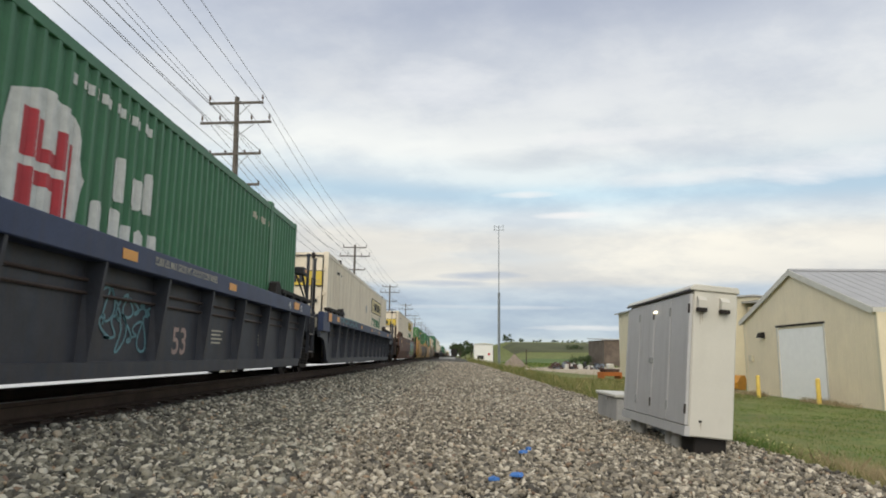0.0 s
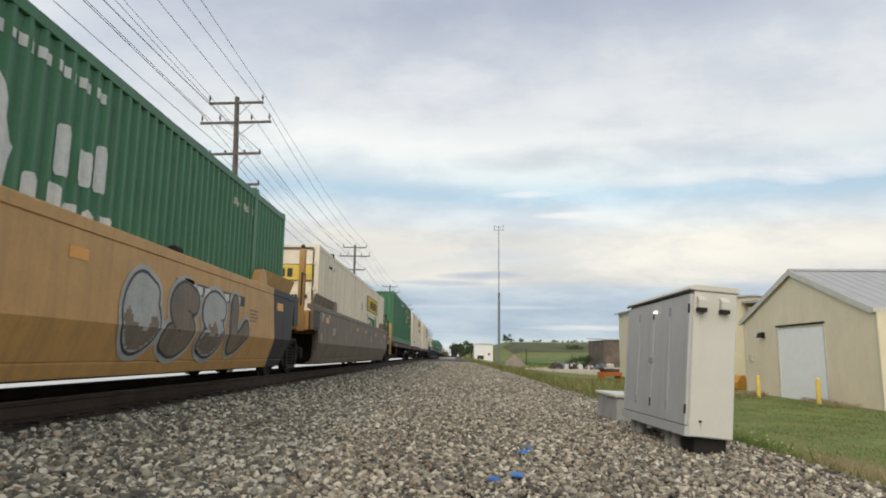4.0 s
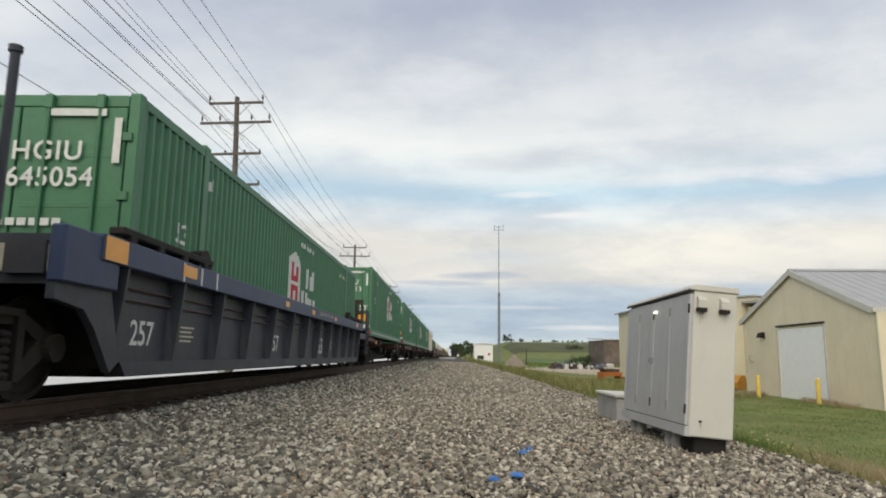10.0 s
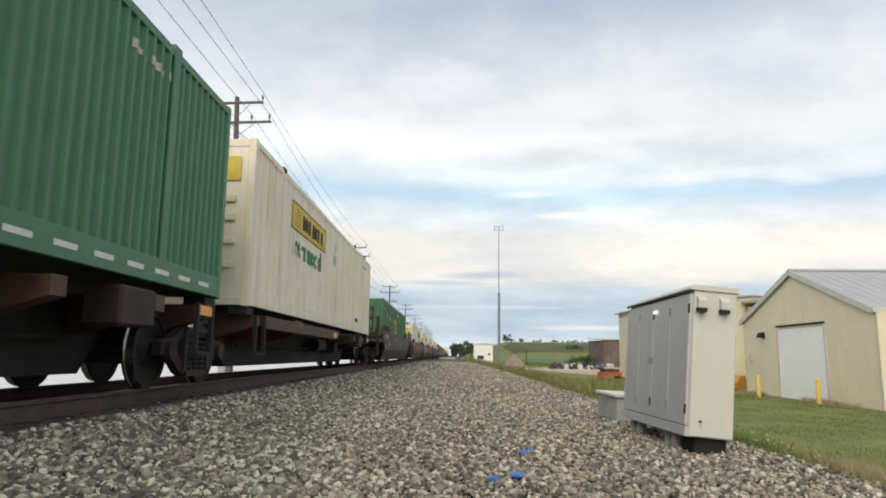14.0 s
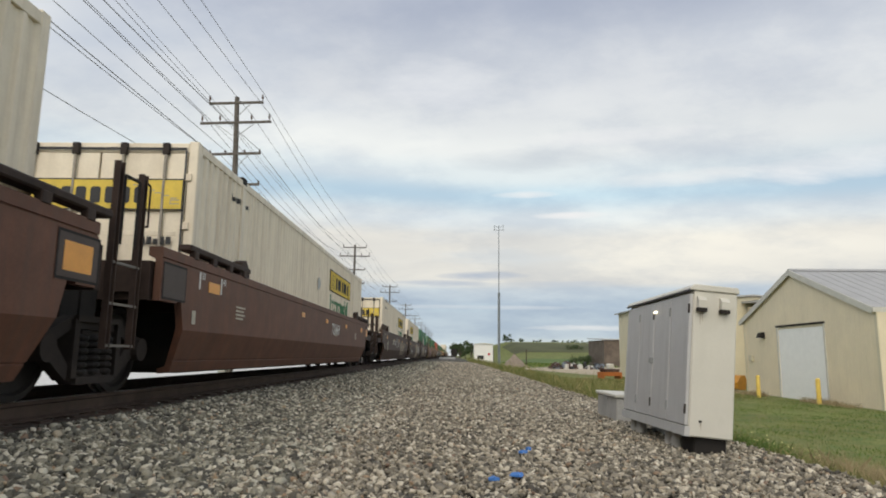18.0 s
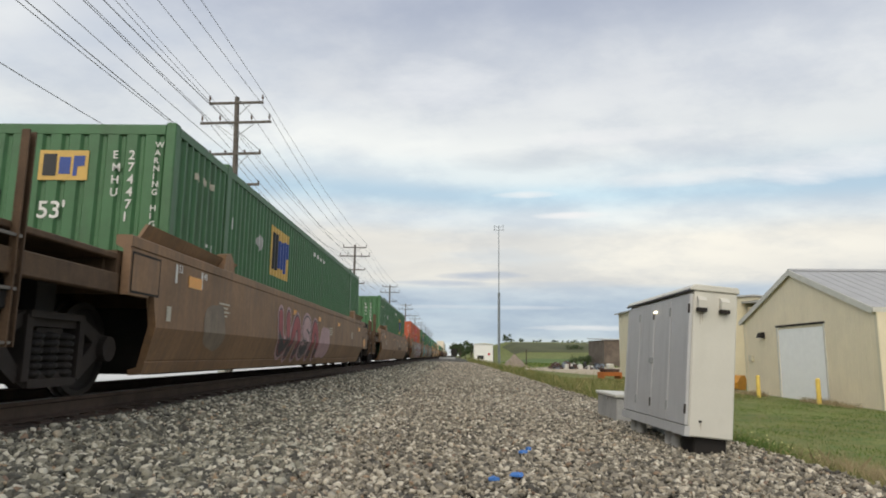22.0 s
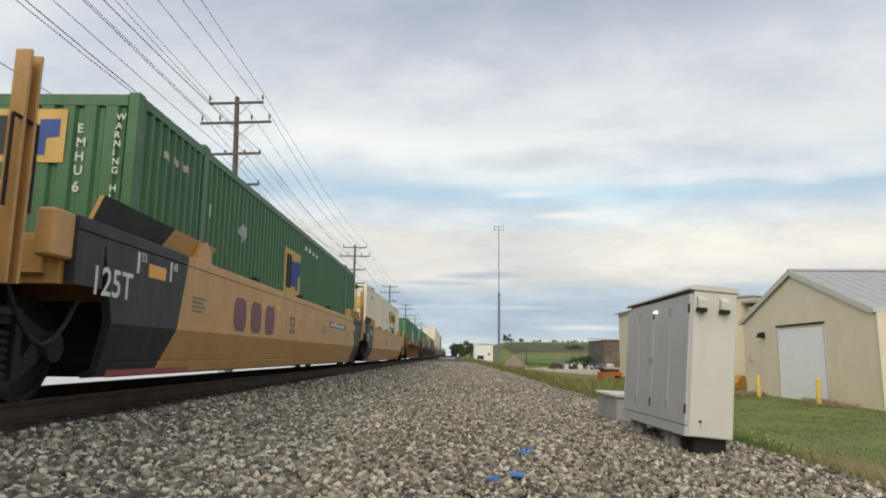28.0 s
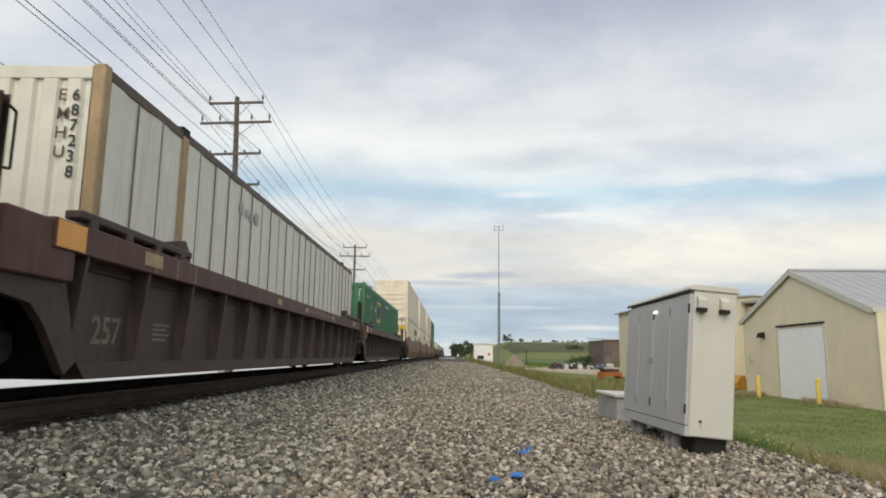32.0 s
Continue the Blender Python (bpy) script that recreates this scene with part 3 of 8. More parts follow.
def rib_depth(y, deep=RIB_DEPTH):
    """How far the ribbed side lies back at y along the container."""
    if not 0.13 < y < LEN - 0.13:
        return 0.0
    u = ((y - 0.13) / RIB_STEP) % 1.0
    return deep * float(np.interp(u, [b[0] for b in RIB_BREAKS], [b[1] for b in RIB_BREAKS]))


def over_ribs(me, y0, scale=1.0, deep=RIB_DEPTH):
    """A copy of a flat marking, cut at the rib edges and laid down into the grooves."""
    def make():
        bm = bmesh.new()
        bm.from_mesh(me)
        for v in bm.verts:
            v.co.x *= scale
        xs = [v.co.x for v in bm.verts]
        lo, hi = min(xs), max(xs)
        k = int((y0 + lo - 0.13) / RIB_STEP)
        while 0.13 + k * RIB_STEP < y0 + hi:
            for b, _ in RIB_BREAKS[:-1]:
                c = 0.13 + (k + b) * RIB_STEP - y0
                if lo + 0.002 < c < hi - 0.002:
                    bmesh.ops.bisect_plane(bm, geom=bm.verts[:] + bm.edges[:] + bm.faces[:], plane_co=(c, 0, 0), plane_no=(1, 0, 0))
            k += 1
        bmesh.ops.triangulate(bm, faces=[f for f in bm.faces if len(f.verts) > 4])
        for v in bm.verts:
            v.co.z -= rib_depth(y0 + v.co.x, deep)
        out = bpy.data.meshes.new(me.name)
        bm.to_mesh(out)
        bm.free()
        return out
    return cached(("over", me.name, round(y0, 3), deep), make)


def corrugated(y0, y1, z0, z1, x, depth, n, sign=1):
    """Trapezoid-ribbed steel sheet, outer face towards sign * x."""
    step = (y1 - y0) / n
    prof = []
    for i in range(n):
        a = y0 + i * step
        prof += [(a, 0), (a + 0.22 * step, 0), (a + 0.36 * step, depth), (a + 0.80 * step, depth)]
    prof.append((y1, 0))
    v = [(sign * (x - d), y, z) for z in (z0, z1) for y, d in prof]
    m = len(prof)
    return raw("ribbed_sheet", v, [(i, i + 1, m + i + 1, m + i) for i in range(m - 1)])


def corrugated_end(x0, x1, z0, z1, y, depth, n, sign=1):
    step = (x1 - x0) / n
    prof = []
    for i in range(n):
        a = x0 + i * step
        prof += [(a, 0), (a + 0.55 * step, 0), (a + 0.68 * step, depth), (a + 0.87 * step, depth)]
    prof.append((x1, 0))
    m = len(prof)
    v = [(x, y + sign * d, z) for z in (z0, z1) for x, d in prof]
    return raw("ribbed_end", v, [(i, i + 1, m + i + 1, m + i) for i in range(m - 1)])


def slotted_end():
    prof = [(0.012, 0.16)]
    for z in (0.82, 1.05, 1.28, 1.51, 1.74, 1.97, 2.20, 2.70):
        prof += [(0.012, z - 0.022), (0.075, z - 0.018), (0.075, z + 0.018), (0.012, z + 0.022)]
    prof += [(0.012, 2.74), (0.10, 2.74), (0.10, 0.16)]
    return raw("slots", *prism_vf(prof, -HALF + 0.13, HALF - 0.361, "x"))


EMBLEM = [(0.0, 0.35), (0.32, 0.12), (0.52, 0.0), (0.78, 0.16), (1.12, 0.26), (1.2, 0.75), (1.08, 1.05), (0.98, 1.28), (0.55, 1.38), (0.12, 1.22), (0.05, 0.8)]


EMBLEM_BLOCKS = ((0.26, 0.32, 0.43, 0.66), (0.26, 0.74, 0.43, 1.14), (0.76, 0.28, 0.91, 0.66), (0.76, 0.74, 0.91, 1.08), (0.48, 0.54, 0.755, 0.66), (0.48, 0.74, 0.755, 0.86), (0.48, 0.862, 0.56, 1.10), (0.95, 0.34, 0.98, 1.02))
def blocks_row(put_on, w, h, shapes, mat, parent, u, z, off, label=""):
    """Left-out lettering: one chunky plain block a letter."""
    st = w / len(shapes)
    for i, k in enumerate(shapes):
        hh = h * (1.0, 1.0, 0.72, 1.0, 0.72)[k]
        c = 0.12 * st
        me = cached(("bar", hh, round(st, 3)), lambda: flat([(c, 0), (0.7 * st - c, 0), (0.7 * st, c), (0.7 * st, hh - c), (0.7 * st - c, hh), (c, hh), (0, hh - c), (0, c)]))
        put_on("letter_block", me, mat, parent, u + i * st, z, off, label)


EMP_BLOCKS = (("a", black_mark, [(0.12, 0.12), (0.50, 0.12), (0.50, 0.82), (0.12, 0.82)]), ("b", blue_mark, [(0.58, 0.18), (0.90, 0.18), (0.90, 0.72), (0.58, 0.72)]),
              ("c", blue_mark, [(0.98, 0.12), (1.10, 0.12), (1.10, 0.42), (1.30, 0.45), (1.30, 0.76), (0.98, 0.76)]))


rust_siding_mark = surface("faded_brown_stencil", (0.12, 0.075, 0.06), 0.6, var=0.2, bump=0.02)


def decorate(box, kind, end, flip, number, seed, at=None, lift=0.0, faded=False):
    xs, ye = HALF + 0.004, -0.012

    def side(name, me, mat, parent, y, z, x, label=""):
        return on_side(name, me if kind == "plain_white" else over_ribs(me, y, deep=RIB_SHALLOW if kind == "jb" else RIB_DEPTH), mat, parent, y, z, x, label)
    yy = (lambda a, w: LEN - a - w) if flip else (lambda a, w: a)
    if kind == "hub":
        y0 = 6.75
        side("emblem", cached("hub_plate", lambda: flat(EMBLEM)), white_mark, box, y0, 0.92, xs, "white many-sided emblem plate")
        for q0, z0, q1, z1 in EMBLEM_BLOCKS:
            side("emblem_block", cached(("eb", q0, z0), lambda: flat([(q0, z0), (q1, z0), (q1, z1), (q0, z1)])), red_mark, box, y0, 0.92, xs + 0.004, "red block on the emblem")
        blocks_row(side, 0.95, 0.46, (3, 4, 1), white_mark, box, y0 + 1.75, 1.62, xs)
        blocks_row(side, 1.45, 0.44, (1, 0, 2, 4, 2), white_mark, box, y0 + 1.36, 1.10, xs)
        side("lettering", cached("hub_small", lambda: bars(1.6, 0.10, 13, 0.45)), white_mark, box, y0 + 0.9, 2.5, xs)
        side("lettering", letters("53", 0.26), white_mark, box, 1.15, 1.45, xs)
        side("lettering", cached("hub_id", lambda: bars(1.3, 0.10, 9, 0.5, 3)), cream_mark, box, 13.1, 2.42, xs)
        side("lettering", cached("hub_box", lambda: bars(0.16, 0.18, 2, 0.4, 5)), white_mark, box, 2.15, 2.35, xs)
    if kind == "jb":
        a, w = 9.8 + (at[0] if at else 0.0), 3.6
        y0 = yy(a, w)
        side("sign", cached("jb_plate", lambda: flat([(0, 0), (3.6, 0), (3.6, 0.6), (0, 0.6)])), faded_yellow if faded else yellow_mark, box, y0, 1.86 + lift, xs, "yellow sign panel with dark border")
        side("sign_border", cached("jb_border", lambda: join("b", box_vf(0, 3.6, 0, 0.03, 0, 0.003), box_vf(0, 3.6, 0.57, 0.6, 0, 0.003), box_vf(0, 0.03, 0.03, 0.57, 0, 0.003), box_vf(3.57, 3.6, 0.03, 0.57, 0, 0.003))), black_mark, box, y0, 1.86 + lift, xs + 0.001)
        blocks_row(side, 2.4, 0.34, (1, 0, 3, 1, 0, 3, 1), black_mark, box, y0 + 0.92, 1.98 + lift, xs + 0.004)
        side("sign_scroll", cached("jb_scroll", lambda: join("s", *[box_vf(0.15 + 0.03 * i, 0.80 - 0.02 * i, 0.10 + 0.07 * i, 0.113 + 0.07 * i, 0, 0.003) for i in range(6)])), black_mark, box, y0 + 0.05, 1.87 + lift, xs + 0.001)
        side("sign_scroll", cached("jb_scroll2", lambda: join("s", *[box_vf(0.04 * i, 0.45 - 0.03 * i, 0.07 * i, 0.07 * i + 0.012, 0, 0.003) for i in range(5)])), black_mark, box, y0 + 3.05, 1.93 + lift, xs + 0.001)
        side("lettering", letters("Intermodal", 0.48, 1.10, 0.034), green_mark, box, y0 + 0.12, 1.30 + lift, xs, "dark green painted word")
        side("lettering", cached("jb_id", lambda: bars(0.95, 0.085, 9, 0.35, 3)), black_mark, box, yy(1.4, 0.95), 2.45, xs)
        side("lettering", cached("jb_lo", lambda: bars(0.8, 0.13, 6, 0.3, 8)), black_mark, box, yy(3.2, 0.8), 0.36, xs)
        if number == "735084":
            side("lettering", letters("TOP LIFT ONLY", 0.13), black_mark, box, 12.55, 0.62, xs, "black stencilled handling words")
        on_side("placard_holder", cached("jb_pl", lambda: flat([(0, 0.22), (0.05, 0.03), (0.17, 0), (0.37, 0.10), (0.41, 0.19), (0.30, 0.29), (0.12, 0.33)])), silver_spray, box, yy(8.05, 0.4), 1.72, xs + 0.004, "grey battered placard holder")
        side("sticker", cached("jb_red", lambda: flat([(0, 0), (0.03, 0), (0.03, 0.26), (0, 0.26)])), red_mark, box, yy(8.05, 0.4) + 0.26, 2.12, xs, "thin red strip")
    if kind.startswith("emp"):
        y0, ez = (yy(4.45, 1.4), 1.58) if at is None else at
        gold = yellow_mark if kind == "emp_red" else gold_mark
        side("emblem", cached("emp_plate", lambda: flat([(0, 0), (1.4, 0), (1.4, 0.93), (0, 0.93)])), gold, box, y0, ez, xs, "gold emblem panel")
        for nm, mt, q in EMP_BLOCKS:
            side("emblem_block", cached(("emp", nm), lambda: flat(q)), mt, box, y0, ez, xs + 0.004, "dark block on the emblem")
        side("placard_holder", cached("emp_pl", lambda: flat([(0, 0.2), (0.2, 0), (0.4, 0.2), (0.2, 0.4)])), silver_spray, box, yy(3.55, 0.4), 1.85, xs, "grey diamond placard holder")
        side("lettering", cached("emp_id", lambda: bars(1.5, 0.10, 11, 0.45, 6)), white_mark, box, yy(8.2, 1.5), 2.48, xs)
        side("lettering", letters("53", 0.26), white_mark, box, yy(1.2, 0.4), 1.35, xs)
        side("lettering", cached("emp_id2", lambda: bars(0.95, 0.085, 8, 0.5, 16)), cream_mark, box, yy(0.6, 0.95), 2.38, xs)
        side("lettering", cached("emp_bx", lambda: bars(0.16, 0.17, 2, 0.4, 7)), white_mark, box, yy(2.2, 0.25), 2.0, xs)
    if number == "281":
        side("faded_panel", flat([(0, 0.34), (3.3, 0.34), (3.3, 2.72), (0, 2.72)]), fresh_red, box, 6.1, 0.0, xs - 0.002, "brighter pinkish red panel of paint")
    if kind == "plain_white":
        blocks_row(side, 1.1, 0.2, (0, 2, 4, 1), silver_spray, box, 4.2, 2.3, xs)
    # near end markings
    if end == "nose":
        if kind == "hub":
            on_end("lettering", letters("53'", 0.15), white_mark, box, -0.35, 1.63, ye)
            on_end("lettering", cached("hub_endbars", lambda: bars(0.94, 0.06, 14, 0.25, 13)), white_mark, box, -0.62, 2.03, ye)
            on_end("emblem", cached("hub_plate_s", lambda: flat([(a * 0.30, b * 0.25) for a, b in EMBLEM])), white_mark, box, -1.0, 2.34, ye)
            for q0, z0, q1, z1 in EMBLEM_BLOCKS:
                on_end("emblem_block", cached(("ebs", q0, z0), lambda: flat([(q0 * 0.3, z0 * 0.25), (q1 * 0.3, z0 * 0.25), (q1 * 0.3, z1 * 0.25), (q0 * 0.3, z1 * 0.25)])), red_mark, box, -1.0, 2.34, ye - 0.004)
            blocks_row(on_end, 0.20, 0.10, (3, 4, 1), white_mark, box, -0.50, 2.52, ye)
            blocks_row(on_end, 0.38, 0.10, (1, 0, 2, 4, 2), white_mark, box, -0.58, 2.39, ye)
            for i, ch in enumerate("HGIU " + number):
                if ch != " ":
                    on_end("lettering", letters(ch, 0.085), white_mark, box, 1.045 - 0.002 * i, 2.555 - 0.104 * i, ye - 0.02)
        if kind.startswith("emp"):
            gold = yellow_mark if kind == "emp_red" else gold_mark
            k, ex, ez = (1.6, -0.43, 2.10) if number == "6" else (1.55, -0.18, 2.02) if number == "281" else (0.8, -0.35, 1.68) if number == "245334" else (1.0, -0.34, 2.16)
            gold = white_mark if number == "245334" else gold
            if number == "245334":
                on_end("placard_holder", cached("emp_dia", lambda: flat([(0, 0.2), (0.2, 0), (0.4, 0.2), (0.2, 0.4)])), tan_post, box, -1.0, 1.6, ye, "brown diamond placard holder")
            on_end("emblem", cached(("emp_end", k), lambda: flat([(0, 0), (0.60 * k, 0), (0.60 * k, 0.37 * k), (0, 0.37 * k)])), gold, box, ex, ez, ye, "gold emblem panel")
            for nm, mt, q in EMP_BLOCKS:
                on_end("emblem_block", cached(("empe", nm, k), lambda: flat([(u * 0.43 * k, w * 0.39 * k) for u, w in q])), mt, box, ex, ez + 0.005, ye - 0.004)
            if number not in ("245334", "281"):
                on_end("lettering", letters("53'", 0.22), white_mark, box, -0.30, 1.69, ye)
            for i, ch in enumerate("" if number == "281" else "EMHU"):
                on_end("lettering", letters(ch, 0.10), white_mark, box, 0.66 if number == "6" else 0.56, 2.43 - 0.155 * i, ye - 0.005)
            for i, ch in enumerate("WARNING HIGH"):
                if ch != " " and number != "245334":
                    on_end("lettering", letters(ch, 0.074), white_mark, box, 1.06, 2.57 - 0.098 * i, ye - 0.005)
            for i, ch in enumerate("" if number == "281" else number):
                on_end("lettering", letters(ch, 0.115), white_mark, box, 0.66 if number == "6" else 0.80 if number == "245334" else 0.75, (1.78 if number == "6" else 2.42) - 0.152 * i, ye - 0.005)
        if kind == "jb":
            on_end("sign", cached("jb_end", lambda: flat([(0, 0), (2.25, 0), (2.25, 0.42), (0, 0.42)])), yellow_mark, box, -1.2, 2.14, ye, "yellow sign panel")
            blocks_row(on_end, 1.35, 0.22, (1, 0, 3, 1, 0, 3, 1), black_mark, box, -0.75, 2.24, ye - 0.004)
        if kind == "plain_white":
            for i, ch in enumerate(number):
                on_end("lettering", letters(ch, 0.118), black_mark, box, 1.0, 2.51 - 0.153 * i, ye)
            for i, ch in enumerate("EMHU"):
                on_end("lettering", letters(ch, 0.118), rust_siding_mark, box, 0.87, 2.51 - 0.19 * i, ye)
    else:
        if kind == "hub":
            on_end("lettering", letters(number, 0.215, 1.08), white_mark, box, -0.06, 1.84, ye - 0.035)
            on_end("lettering", letters("HGIU", 0.215, 1.12), white_mark, box, -0.02, 2.13, ye - 0.035)
            fx = 0.66 if not number.startswith("645") else 0.0
            on_end("lettering", letters("53'", 0.22), white_mark, box, 0.15 + fx, 0.95 + 0.16 * fx, ye - 0.035)
            on_end("sticker", cached("hub_or", lambda: flat([(0, 0), (0.55, 0), (0.55, 0.26), (0, 0.26)])), amber_mark, box, 0.1 + fx, 0.62, ye - 0.035, "orange warning sticker").scale = (0.72, 1, 1) if fx else (1, 1, 1)
            on_end("sticker", cached("hub_tape", lambda: flat([(0, 0), (0.08, 0), (0.08, 0.5), (0, 0.5)])), white_mark, box, 1.05, 2.1, ye - 0.035)
            on_end("sticker", cached("hub_tape2", lambda: flat([(0, 0), (0.6, 0), (0.6, 0.08), (0, 0.08)])), white_mark, box, 0.35, 2.62, ye - 0.035)
            on_end("sticker", cached("tape_w", lambda: flat([(0, 0), (0.3, 0), (0.3, 0.09), (0, 0.09)])), white_mark, box, 0.2 + 0.75 * fx, 0.08, ye - 0.04, "white reflective tape")
            on_end("sticker", cached("tape_w", lambda: None), red_mark, box, 0.5 + 0.75 * fx, 0.08, ye - 0.04, "red reflective tape")
            on_end("sticker", cached("hub_wl", lambda: flat([(0, 0), (0.36, 0), (0.36, 0.15), (0, 0.15)])), grey_white, box, 0.55 + 0.5 * fx, 0.38 - 0.1 * fx, ye - 0.04, "pale information plate")
            on_end("lettering", cached("hub_dl", lambda: bars(1.1, 0.08, 9, 0.25, 15)), white_mark, box, -0.5, 1.42, ye - 0.035)
        if kind == "jb":
            on_end("sign", cached("jb_end", lambda: flat([(0, 0), (2.25, 0), (2.25, 0.42), (0, 0.42)])), yellow_mark, box, -1.1, 1.95, ye - 0.035, "yellow sign panel")
            blocks_row(on_end, 1.35, 0.22, (1, 0, 3, 1, 0, 3, 1), black_mark, box, -0.65, 2.04, ye - 0.039)
            on_end("sign_border", cached("jb_endb", lambda: join("b", box_vf(0, 2.25, 0, 0.018, -0.003, 0), box_vf(0, 2.25, 0.402, 0.42, -0.003, 0), box_vf(0, 0.018, 0.02, 0.40, -0.003, 0), box_vf(2.232, 2.25, 0.02, 0.40, -0.003, 0))), black_mark, box, -1.1, 1.95, ye - 0.037)
            on_end("sign_scroll", cached("jb_ends", lambda: join("sc", *[box_vf(0.10 * i, 0.10 * i + 0.09, 0.30 - 0.035 * i, 0.312 - 0.035 * i, -0.003, 0) for i in range(6)], box_vf(0.50, 0.62, 0.10, 0.112, -0.003, 0), box_vf(0.50, 0.512, 0.05, 0.11, -0.003, 0), box_vf(0.50, 0.62, 0.05, 0.062, -0.003, 0))), rod_grey, box, 0.48, 1.98, ye - 0.037, "thin drawn scroll on the sign")
            if number == "735084":
                on_end("door_stain", cached("jb_stain", lambda: flat([(0.02, 0.12), (0.70, 0.10), (0.74, 0.45), (0.64, 0.62), (0.72, 0.98), (0.60, 1.25), (0.64, 1.66), (0.42, 1.80), (0.20, 1.70), (0.12, 1.30), (0.02, 0.92), (0.08, 0.50)])), door_stain, box, 0.33, 0.0, ye - 0.005, "tan rust stain down the door")
                on_end("door_stain", cached("jb_stain_core", lambda: flat([(0.0, 0.38), (0.16, 0.34), (0.22, 0.60), (0.18, 1.0), (0.24, 1.34), (0.10, 1.52), (-0.02, 1.30), (0.03, 0.9), (-0.03, 0.6)])), door_stain_dark, box, 0.56, 0.0, ye - 0.008, "dark brown core of the stain")
            on_end("door_gasket", cached("jb_gask", lambda: join("g", box_vf(-1.15, 1.15, 2.765, 2.80, -0.004, 0), box_vf(1.135, 1.16, 0.12, 2.76, -0.004, 0), box_vf(-1.16, -1.135, 0.12, 2.76, -0.004, 0))), black_mark, box, 0.0, 0.0, ye - 0.02, "dark rubber seal round the doors")
            on_end("sticker", cached("jb_st", lambda: flat([(0, 0), (0.4, 0), (0.4, 0.28), (0, 0.28)])), amber_mark, box, 0.55, 0.42, ye - 0.035)
            on_end("lettering", cached("jb_eid", lambda: bars(0.5, 0.1, 6, 0.25, 4)), black_mark, box, 0.55, 1.5, ye - 0.035)


def container(kind, end, z0, number="645081", flip=False, seed=0, tone=None, at=None, lift=0.0, faded=False):
    tone = tone or {"hub": green_hub, "jb": cream_white, "emp": green_mid, "emp_dark": green_dark, "emp_red": orange_red, "plain_white": grey_white, "plain_green": green_dark, "plain_cream": cream_white}[kind]
    label = {"hub": "dark green ribbed container with white-and-red emblem", "jb": "cream-white ribbed container with yellow sign",
             "emp": "bright green ribbed container with gold emblem", "emp_dark": "deep green ribbed container with gold emblem",
             "emp_red": "orange-red ribbed container with yellow emblem", "plain_white": "greyish white panelled container with rust-stained posts",
             "plain_green": "plain deep green ribbed freight container", "plain_cream": "plain cream-white ribbed freight container"}[kind]
    box = thing("freight_container", label + (" on a flat car" if z0 > 1 else " in a well car"), "container", "freight containers")
    n = 15 if kind == "plain_white" else RIBS
    white = tone in (cream_white, grey_white)
    deep = 0.014 if n < 20 else RIB_SHALLOW if kind in ("jb", "plain_cream") else RIB_DEPTH
    post = tan_post if kind == "plain_white" else tone
    for sg, nm in ((1, "r"), (-1, "l")):
        part("side_panel", cached(("side", nm, n, deep), lambda: corrugated(0.13, LEN - 0.13, 0.30, 2.76, HALF - 0.004, deep, n, sg)), tone, box)
        part("top_rail", cached(("toprail", nm), lambda: boxed(*sorted((sg * (HALF - 0.07), sg * (HALF - 0.001))), 0.13, LEN - 0.13, 2.76, 2.87, 0.006)), rust_trim if kind == "plain_white" else tone, box)
        part("bottom_rail", cached(("botrail", nm), lambda: boxed(*sorted((sg * (HALF - 0.07), sg * (HALF + 0.002))), 0.13, LEN - 0.13, 0.02, 0.30, 0.006)), tone, box)
        for y in (1.98, LEN - 1.98):
            part("lift_post", cached(("lift", nm), lambda: boxed(*sorted((sg * (HALF - 0.06), sg * (HALF + 0.006))), -0.09, 0.09, 0.03, 2.85, 0.01)), post, box, at=(0, y, 0))
            part("lift_casting", cached(("liftc", nm), lambda: boxed(*sorted((sg * (HALF - 0.16), sg * (HALF + 0.008))), -0.1, 0.1, 2.80, 2.925, 0.01)), underframe if white else tone, box, at=(0, y, 0))
        for y in (0.065, LEN - 0.065):
            part("corner_post", cached(("post", nm), lambda: boxed(*sorted((sg * (HALF - 0.13), sg * HALF)), -0.065, 0.065, 0.0, TALL, 0.012)), post, box, at=(0, y, 0))
    if kind == "plain_white":
        for i in range(1, 27):
            y = 0.13 + i * (LEN - 0.26) / 27
            if min(abs(y - 1.98), abs(y - LEN + 1.98)) > 0.14:
                part("panel_seam", cached("panel_seam", lambda: boxed(-0.012, 0.004, -0.007, 0.007, 0.31, 2.75)), grey_tan, box, at=(HALF, y, 0))
    if kind == "hub" and z0 > 1:
        for i in range(24):
            part("reflector", cached("reflector", lambda: boxed(0, 0.004, 0, 0.36, 0, 0.055)), white_mark, box, at=(HALF + 0.003, 0.35 + i * 0.65, 0.12))
    part("roof", cached("roof", lambda: boxed(-HALF + 0.03, HALF - 0.03, 0.06, LEN - 0.06, 2.83, 2.865)), tone, box)
    part("floor", cached("cfloor", lambda: boxed(-HALF + 0.08, HALF - 0.08, 0.1, LEN - 0.1, 0.06, 0.14)), underframe, box)
    part("end_header", cached("ehead", lambda: boxed(-HALF + 0.13, HALF - 0.13, 0.0, 0.1, 2.74, 2.87, 0.006)), tone, box)
    part("end_sill", cached("esill", lambda: boxed(-HALF + 0.13, HALF - 0.13, 0.0, 0.1, 0.02, 0.16, 0.006)), tone, box)
    part("far_end", cached("farend", lambda: boxed(-HALF + 0.13, HALF - 0.13, LEN - 0.08, LEN - 0.03, 0.02, 2.86)), tone, box)
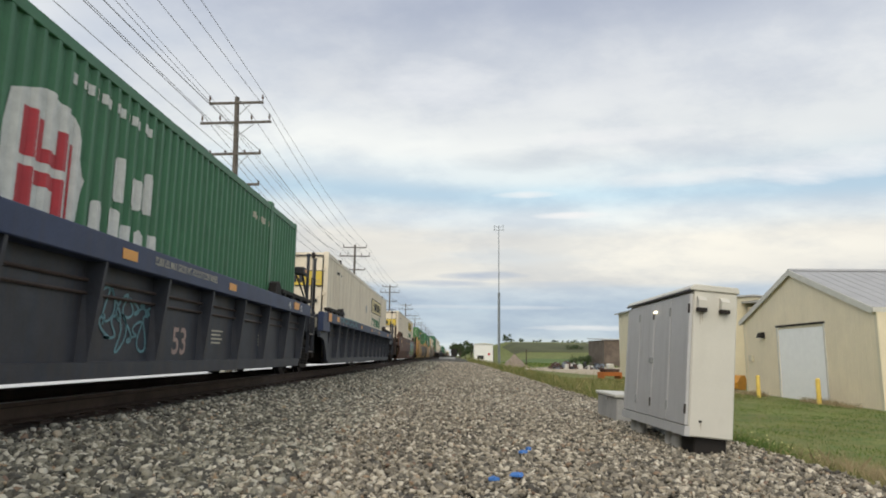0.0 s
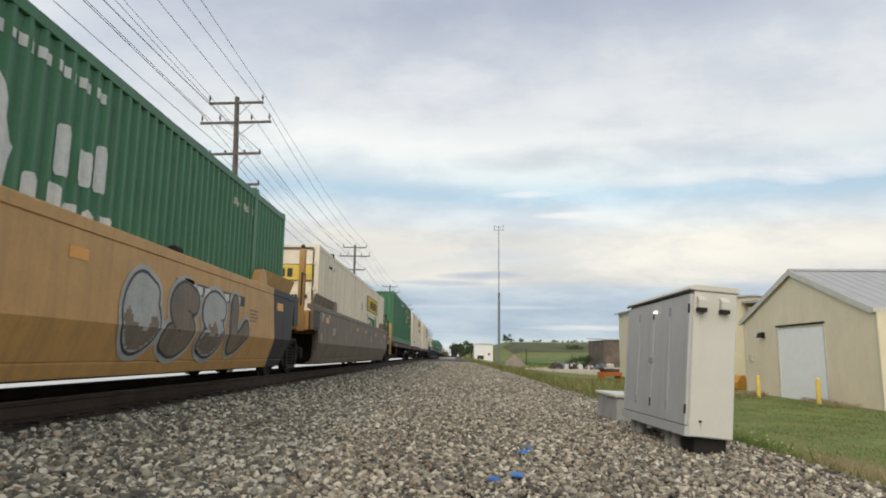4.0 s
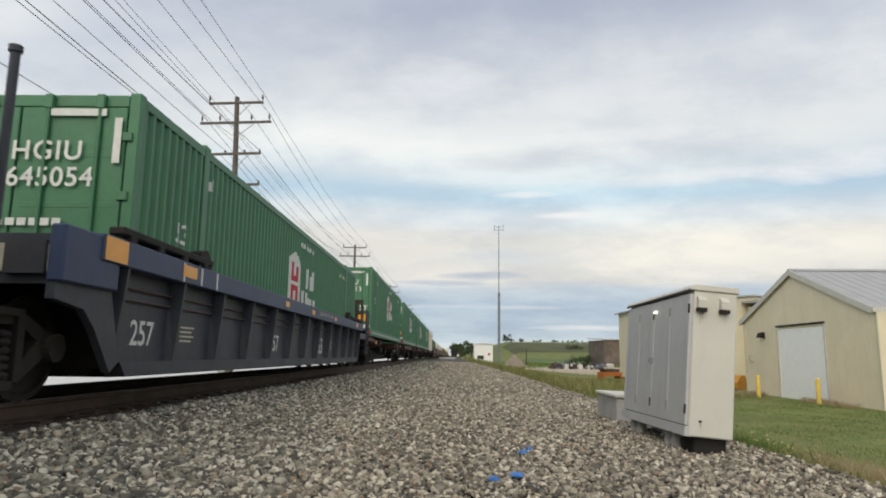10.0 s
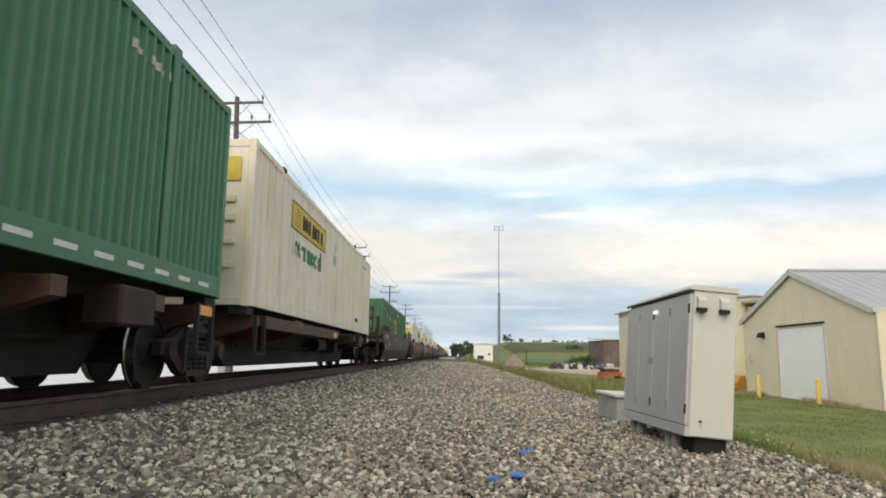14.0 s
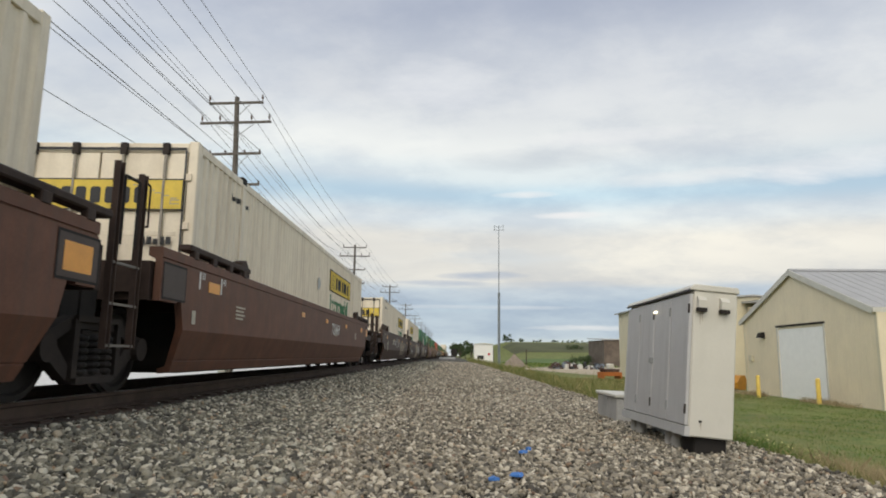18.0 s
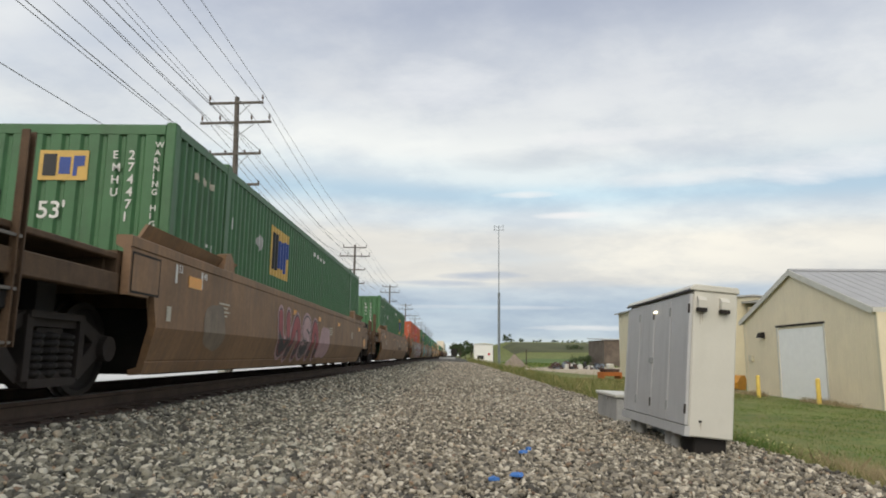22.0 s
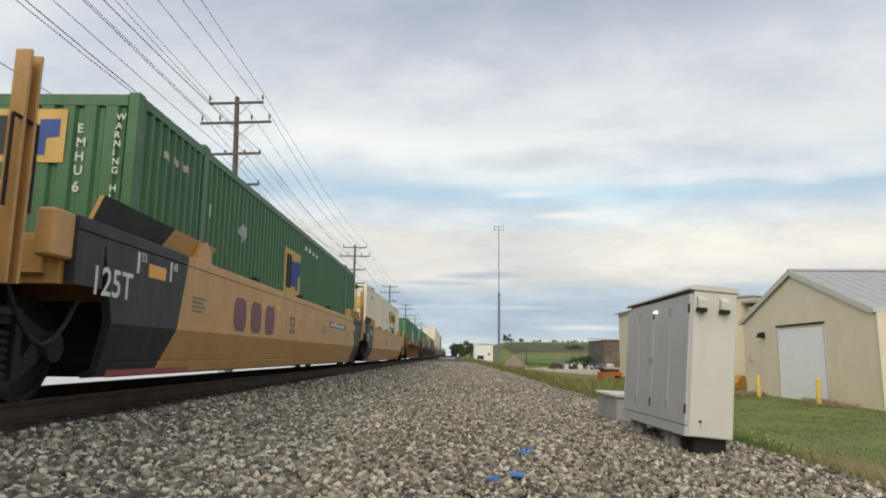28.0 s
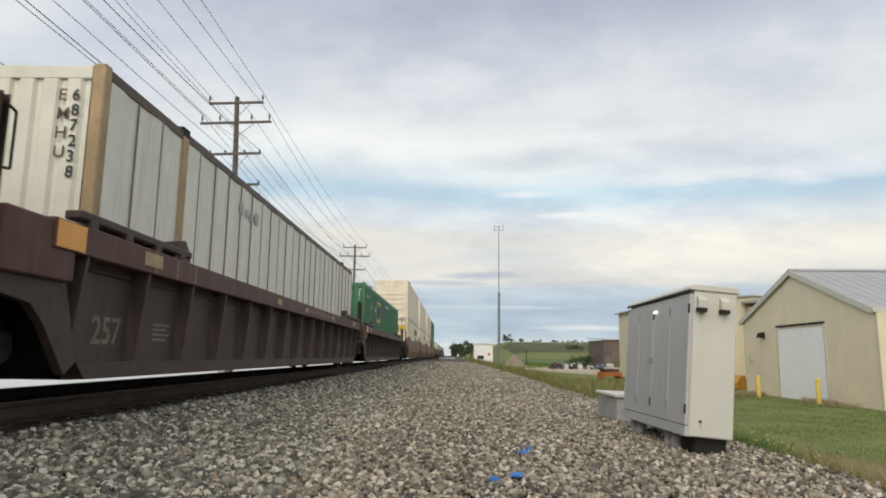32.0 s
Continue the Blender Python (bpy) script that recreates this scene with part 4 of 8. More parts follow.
    if end == "nose" and kind == "hub":
        part("near_end", cached("nose_slots", slotted_end), tone, box, "end wall with recessed horizontal slots")
        part("end_strip", cached("nose_strip", lambda: boxed(HALF - 0.361, HALF - 0.13, 0.012, 0.09, 0.16, 2.74)), tone, box)
    elif end == "nose" and kind in ("jb", "plain_cream"):
        part("near_end", cached("nose_flat", lambda: boxed(-HALF + 0.13, HALF - 0.13, 0.012, 0.06, 0.16, 2.74)), tone, box)
        for z in (1.82, 1.5, 1.1, 0.7):
            part("end_bar", cached("endbar", lambda: boxed(-HALF + 0.2, HALF - 0.3, -0.03, 0.014, -0.06, 0.06, 0.01)), tone, box, at=(0, 0, z))
    elif end == "nose":
        part("near_end", cached("nose_rib", lambda: corrugated_end(-HALF + 0.13, HALF - 0.13, 0.16, 2.74, 0.0, 0.036, 10)), tone, box)
    else:
        for sg in (-1, 1):
            d = part("door", cached(("door", sg), lambda: boxed(*sorted((sg * 0.012, sg * (HALF - 0.14))), -0.006, 0.045, 0.17, 2.73, 0.008)), tone, box)
            for z in (0.55, 1.1, 1.65, 2.2):
                part("panel_groove", cached(("dgroove", sg), lambda: boxed(*sorted((sg * 0.1, sg * 1.08)), -0.010, 0.0, -0.03, 0.03, 0.004)), tone, d, at=(0, 0, z))
            for xr in (0.32, 0.88):
                part("lock_rod", cached("rod", lambda: raw("rod", *tube_vf((0, -0.04, 0.05), (0, -0.04, 2.84), 0.021))), rod_grey if white else tone, d, at=(sg * xr, 0, 0))
                part("rod_keeper", cached("keeper", lambda: boxed(-0.045, 0.045, -0.066, -0.004, 2.70, 2.86, 0.008)), truck_steel if white else tone, d, at=(sg * xr, 0, 0))
                part("rod_guide", cached("guide", lambda: boxed(-0.05, 0.05, -0.062, -0.006, 0.2, 0.29)), underframe if white else tone, d, at=(sg * xr, 0, 0))
            part("lock_handle", cached("lh", lambda: boxed(-0.22, 0.22, -0.075, -0.055, 0.0, 0.035)), truck_steel, d, at=(sg * 0.6, 0, 1.0))
            for z in (0.45, 1.1, 1.75, 2.4):
                part("hinge", cached("hinge", lambda: boxed(-0.06, 0.06, -0.03, 0.0, -0.05, 0.05, 0.008)), tone, d, at=(sg * (HALF - 0.12), 0, z))
    decorate(box, kind, end, flip, number, seed, at, lift, faded)
    return box


# --- running gear ---
def wheelset_mesh():
    q = []
    r = WHEEL_R
    for sg in (-1, 1):
        prof = [(0.13, 0.66), (0.14, 0.71), (0.20, 0.735), (r - 0.09, 0.72), (r - 0.07, 0.69), (r + 0.026, 0.69), (r + 0.026, 0.715), (r, 0.725), (r - 0.004, 0.825), (r - 0.06, 0.83), (r - 0.08, 0.79), (0.22, 0.76), (0.15, 0.84), (0.12, 0.86)]
        q.append(lathe_vf([(a, sg * b) for a, b in prof], 36))
    q.append(lathe_vf([(0.085, -1.0), (0.085, 1.0)], 14))
    me = join("wheelset", *q)
    me.materials.append(None)
    me.materials.append(tread_steel)
    for p in me.polygons:
        c = p.center
        if math.hypot(c.y, c.z) > r * 0.97 * math.cos(math.pi / 36) and abs(c.x) > 0.72:
            p.material_index = 1
    return me


def sideframe_mesh():
    """Cast truck frame: arched top, lower chord, columns and diagonals with open windows between."""
    top = [(-1.12, 0.42), (-1.10, 0.60), (-0.80, 0.64), (-0.42, 0.80), (0.42, 0.80), (0.80, 0.64), (1.10, 0.60), (1.12, 0.42), (0.84, 0.45), (0.72, 0.53), (0.44, 0.67), (-0.44, 0.67), (-0.72, 0.53), (-0.84, 0.45)]
    low = [(-0.46, 0.20), (-0.36, 0.14), (0.36, 0.14), (0.46, 0.20), (0.44, 0.27), (-0.44, 0.27)]
    q = [prism_vf(top, 0.93, 1.05, "x"), prism_vf(low, 0.93, 1.05, "x")]
    for sg in (-1, 1):
        q.append(prism_vf([(sg * 0.86, 0.43), (sg * 0.70, 0.55), (sg * 0.40, 0.28), (sg * 0.47, 0.18)], 0.93, 1.05, "x"))
        q.append(box_vf(0.93, 1.09, *sorted((sg * 0.36, sg * 0.45)), 0.2, 0.76))
        q.append(tube_vf((0.98, sg * 0.89, WHEEL_R), (1.12, sg * 0.89, WHEEL_R), 0.13, n=14))
    q += [box_vf(1.04, 1.10, -0.42, 0.42, 0.74, 0.80), box_vf(1.04, 1.09, -0.36, 0.36, 0.14, 0.21)]
    return join("sideframe", *q)


def springs_mesh():
    """Nest of three upright coils between two seats."""
    q = []
    for y in (-0.235, 0.0, 0.235):
        rings = []
        for k in range(6):
            z = 0.225 + 0.066 * k
            rings += [(0.070, z), (0.100, z + 0.016), (0.106, z + 0.033), (0.100, z + 0.050)]
        v, f = lathe_z([(0.02, 0.21)] + rings + [(0.02, 0.63)], 1.0, y, 0.0, 10)
        q.append((v, f))
    return join("springs", *q)


WHEELSETS = []


def add_truck(car, y):
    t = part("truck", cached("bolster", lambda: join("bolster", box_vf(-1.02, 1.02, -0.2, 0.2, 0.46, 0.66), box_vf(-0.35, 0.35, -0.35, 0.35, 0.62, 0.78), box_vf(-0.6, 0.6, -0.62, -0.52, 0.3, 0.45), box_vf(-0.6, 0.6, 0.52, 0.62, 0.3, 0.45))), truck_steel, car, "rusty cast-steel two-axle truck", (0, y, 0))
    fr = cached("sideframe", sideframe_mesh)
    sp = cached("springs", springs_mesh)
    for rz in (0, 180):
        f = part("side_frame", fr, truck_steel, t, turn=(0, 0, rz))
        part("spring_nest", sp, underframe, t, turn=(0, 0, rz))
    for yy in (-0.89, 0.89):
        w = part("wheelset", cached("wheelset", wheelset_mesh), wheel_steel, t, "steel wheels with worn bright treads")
        w.matrix_parent_inverse = Matrix.Translation((0, yy, WHEEL_R))
        WHEELSETS.append(w)
    return t


def mirrored(prof):
    return [(-x, z) for x, z in prof]


FOLD, SLOPE = 0.72, 0.384
SMOOTH = [(1.30, 1.62), (1.452, 1.62), (1.466, 1.608), (1.466, 1.505), (1.450, 1.50), (1.450, 1.488), (1.462, 1.483), (1.462, 0.72), (1.327, 0.368), (1.312, 0.362), (1.309, 0.352), (1.317, 0.342),
          (1.27, 0.22), (1.12, 0.20), (1.12, 0.26), (1.22, 0.29), (1.38, 0.74), (1.38, 1.48), (1.30, 1.52)]
UPPER = [(1.30, 1.62), (1.452, 1.62), (1.466, 1.608), (1.466, 1.505), (1.450, 1.50), (1.450, 1.488), (1.462, 1.483), (1.462, 1.02), (1.38, 1.02), (1.38, 1.48), (1.30, 1.52)]


def skewed_side(sg, y0, y1, rake0, rake1):
    """A length of folded side; its ends may rake along the fold."""
    n = len(SMOOTH)
    v = []
    for yy, rk in ((y0, rake0), (y1, rake1)):
        for x, z in SMOOTH:
            v.append((sg * x, yy + rk * max(0.0, 1.45 - z), z))
    f = [tuple(range(n)), tuple(range(2 * n - 1, n - 1, -1))] + [(i, (i + 1) % n, n + (i + 1) % n, n + i) for i in range(n)]
    return raw("side", v, f)


def opts_ladder(paint):
    return dark_brown if paint is brown_car else paint


def end_gear(car, sg, coupled, paint, brake, posts):
    """Platform, sill, steps, posts over the truck; sg -1 near end, +1 far end."""
    o = -0.35 if sg < 0 else LEN + 0.10
    oc = -0.35 if sg < 0 else LEN + 0.35
    d = part("end_platform", cached("platform", lambda: join("p", box_vf(-1.36, 1.36, -0.9, 0.3, 1.40, 1.45), box_vf(-1.28, 1.28, 0.2, 0.34, 0.95, 1.5), box_vf(-1.36, 1.36, -0.92, -0.82, 1.02, 1.45), box_vf(-1.25, -0.9, -0.98, -0.9, 1.1, 1.38), box_vf(0.9, 1.25, -0.98, -0.9, 1.1, 1.38), box_vf(-0.5, 0.5, -1.05, -0.85, 1.0, 1.25))), paint, car, at=(0, o, 0), turn=(0, 0, 0 if sg < 0 else 180))
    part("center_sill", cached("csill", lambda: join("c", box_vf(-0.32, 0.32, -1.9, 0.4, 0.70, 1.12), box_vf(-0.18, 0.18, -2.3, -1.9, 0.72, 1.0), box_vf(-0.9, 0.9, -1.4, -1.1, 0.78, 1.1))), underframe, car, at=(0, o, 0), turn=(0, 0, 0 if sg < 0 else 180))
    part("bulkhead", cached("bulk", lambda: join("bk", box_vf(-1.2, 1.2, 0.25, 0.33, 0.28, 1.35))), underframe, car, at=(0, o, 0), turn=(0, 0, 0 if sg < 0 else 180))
    lm = opts_ladder(paint)
    for k, top in posts:
        yl = (o - k) if sg < 0 else (o + k)
        for q in (-0.26, 0.25):
            part("ladder_stile", cached(("stile", top), lambda: raw("l", *prism_vf([(1.355, -0.045), (1.42, -0.045), (1.42, -0.032), (1.37, -0.032), (1.37, 0.032), (1.42, 0.032), (1.42, 0.045), (1.355, 0.045)], 0.48, top, "z"))), lm, car, at=(0, yl + q, 0))
        for z in (0.50, 0.90, 1.30):
            part("ladder_rung", cached("rung", lambda: raw("rung", *box_vf(1.385, 1.412, -0.27, 0.27, 0, 0.025))), galvanised_step, car, "worn steel step", at=(0, yl, z))
        if top > 2.2:
            part("grab_iron", cached("grabiron", lambda: join("gi", tube_vf((1.40, 0.27, 2.25), (1.40, 0.40, 2.22), 0.012, n=5), tube_vf((1.40, 0.40, 2.22), (1.40, 0.40, 1.78), 0.012, n=5), tube_vf((1.40, 0.40, 1.78), (1.40, 0.27, 1.76), 0.012, n=5))), lm, car, at=(0, yl, 0))
    if sg > 0 and paint is not tan_gear:
        part("grab_rail", cached("grab", lambda: join("g", tube_vf((1.40, -0.2, 1.5), (1.40, -0.2, 2.2), 0.016, n=6), tube_vf((1.40, 0.1, 1.5), (1.40, 0.1, 2.2), 0.016, n=6), tube_vf((1.40, -0.2, 2.2), (1.40, 0.1, 2.2), 0.016, n=6))), underframe, car, at=(0, o - 0.75 if sg < 0 else o + 1.35, 0))
    if coupled:
        part("coupler", cached("coupler", lambda: join("k", box_vf(-0.07, 0.07, -3.05, -1.9, 0.80, 0.92), prism_vf([(-0.16, -3.0), (0.14, -3.0), (0.2, -3.22), (0.06, -3.34), (-0.12, -3.3)], 0.74, 0.98, "z"), tube_vf((0.25, -2.2, 0.72), (0.25, -3.2, 0.45), 0.03, n=6))), truck_steel, car, at=(0, oc, 0), turn=(0, 0, 0 if sg < 0 else 180))
        rz = 0 if sg < 0 else 180
        part("end_deck", cached("enddeck", lambda: boxed(-1.36, 1.36, -2.75, -0.9, 1.36, 1.42, 0.01)), paint, car, at=(0, o, 0), turn=(0, 0, rz))
        part("end_beam", cached("endbeam", lambda: boxed(-1.40, 1.40, -2.88, -2.75, 1.04, 1.45, 0.012)), paint, car, at=(0, o, 0), turn=(0, 0, rz))
        part("lower_beam", cached("lowbeam", lambda: boxed(-1.38, 1.38, -2.60, -2.40, 0.76, 0.92, 0.012)), underframe, car, at=(0, o, 0), turn=(0, 0, rz))
        for sx in (-1, 1):
            part("deck_sill", cached(("dsill", sx), lambda: boxed(*sorted((sx * 1.28, sx * 1.39)), -2.75, -0.9, 1.02, 1.22, 0.012)), paint, car, at=(0, o, 0), turn=(0, 0, rz))
        if paint is tan_gear:
            drum = part("equipment_box", cached("tanbox", lambda: boxed(0.62, 1.05, -2.62, -2.15, 1.42, 1.80, 0.08)), underframe, car, "dark round-cornered brake cylinder box", at=(0, o, 0), turn=(0, 0, rz))
            part("pipe_work", cached("tanpipe", lambda: join("tp", *[tube_vf((x, -2.80, 1.42), (x, -2.80, z), 0.022, n=6) for x, z in ((-0.9, 1.75), (-0.62, 1.9), (-0.3, 1.65), (0.35, 1.72), (0.5, 2.02))], tube_vf((-0.9, -2.80, 1.75), (-0.3, -2.80, 1.65), 0.02, n=6), box_vf(-1.0, -0.7, -2.7, -2.3, 1.42, 1.6), box_vf(-0.5, 0.2, -2.5, -2.0, 1.42, 1.55))), truck_steel, car, at=(0, o, 0), turn=(0, 0, rz))
        else:
            part("equipment_box", cached("eqbox", lambda: boxed(-1.0, 0.7, -2.3, -1.35, 1.42, 1.78, 0.03)), underframe, car, at=(0, o, 0), turn=(0, 0, rz))
        if paint is not tan_gear:
            part("hand_rail", cached("handrail", lambda: join("hr", tube_vf((-1.36, -2.7, 2.08), (1.36, -2.7, 2.08), 0.018, n=6), tube_vf((-0.5, -2.7, 1.42), (-0.5, -2.7, 2.08), 0.018, n=6), tube_vf((0.5, -2.7, 1.42), (0.5, -2.7, 2.08), 0.018, n=6))), lm, car, at=(0, o, 0), turn=(0, 0, rz))
        if brake:
            b = part("brake_stand", cached("bstand", lambda: join("bs", box_vf(-0.16, 0.16, -0.12, 0.12, 1.3, 2.15), tube_vf((-0.4, 0, 1.3), (-0.4, 0, 2.3), 0.02, n=6), tube_vf((0.4, 0, 1.3), (0.4, 0, 2.3), 0.02, n=6), tube_vf((-0.4, 0, 2.3), (0.4, 0, 2.3), 0.02, n=6))), underframe, car, at=(0.40 if paint is tan_gear else 0.55, o + sg * 2.55, -0.40 if paint is tan_gear else 0))
            part("brake_wheel", cached("bwheel", lambda: join("bw", ring_vf((0, 0, 0), 0.27, 0.018, 22, "y"), *[tube_vf((0, 0, 0), (0.27 * math.cos(a), 0.01, 0.27 * math.sin(a)), 0.012, n=5) for a in (0.3, 1.35, 2.4, 3.45, 4.5, 5.5)])), underframe, b, at=(0.12, sg * 0.16, 2.26)).scale = (0.82,) * 3 if paint is tan_gear else (1, 1, 1)


def tower_end(car, paint, web):
    """Coupled end of a ribbed car: raised deck, pierced brake tower, bent grab rails and a cast step leg."""
    dark = underframe
    part("center_sill", cached("csill", lambda: None), dark, car, at=(0, -0.35, 0))
    part("bulkhead", cached("bulk", lambda: None), dark, car, at=(0, -0.35, 0))
    part("coupler", cached("coupler_t", lambda: join("k", box_vf(-0.07, 0.07, -4.3, -2.2, 0.80, 0.92), prism_vf([(-0.16, -4.3), (0.14, -4.3), (0.2, -4.52), (0.06, -4.62), (-0.12, -4.6)], 0.74, 0.98, "z"))), truck_steel, car)
    part("upper_deck", boxed(-1.36, 1.40, -2.60, -1.30, 1.70, 1.76, 0.012), dark, car, "dark raised deck plate")
    part("lower_deck", boxed(-1.36, 1.36, -3.25, -0.45, 1.04, 1.10, 0.012), paint, car)
    part("end_beam", boxed(-1.38, 1.38, -3.66, -3.20, 1.02, 1.44, 0.02), paint, car)
    part("tower_base", boxed(-0.75, 0.85, -3.05, -2.1, 1.10, 1.70, 0.03), end_brown, car, "dark brown box under the brake tower")
    for sx in (-1, 1):
        for y in (-2.55, -2.28, -2.02):
            part("deck_post", cached(("dpost", sx), lambda: boxed(*sorted((sx * 1.28, sx * 1.36)), -0.04, 0.04, 1.10, 1.70, 0.008)), paint, car, at=(0, y, 0))
        part("end_web", boxed(*sorted((sx * 1.37, sx * 1.50)), -1.98, -1.475, 1.10, 1.50, 0.015), web, car)
        part("side_ledge", boxed(*sorted((sx * 1.30, sx * 1.53)), -2.12, -0.60, 0.90, 1.02, 0.02), paint, car)
        part("guide_web", raw("gw", *prism_vf([(-1.96, 1.50), (2.05, 1.50), (2.35, 1.66), (-1.96, 1.70)], *sorted((sx * 1.36, sx * 1.38)), "x")), web, car)
        part("guide_rail", boxed(*sorted((sx * 1.32, sx * 1.49)), -1.30, 2.48, 1.66, 1.74, 0.015), dark, car)
        for k in range(9):
            part("rail_bracket", cached(("tbr", sx), lambda: raw("tb", *prism_vf([(1.38, 1.22), (1.525, 1.22), (1.475, 1.67), (1.38, 1.67)] if sx > 0 else [(-1.38, 1.22), (-1.525, 1.22), (-1.475, 1.67), (-1.38, 1.67)], -0.035, 0.035))), paint, car, at=(0, -1.55 + 0.46 * k, 0))
    tower = part("brake_tower", boxed(-0.36, 0.48, -2.50, -2.22, 2.50, 2.73, 0.012), end_brown, car, "brown hooded brake tower on two pierced posts")
    for x0 in (-0.34, 0.24):
        for dx in (0.0, 0.16):
            part("post", cached("tpost", lambda: boxed(0, 0.055, -0.06, 0.06, 1.70, 2.50)), end_brown, tower, at=(x0 + dx, -2.36, 0))
        for z in (1.70, 1.90, 2.10, 2.30):
            part("web_plate", cached("tweb", lambda: boxed(0.05, 0.165, -0.05, 0.05, 0, 0.065)), end_brown, tower, at=(x0, -2.36, z))
    part("brake_lever", join("bl", tube_vf((-0.12, -2.45, 1.72), (0.02, -2.45, 2.12), 0.028, n=6), tube_vf((0.02, -2.45, 2.12), (0.22, -2.45, 2.10), 0.016, n=6), tube_vf((-0.14, -2.45, 1.74), (0.2, -2.45, 1.70), 0.018, n=6)), dark, tower)
    for y, top in ((-3.86, 2.22), (-3.32, 2.38)):
        part("end_post", cached(("tep", top), lambda: boxed(1.345, 1.42, -0.04, 0.04, 1.0, top, 0.01)), dark, car, "dark upright end post", at=(0, y, 0))
    part("post_step", cached("tpstep", lambda: join("ps", box_vf(1.34, 1.41, -3.86, -3.32, 1.02, 1.08), box_vf(1.20, 1.36, -3.90, -3.60, 1.02, 1.12))), paint, car)
    bend = lambda pts, r: join("bend", *[tube_vf((1.39,) + p, (1.39,) + q, r, n=6) for p, q in zip(pts, pts[1:])])
    part("grab_hoop", bend([(-3.60, 1.98), (-3.58, 2.44), (-3.53, 2.51), (-3.40, 2.52), (-3.35, 2.46), (-3.33, 2.30)], 0.018), dark, car, "bent steel grab hoop")
    part("grab_rail", bend([(-3.82, 2.20), (-3.60, 2.21), (-3.52, 2.12), (-3.50, 1.96)], 0.013), dark, car)
    part("grab_rail", bend([(-3.30, 2.24), (-3.02, 2.30), (-2.90, 2.26), (-2.80, 1.80), (-2.66, 1.10)], 0.014), dark, car)
    part("step_leg", raw("leg", *prism_vf([(-3.46, 1.22), (-2.72, 1.18), (-2.62, 0.95), (-2.30, 0.62), (-2.34, 0.22), (-2.52, 0.12), (-2.74, 0.20), (-2.90, 0.52), (-3.20, 0.86)], 1.20, 1.27, "x")), truck_steel, car, "rusty cast step leg before the truck")
    # dark disc on the uncut leg, painted as the shade inside a hole
    part("step_hole", raw("hole", *tube_vf((1.268, -2.86, 0.80), (1.274, -2.86, 0.80), 0.07, n=12)), dark, car)
    for z in (0.30, 0.58):
        part("ladder_rung", cached("trung", lambda: boxed(1.26, 1.32, -3.0, -2.4, 0, 0.03)), galvanised_step, car, "worn steel step", at=(0, 0, z))


def reflectors(car, seed, mat=None, lo=1.22):
    r2 = random.Random(seed)
    for y, w in ((0.55, 0.42), (5.6, 0.3), (8.4, 0.3), (11.3, 0.3), (15.2, 0.42)):
        part("reflector", cached(("refl", w), lambda: boxed(0, 0.004, 0, w, 0, 0.14 if w > 0.4 else 0.1)), mat or amber_mark, car, "amber reflective patch", at=(1.464 if lo < 1.3 else 1.523, y + r2.uniform(-0.4, 0.4), lo))


def rounded(pts, times=2):
    for _ in range(times):
        out = []
        for (a, b), (c, d) in zip(pts, pts[1:] + pts[:1]):
            out += [(0.75 * a + 0.25 * c, 0.75 * b + 0.25 * d), (0.25 * a + 0.75 * c, 0.25 * b + 0.75 * d)]
        pts = out
    return pts


def spray(name, verts, faces, mat, car, lift, label=""):
    """Flat paint given as (along, height) corners, laid over the folded side."""
    bm = bmesh.new()
    vs = [bm.verts.new((0, a, b)) for a, b in verts]
    for f in faces:
        try:
            bm.faces.new([vs[i] for i in f])
        except ValueError:
            pass
    bmesh.ops.triangulate(bm, faces=bm.faces[:])
    bmesh.ops.bisect_plane(bm, geom=bm.verts[:] + bm.edges[:] + bm.faces[:], plane_co=(0, 0, FOLD), plane_no=(0, 0, 1))
    for v in bm.verts:
        v.co.x = 1.466 + lift - SLOPE * max(0.0, FOLD - v.co.z)
    part(name, bm, mat, car, label)


def blob(cy, cz, w, h, r2, lobes=9, jag=0.22, rounds=2):
    pts = []
    for i in range(lobes):
        a = 6.283 * (i + r2.uniform(-0.25, 0.25)) / lobes
        k = 1 + jag * r2.uniform(-1, 0.8)
        c, d = math.cos(a), math.sin(a)
        sq = 1 / max(abs(c), abs(d)) ** 0.75
        pts.append((0.5 * w * k * c * sq, 0.5 * h * min(1.0, k) * d * sq * 0.9))
    return [(cy + a, cz + max(-0.5 * h, min(0.5 * h, b))) for a, b in rounded(pts, rounds)]


def stroke(p, thick, z0=0.24, z1=1.60):
    v, f, m = [], [], len(p) - 1
    for i, (a, b) in enumerate(p):
        c, d = p[min(i + 1, m)]
        e, g = p[max(i - 1, 0)]
        l = math.hypot(c - e, d - g) or 1
        nx, nz = -(d - g) / l * thick * 0.5, (c - e) / l * thick * 0.5
        v += [(a + nx, min(z1, max(z0, b + nz))), (a - nx, min(z1, max(z0, b - nz)))]
        if i:
            f.append((2 * i - 2, 2 * i - 1, 2 * i + 1, 2 * i))
    return v, f


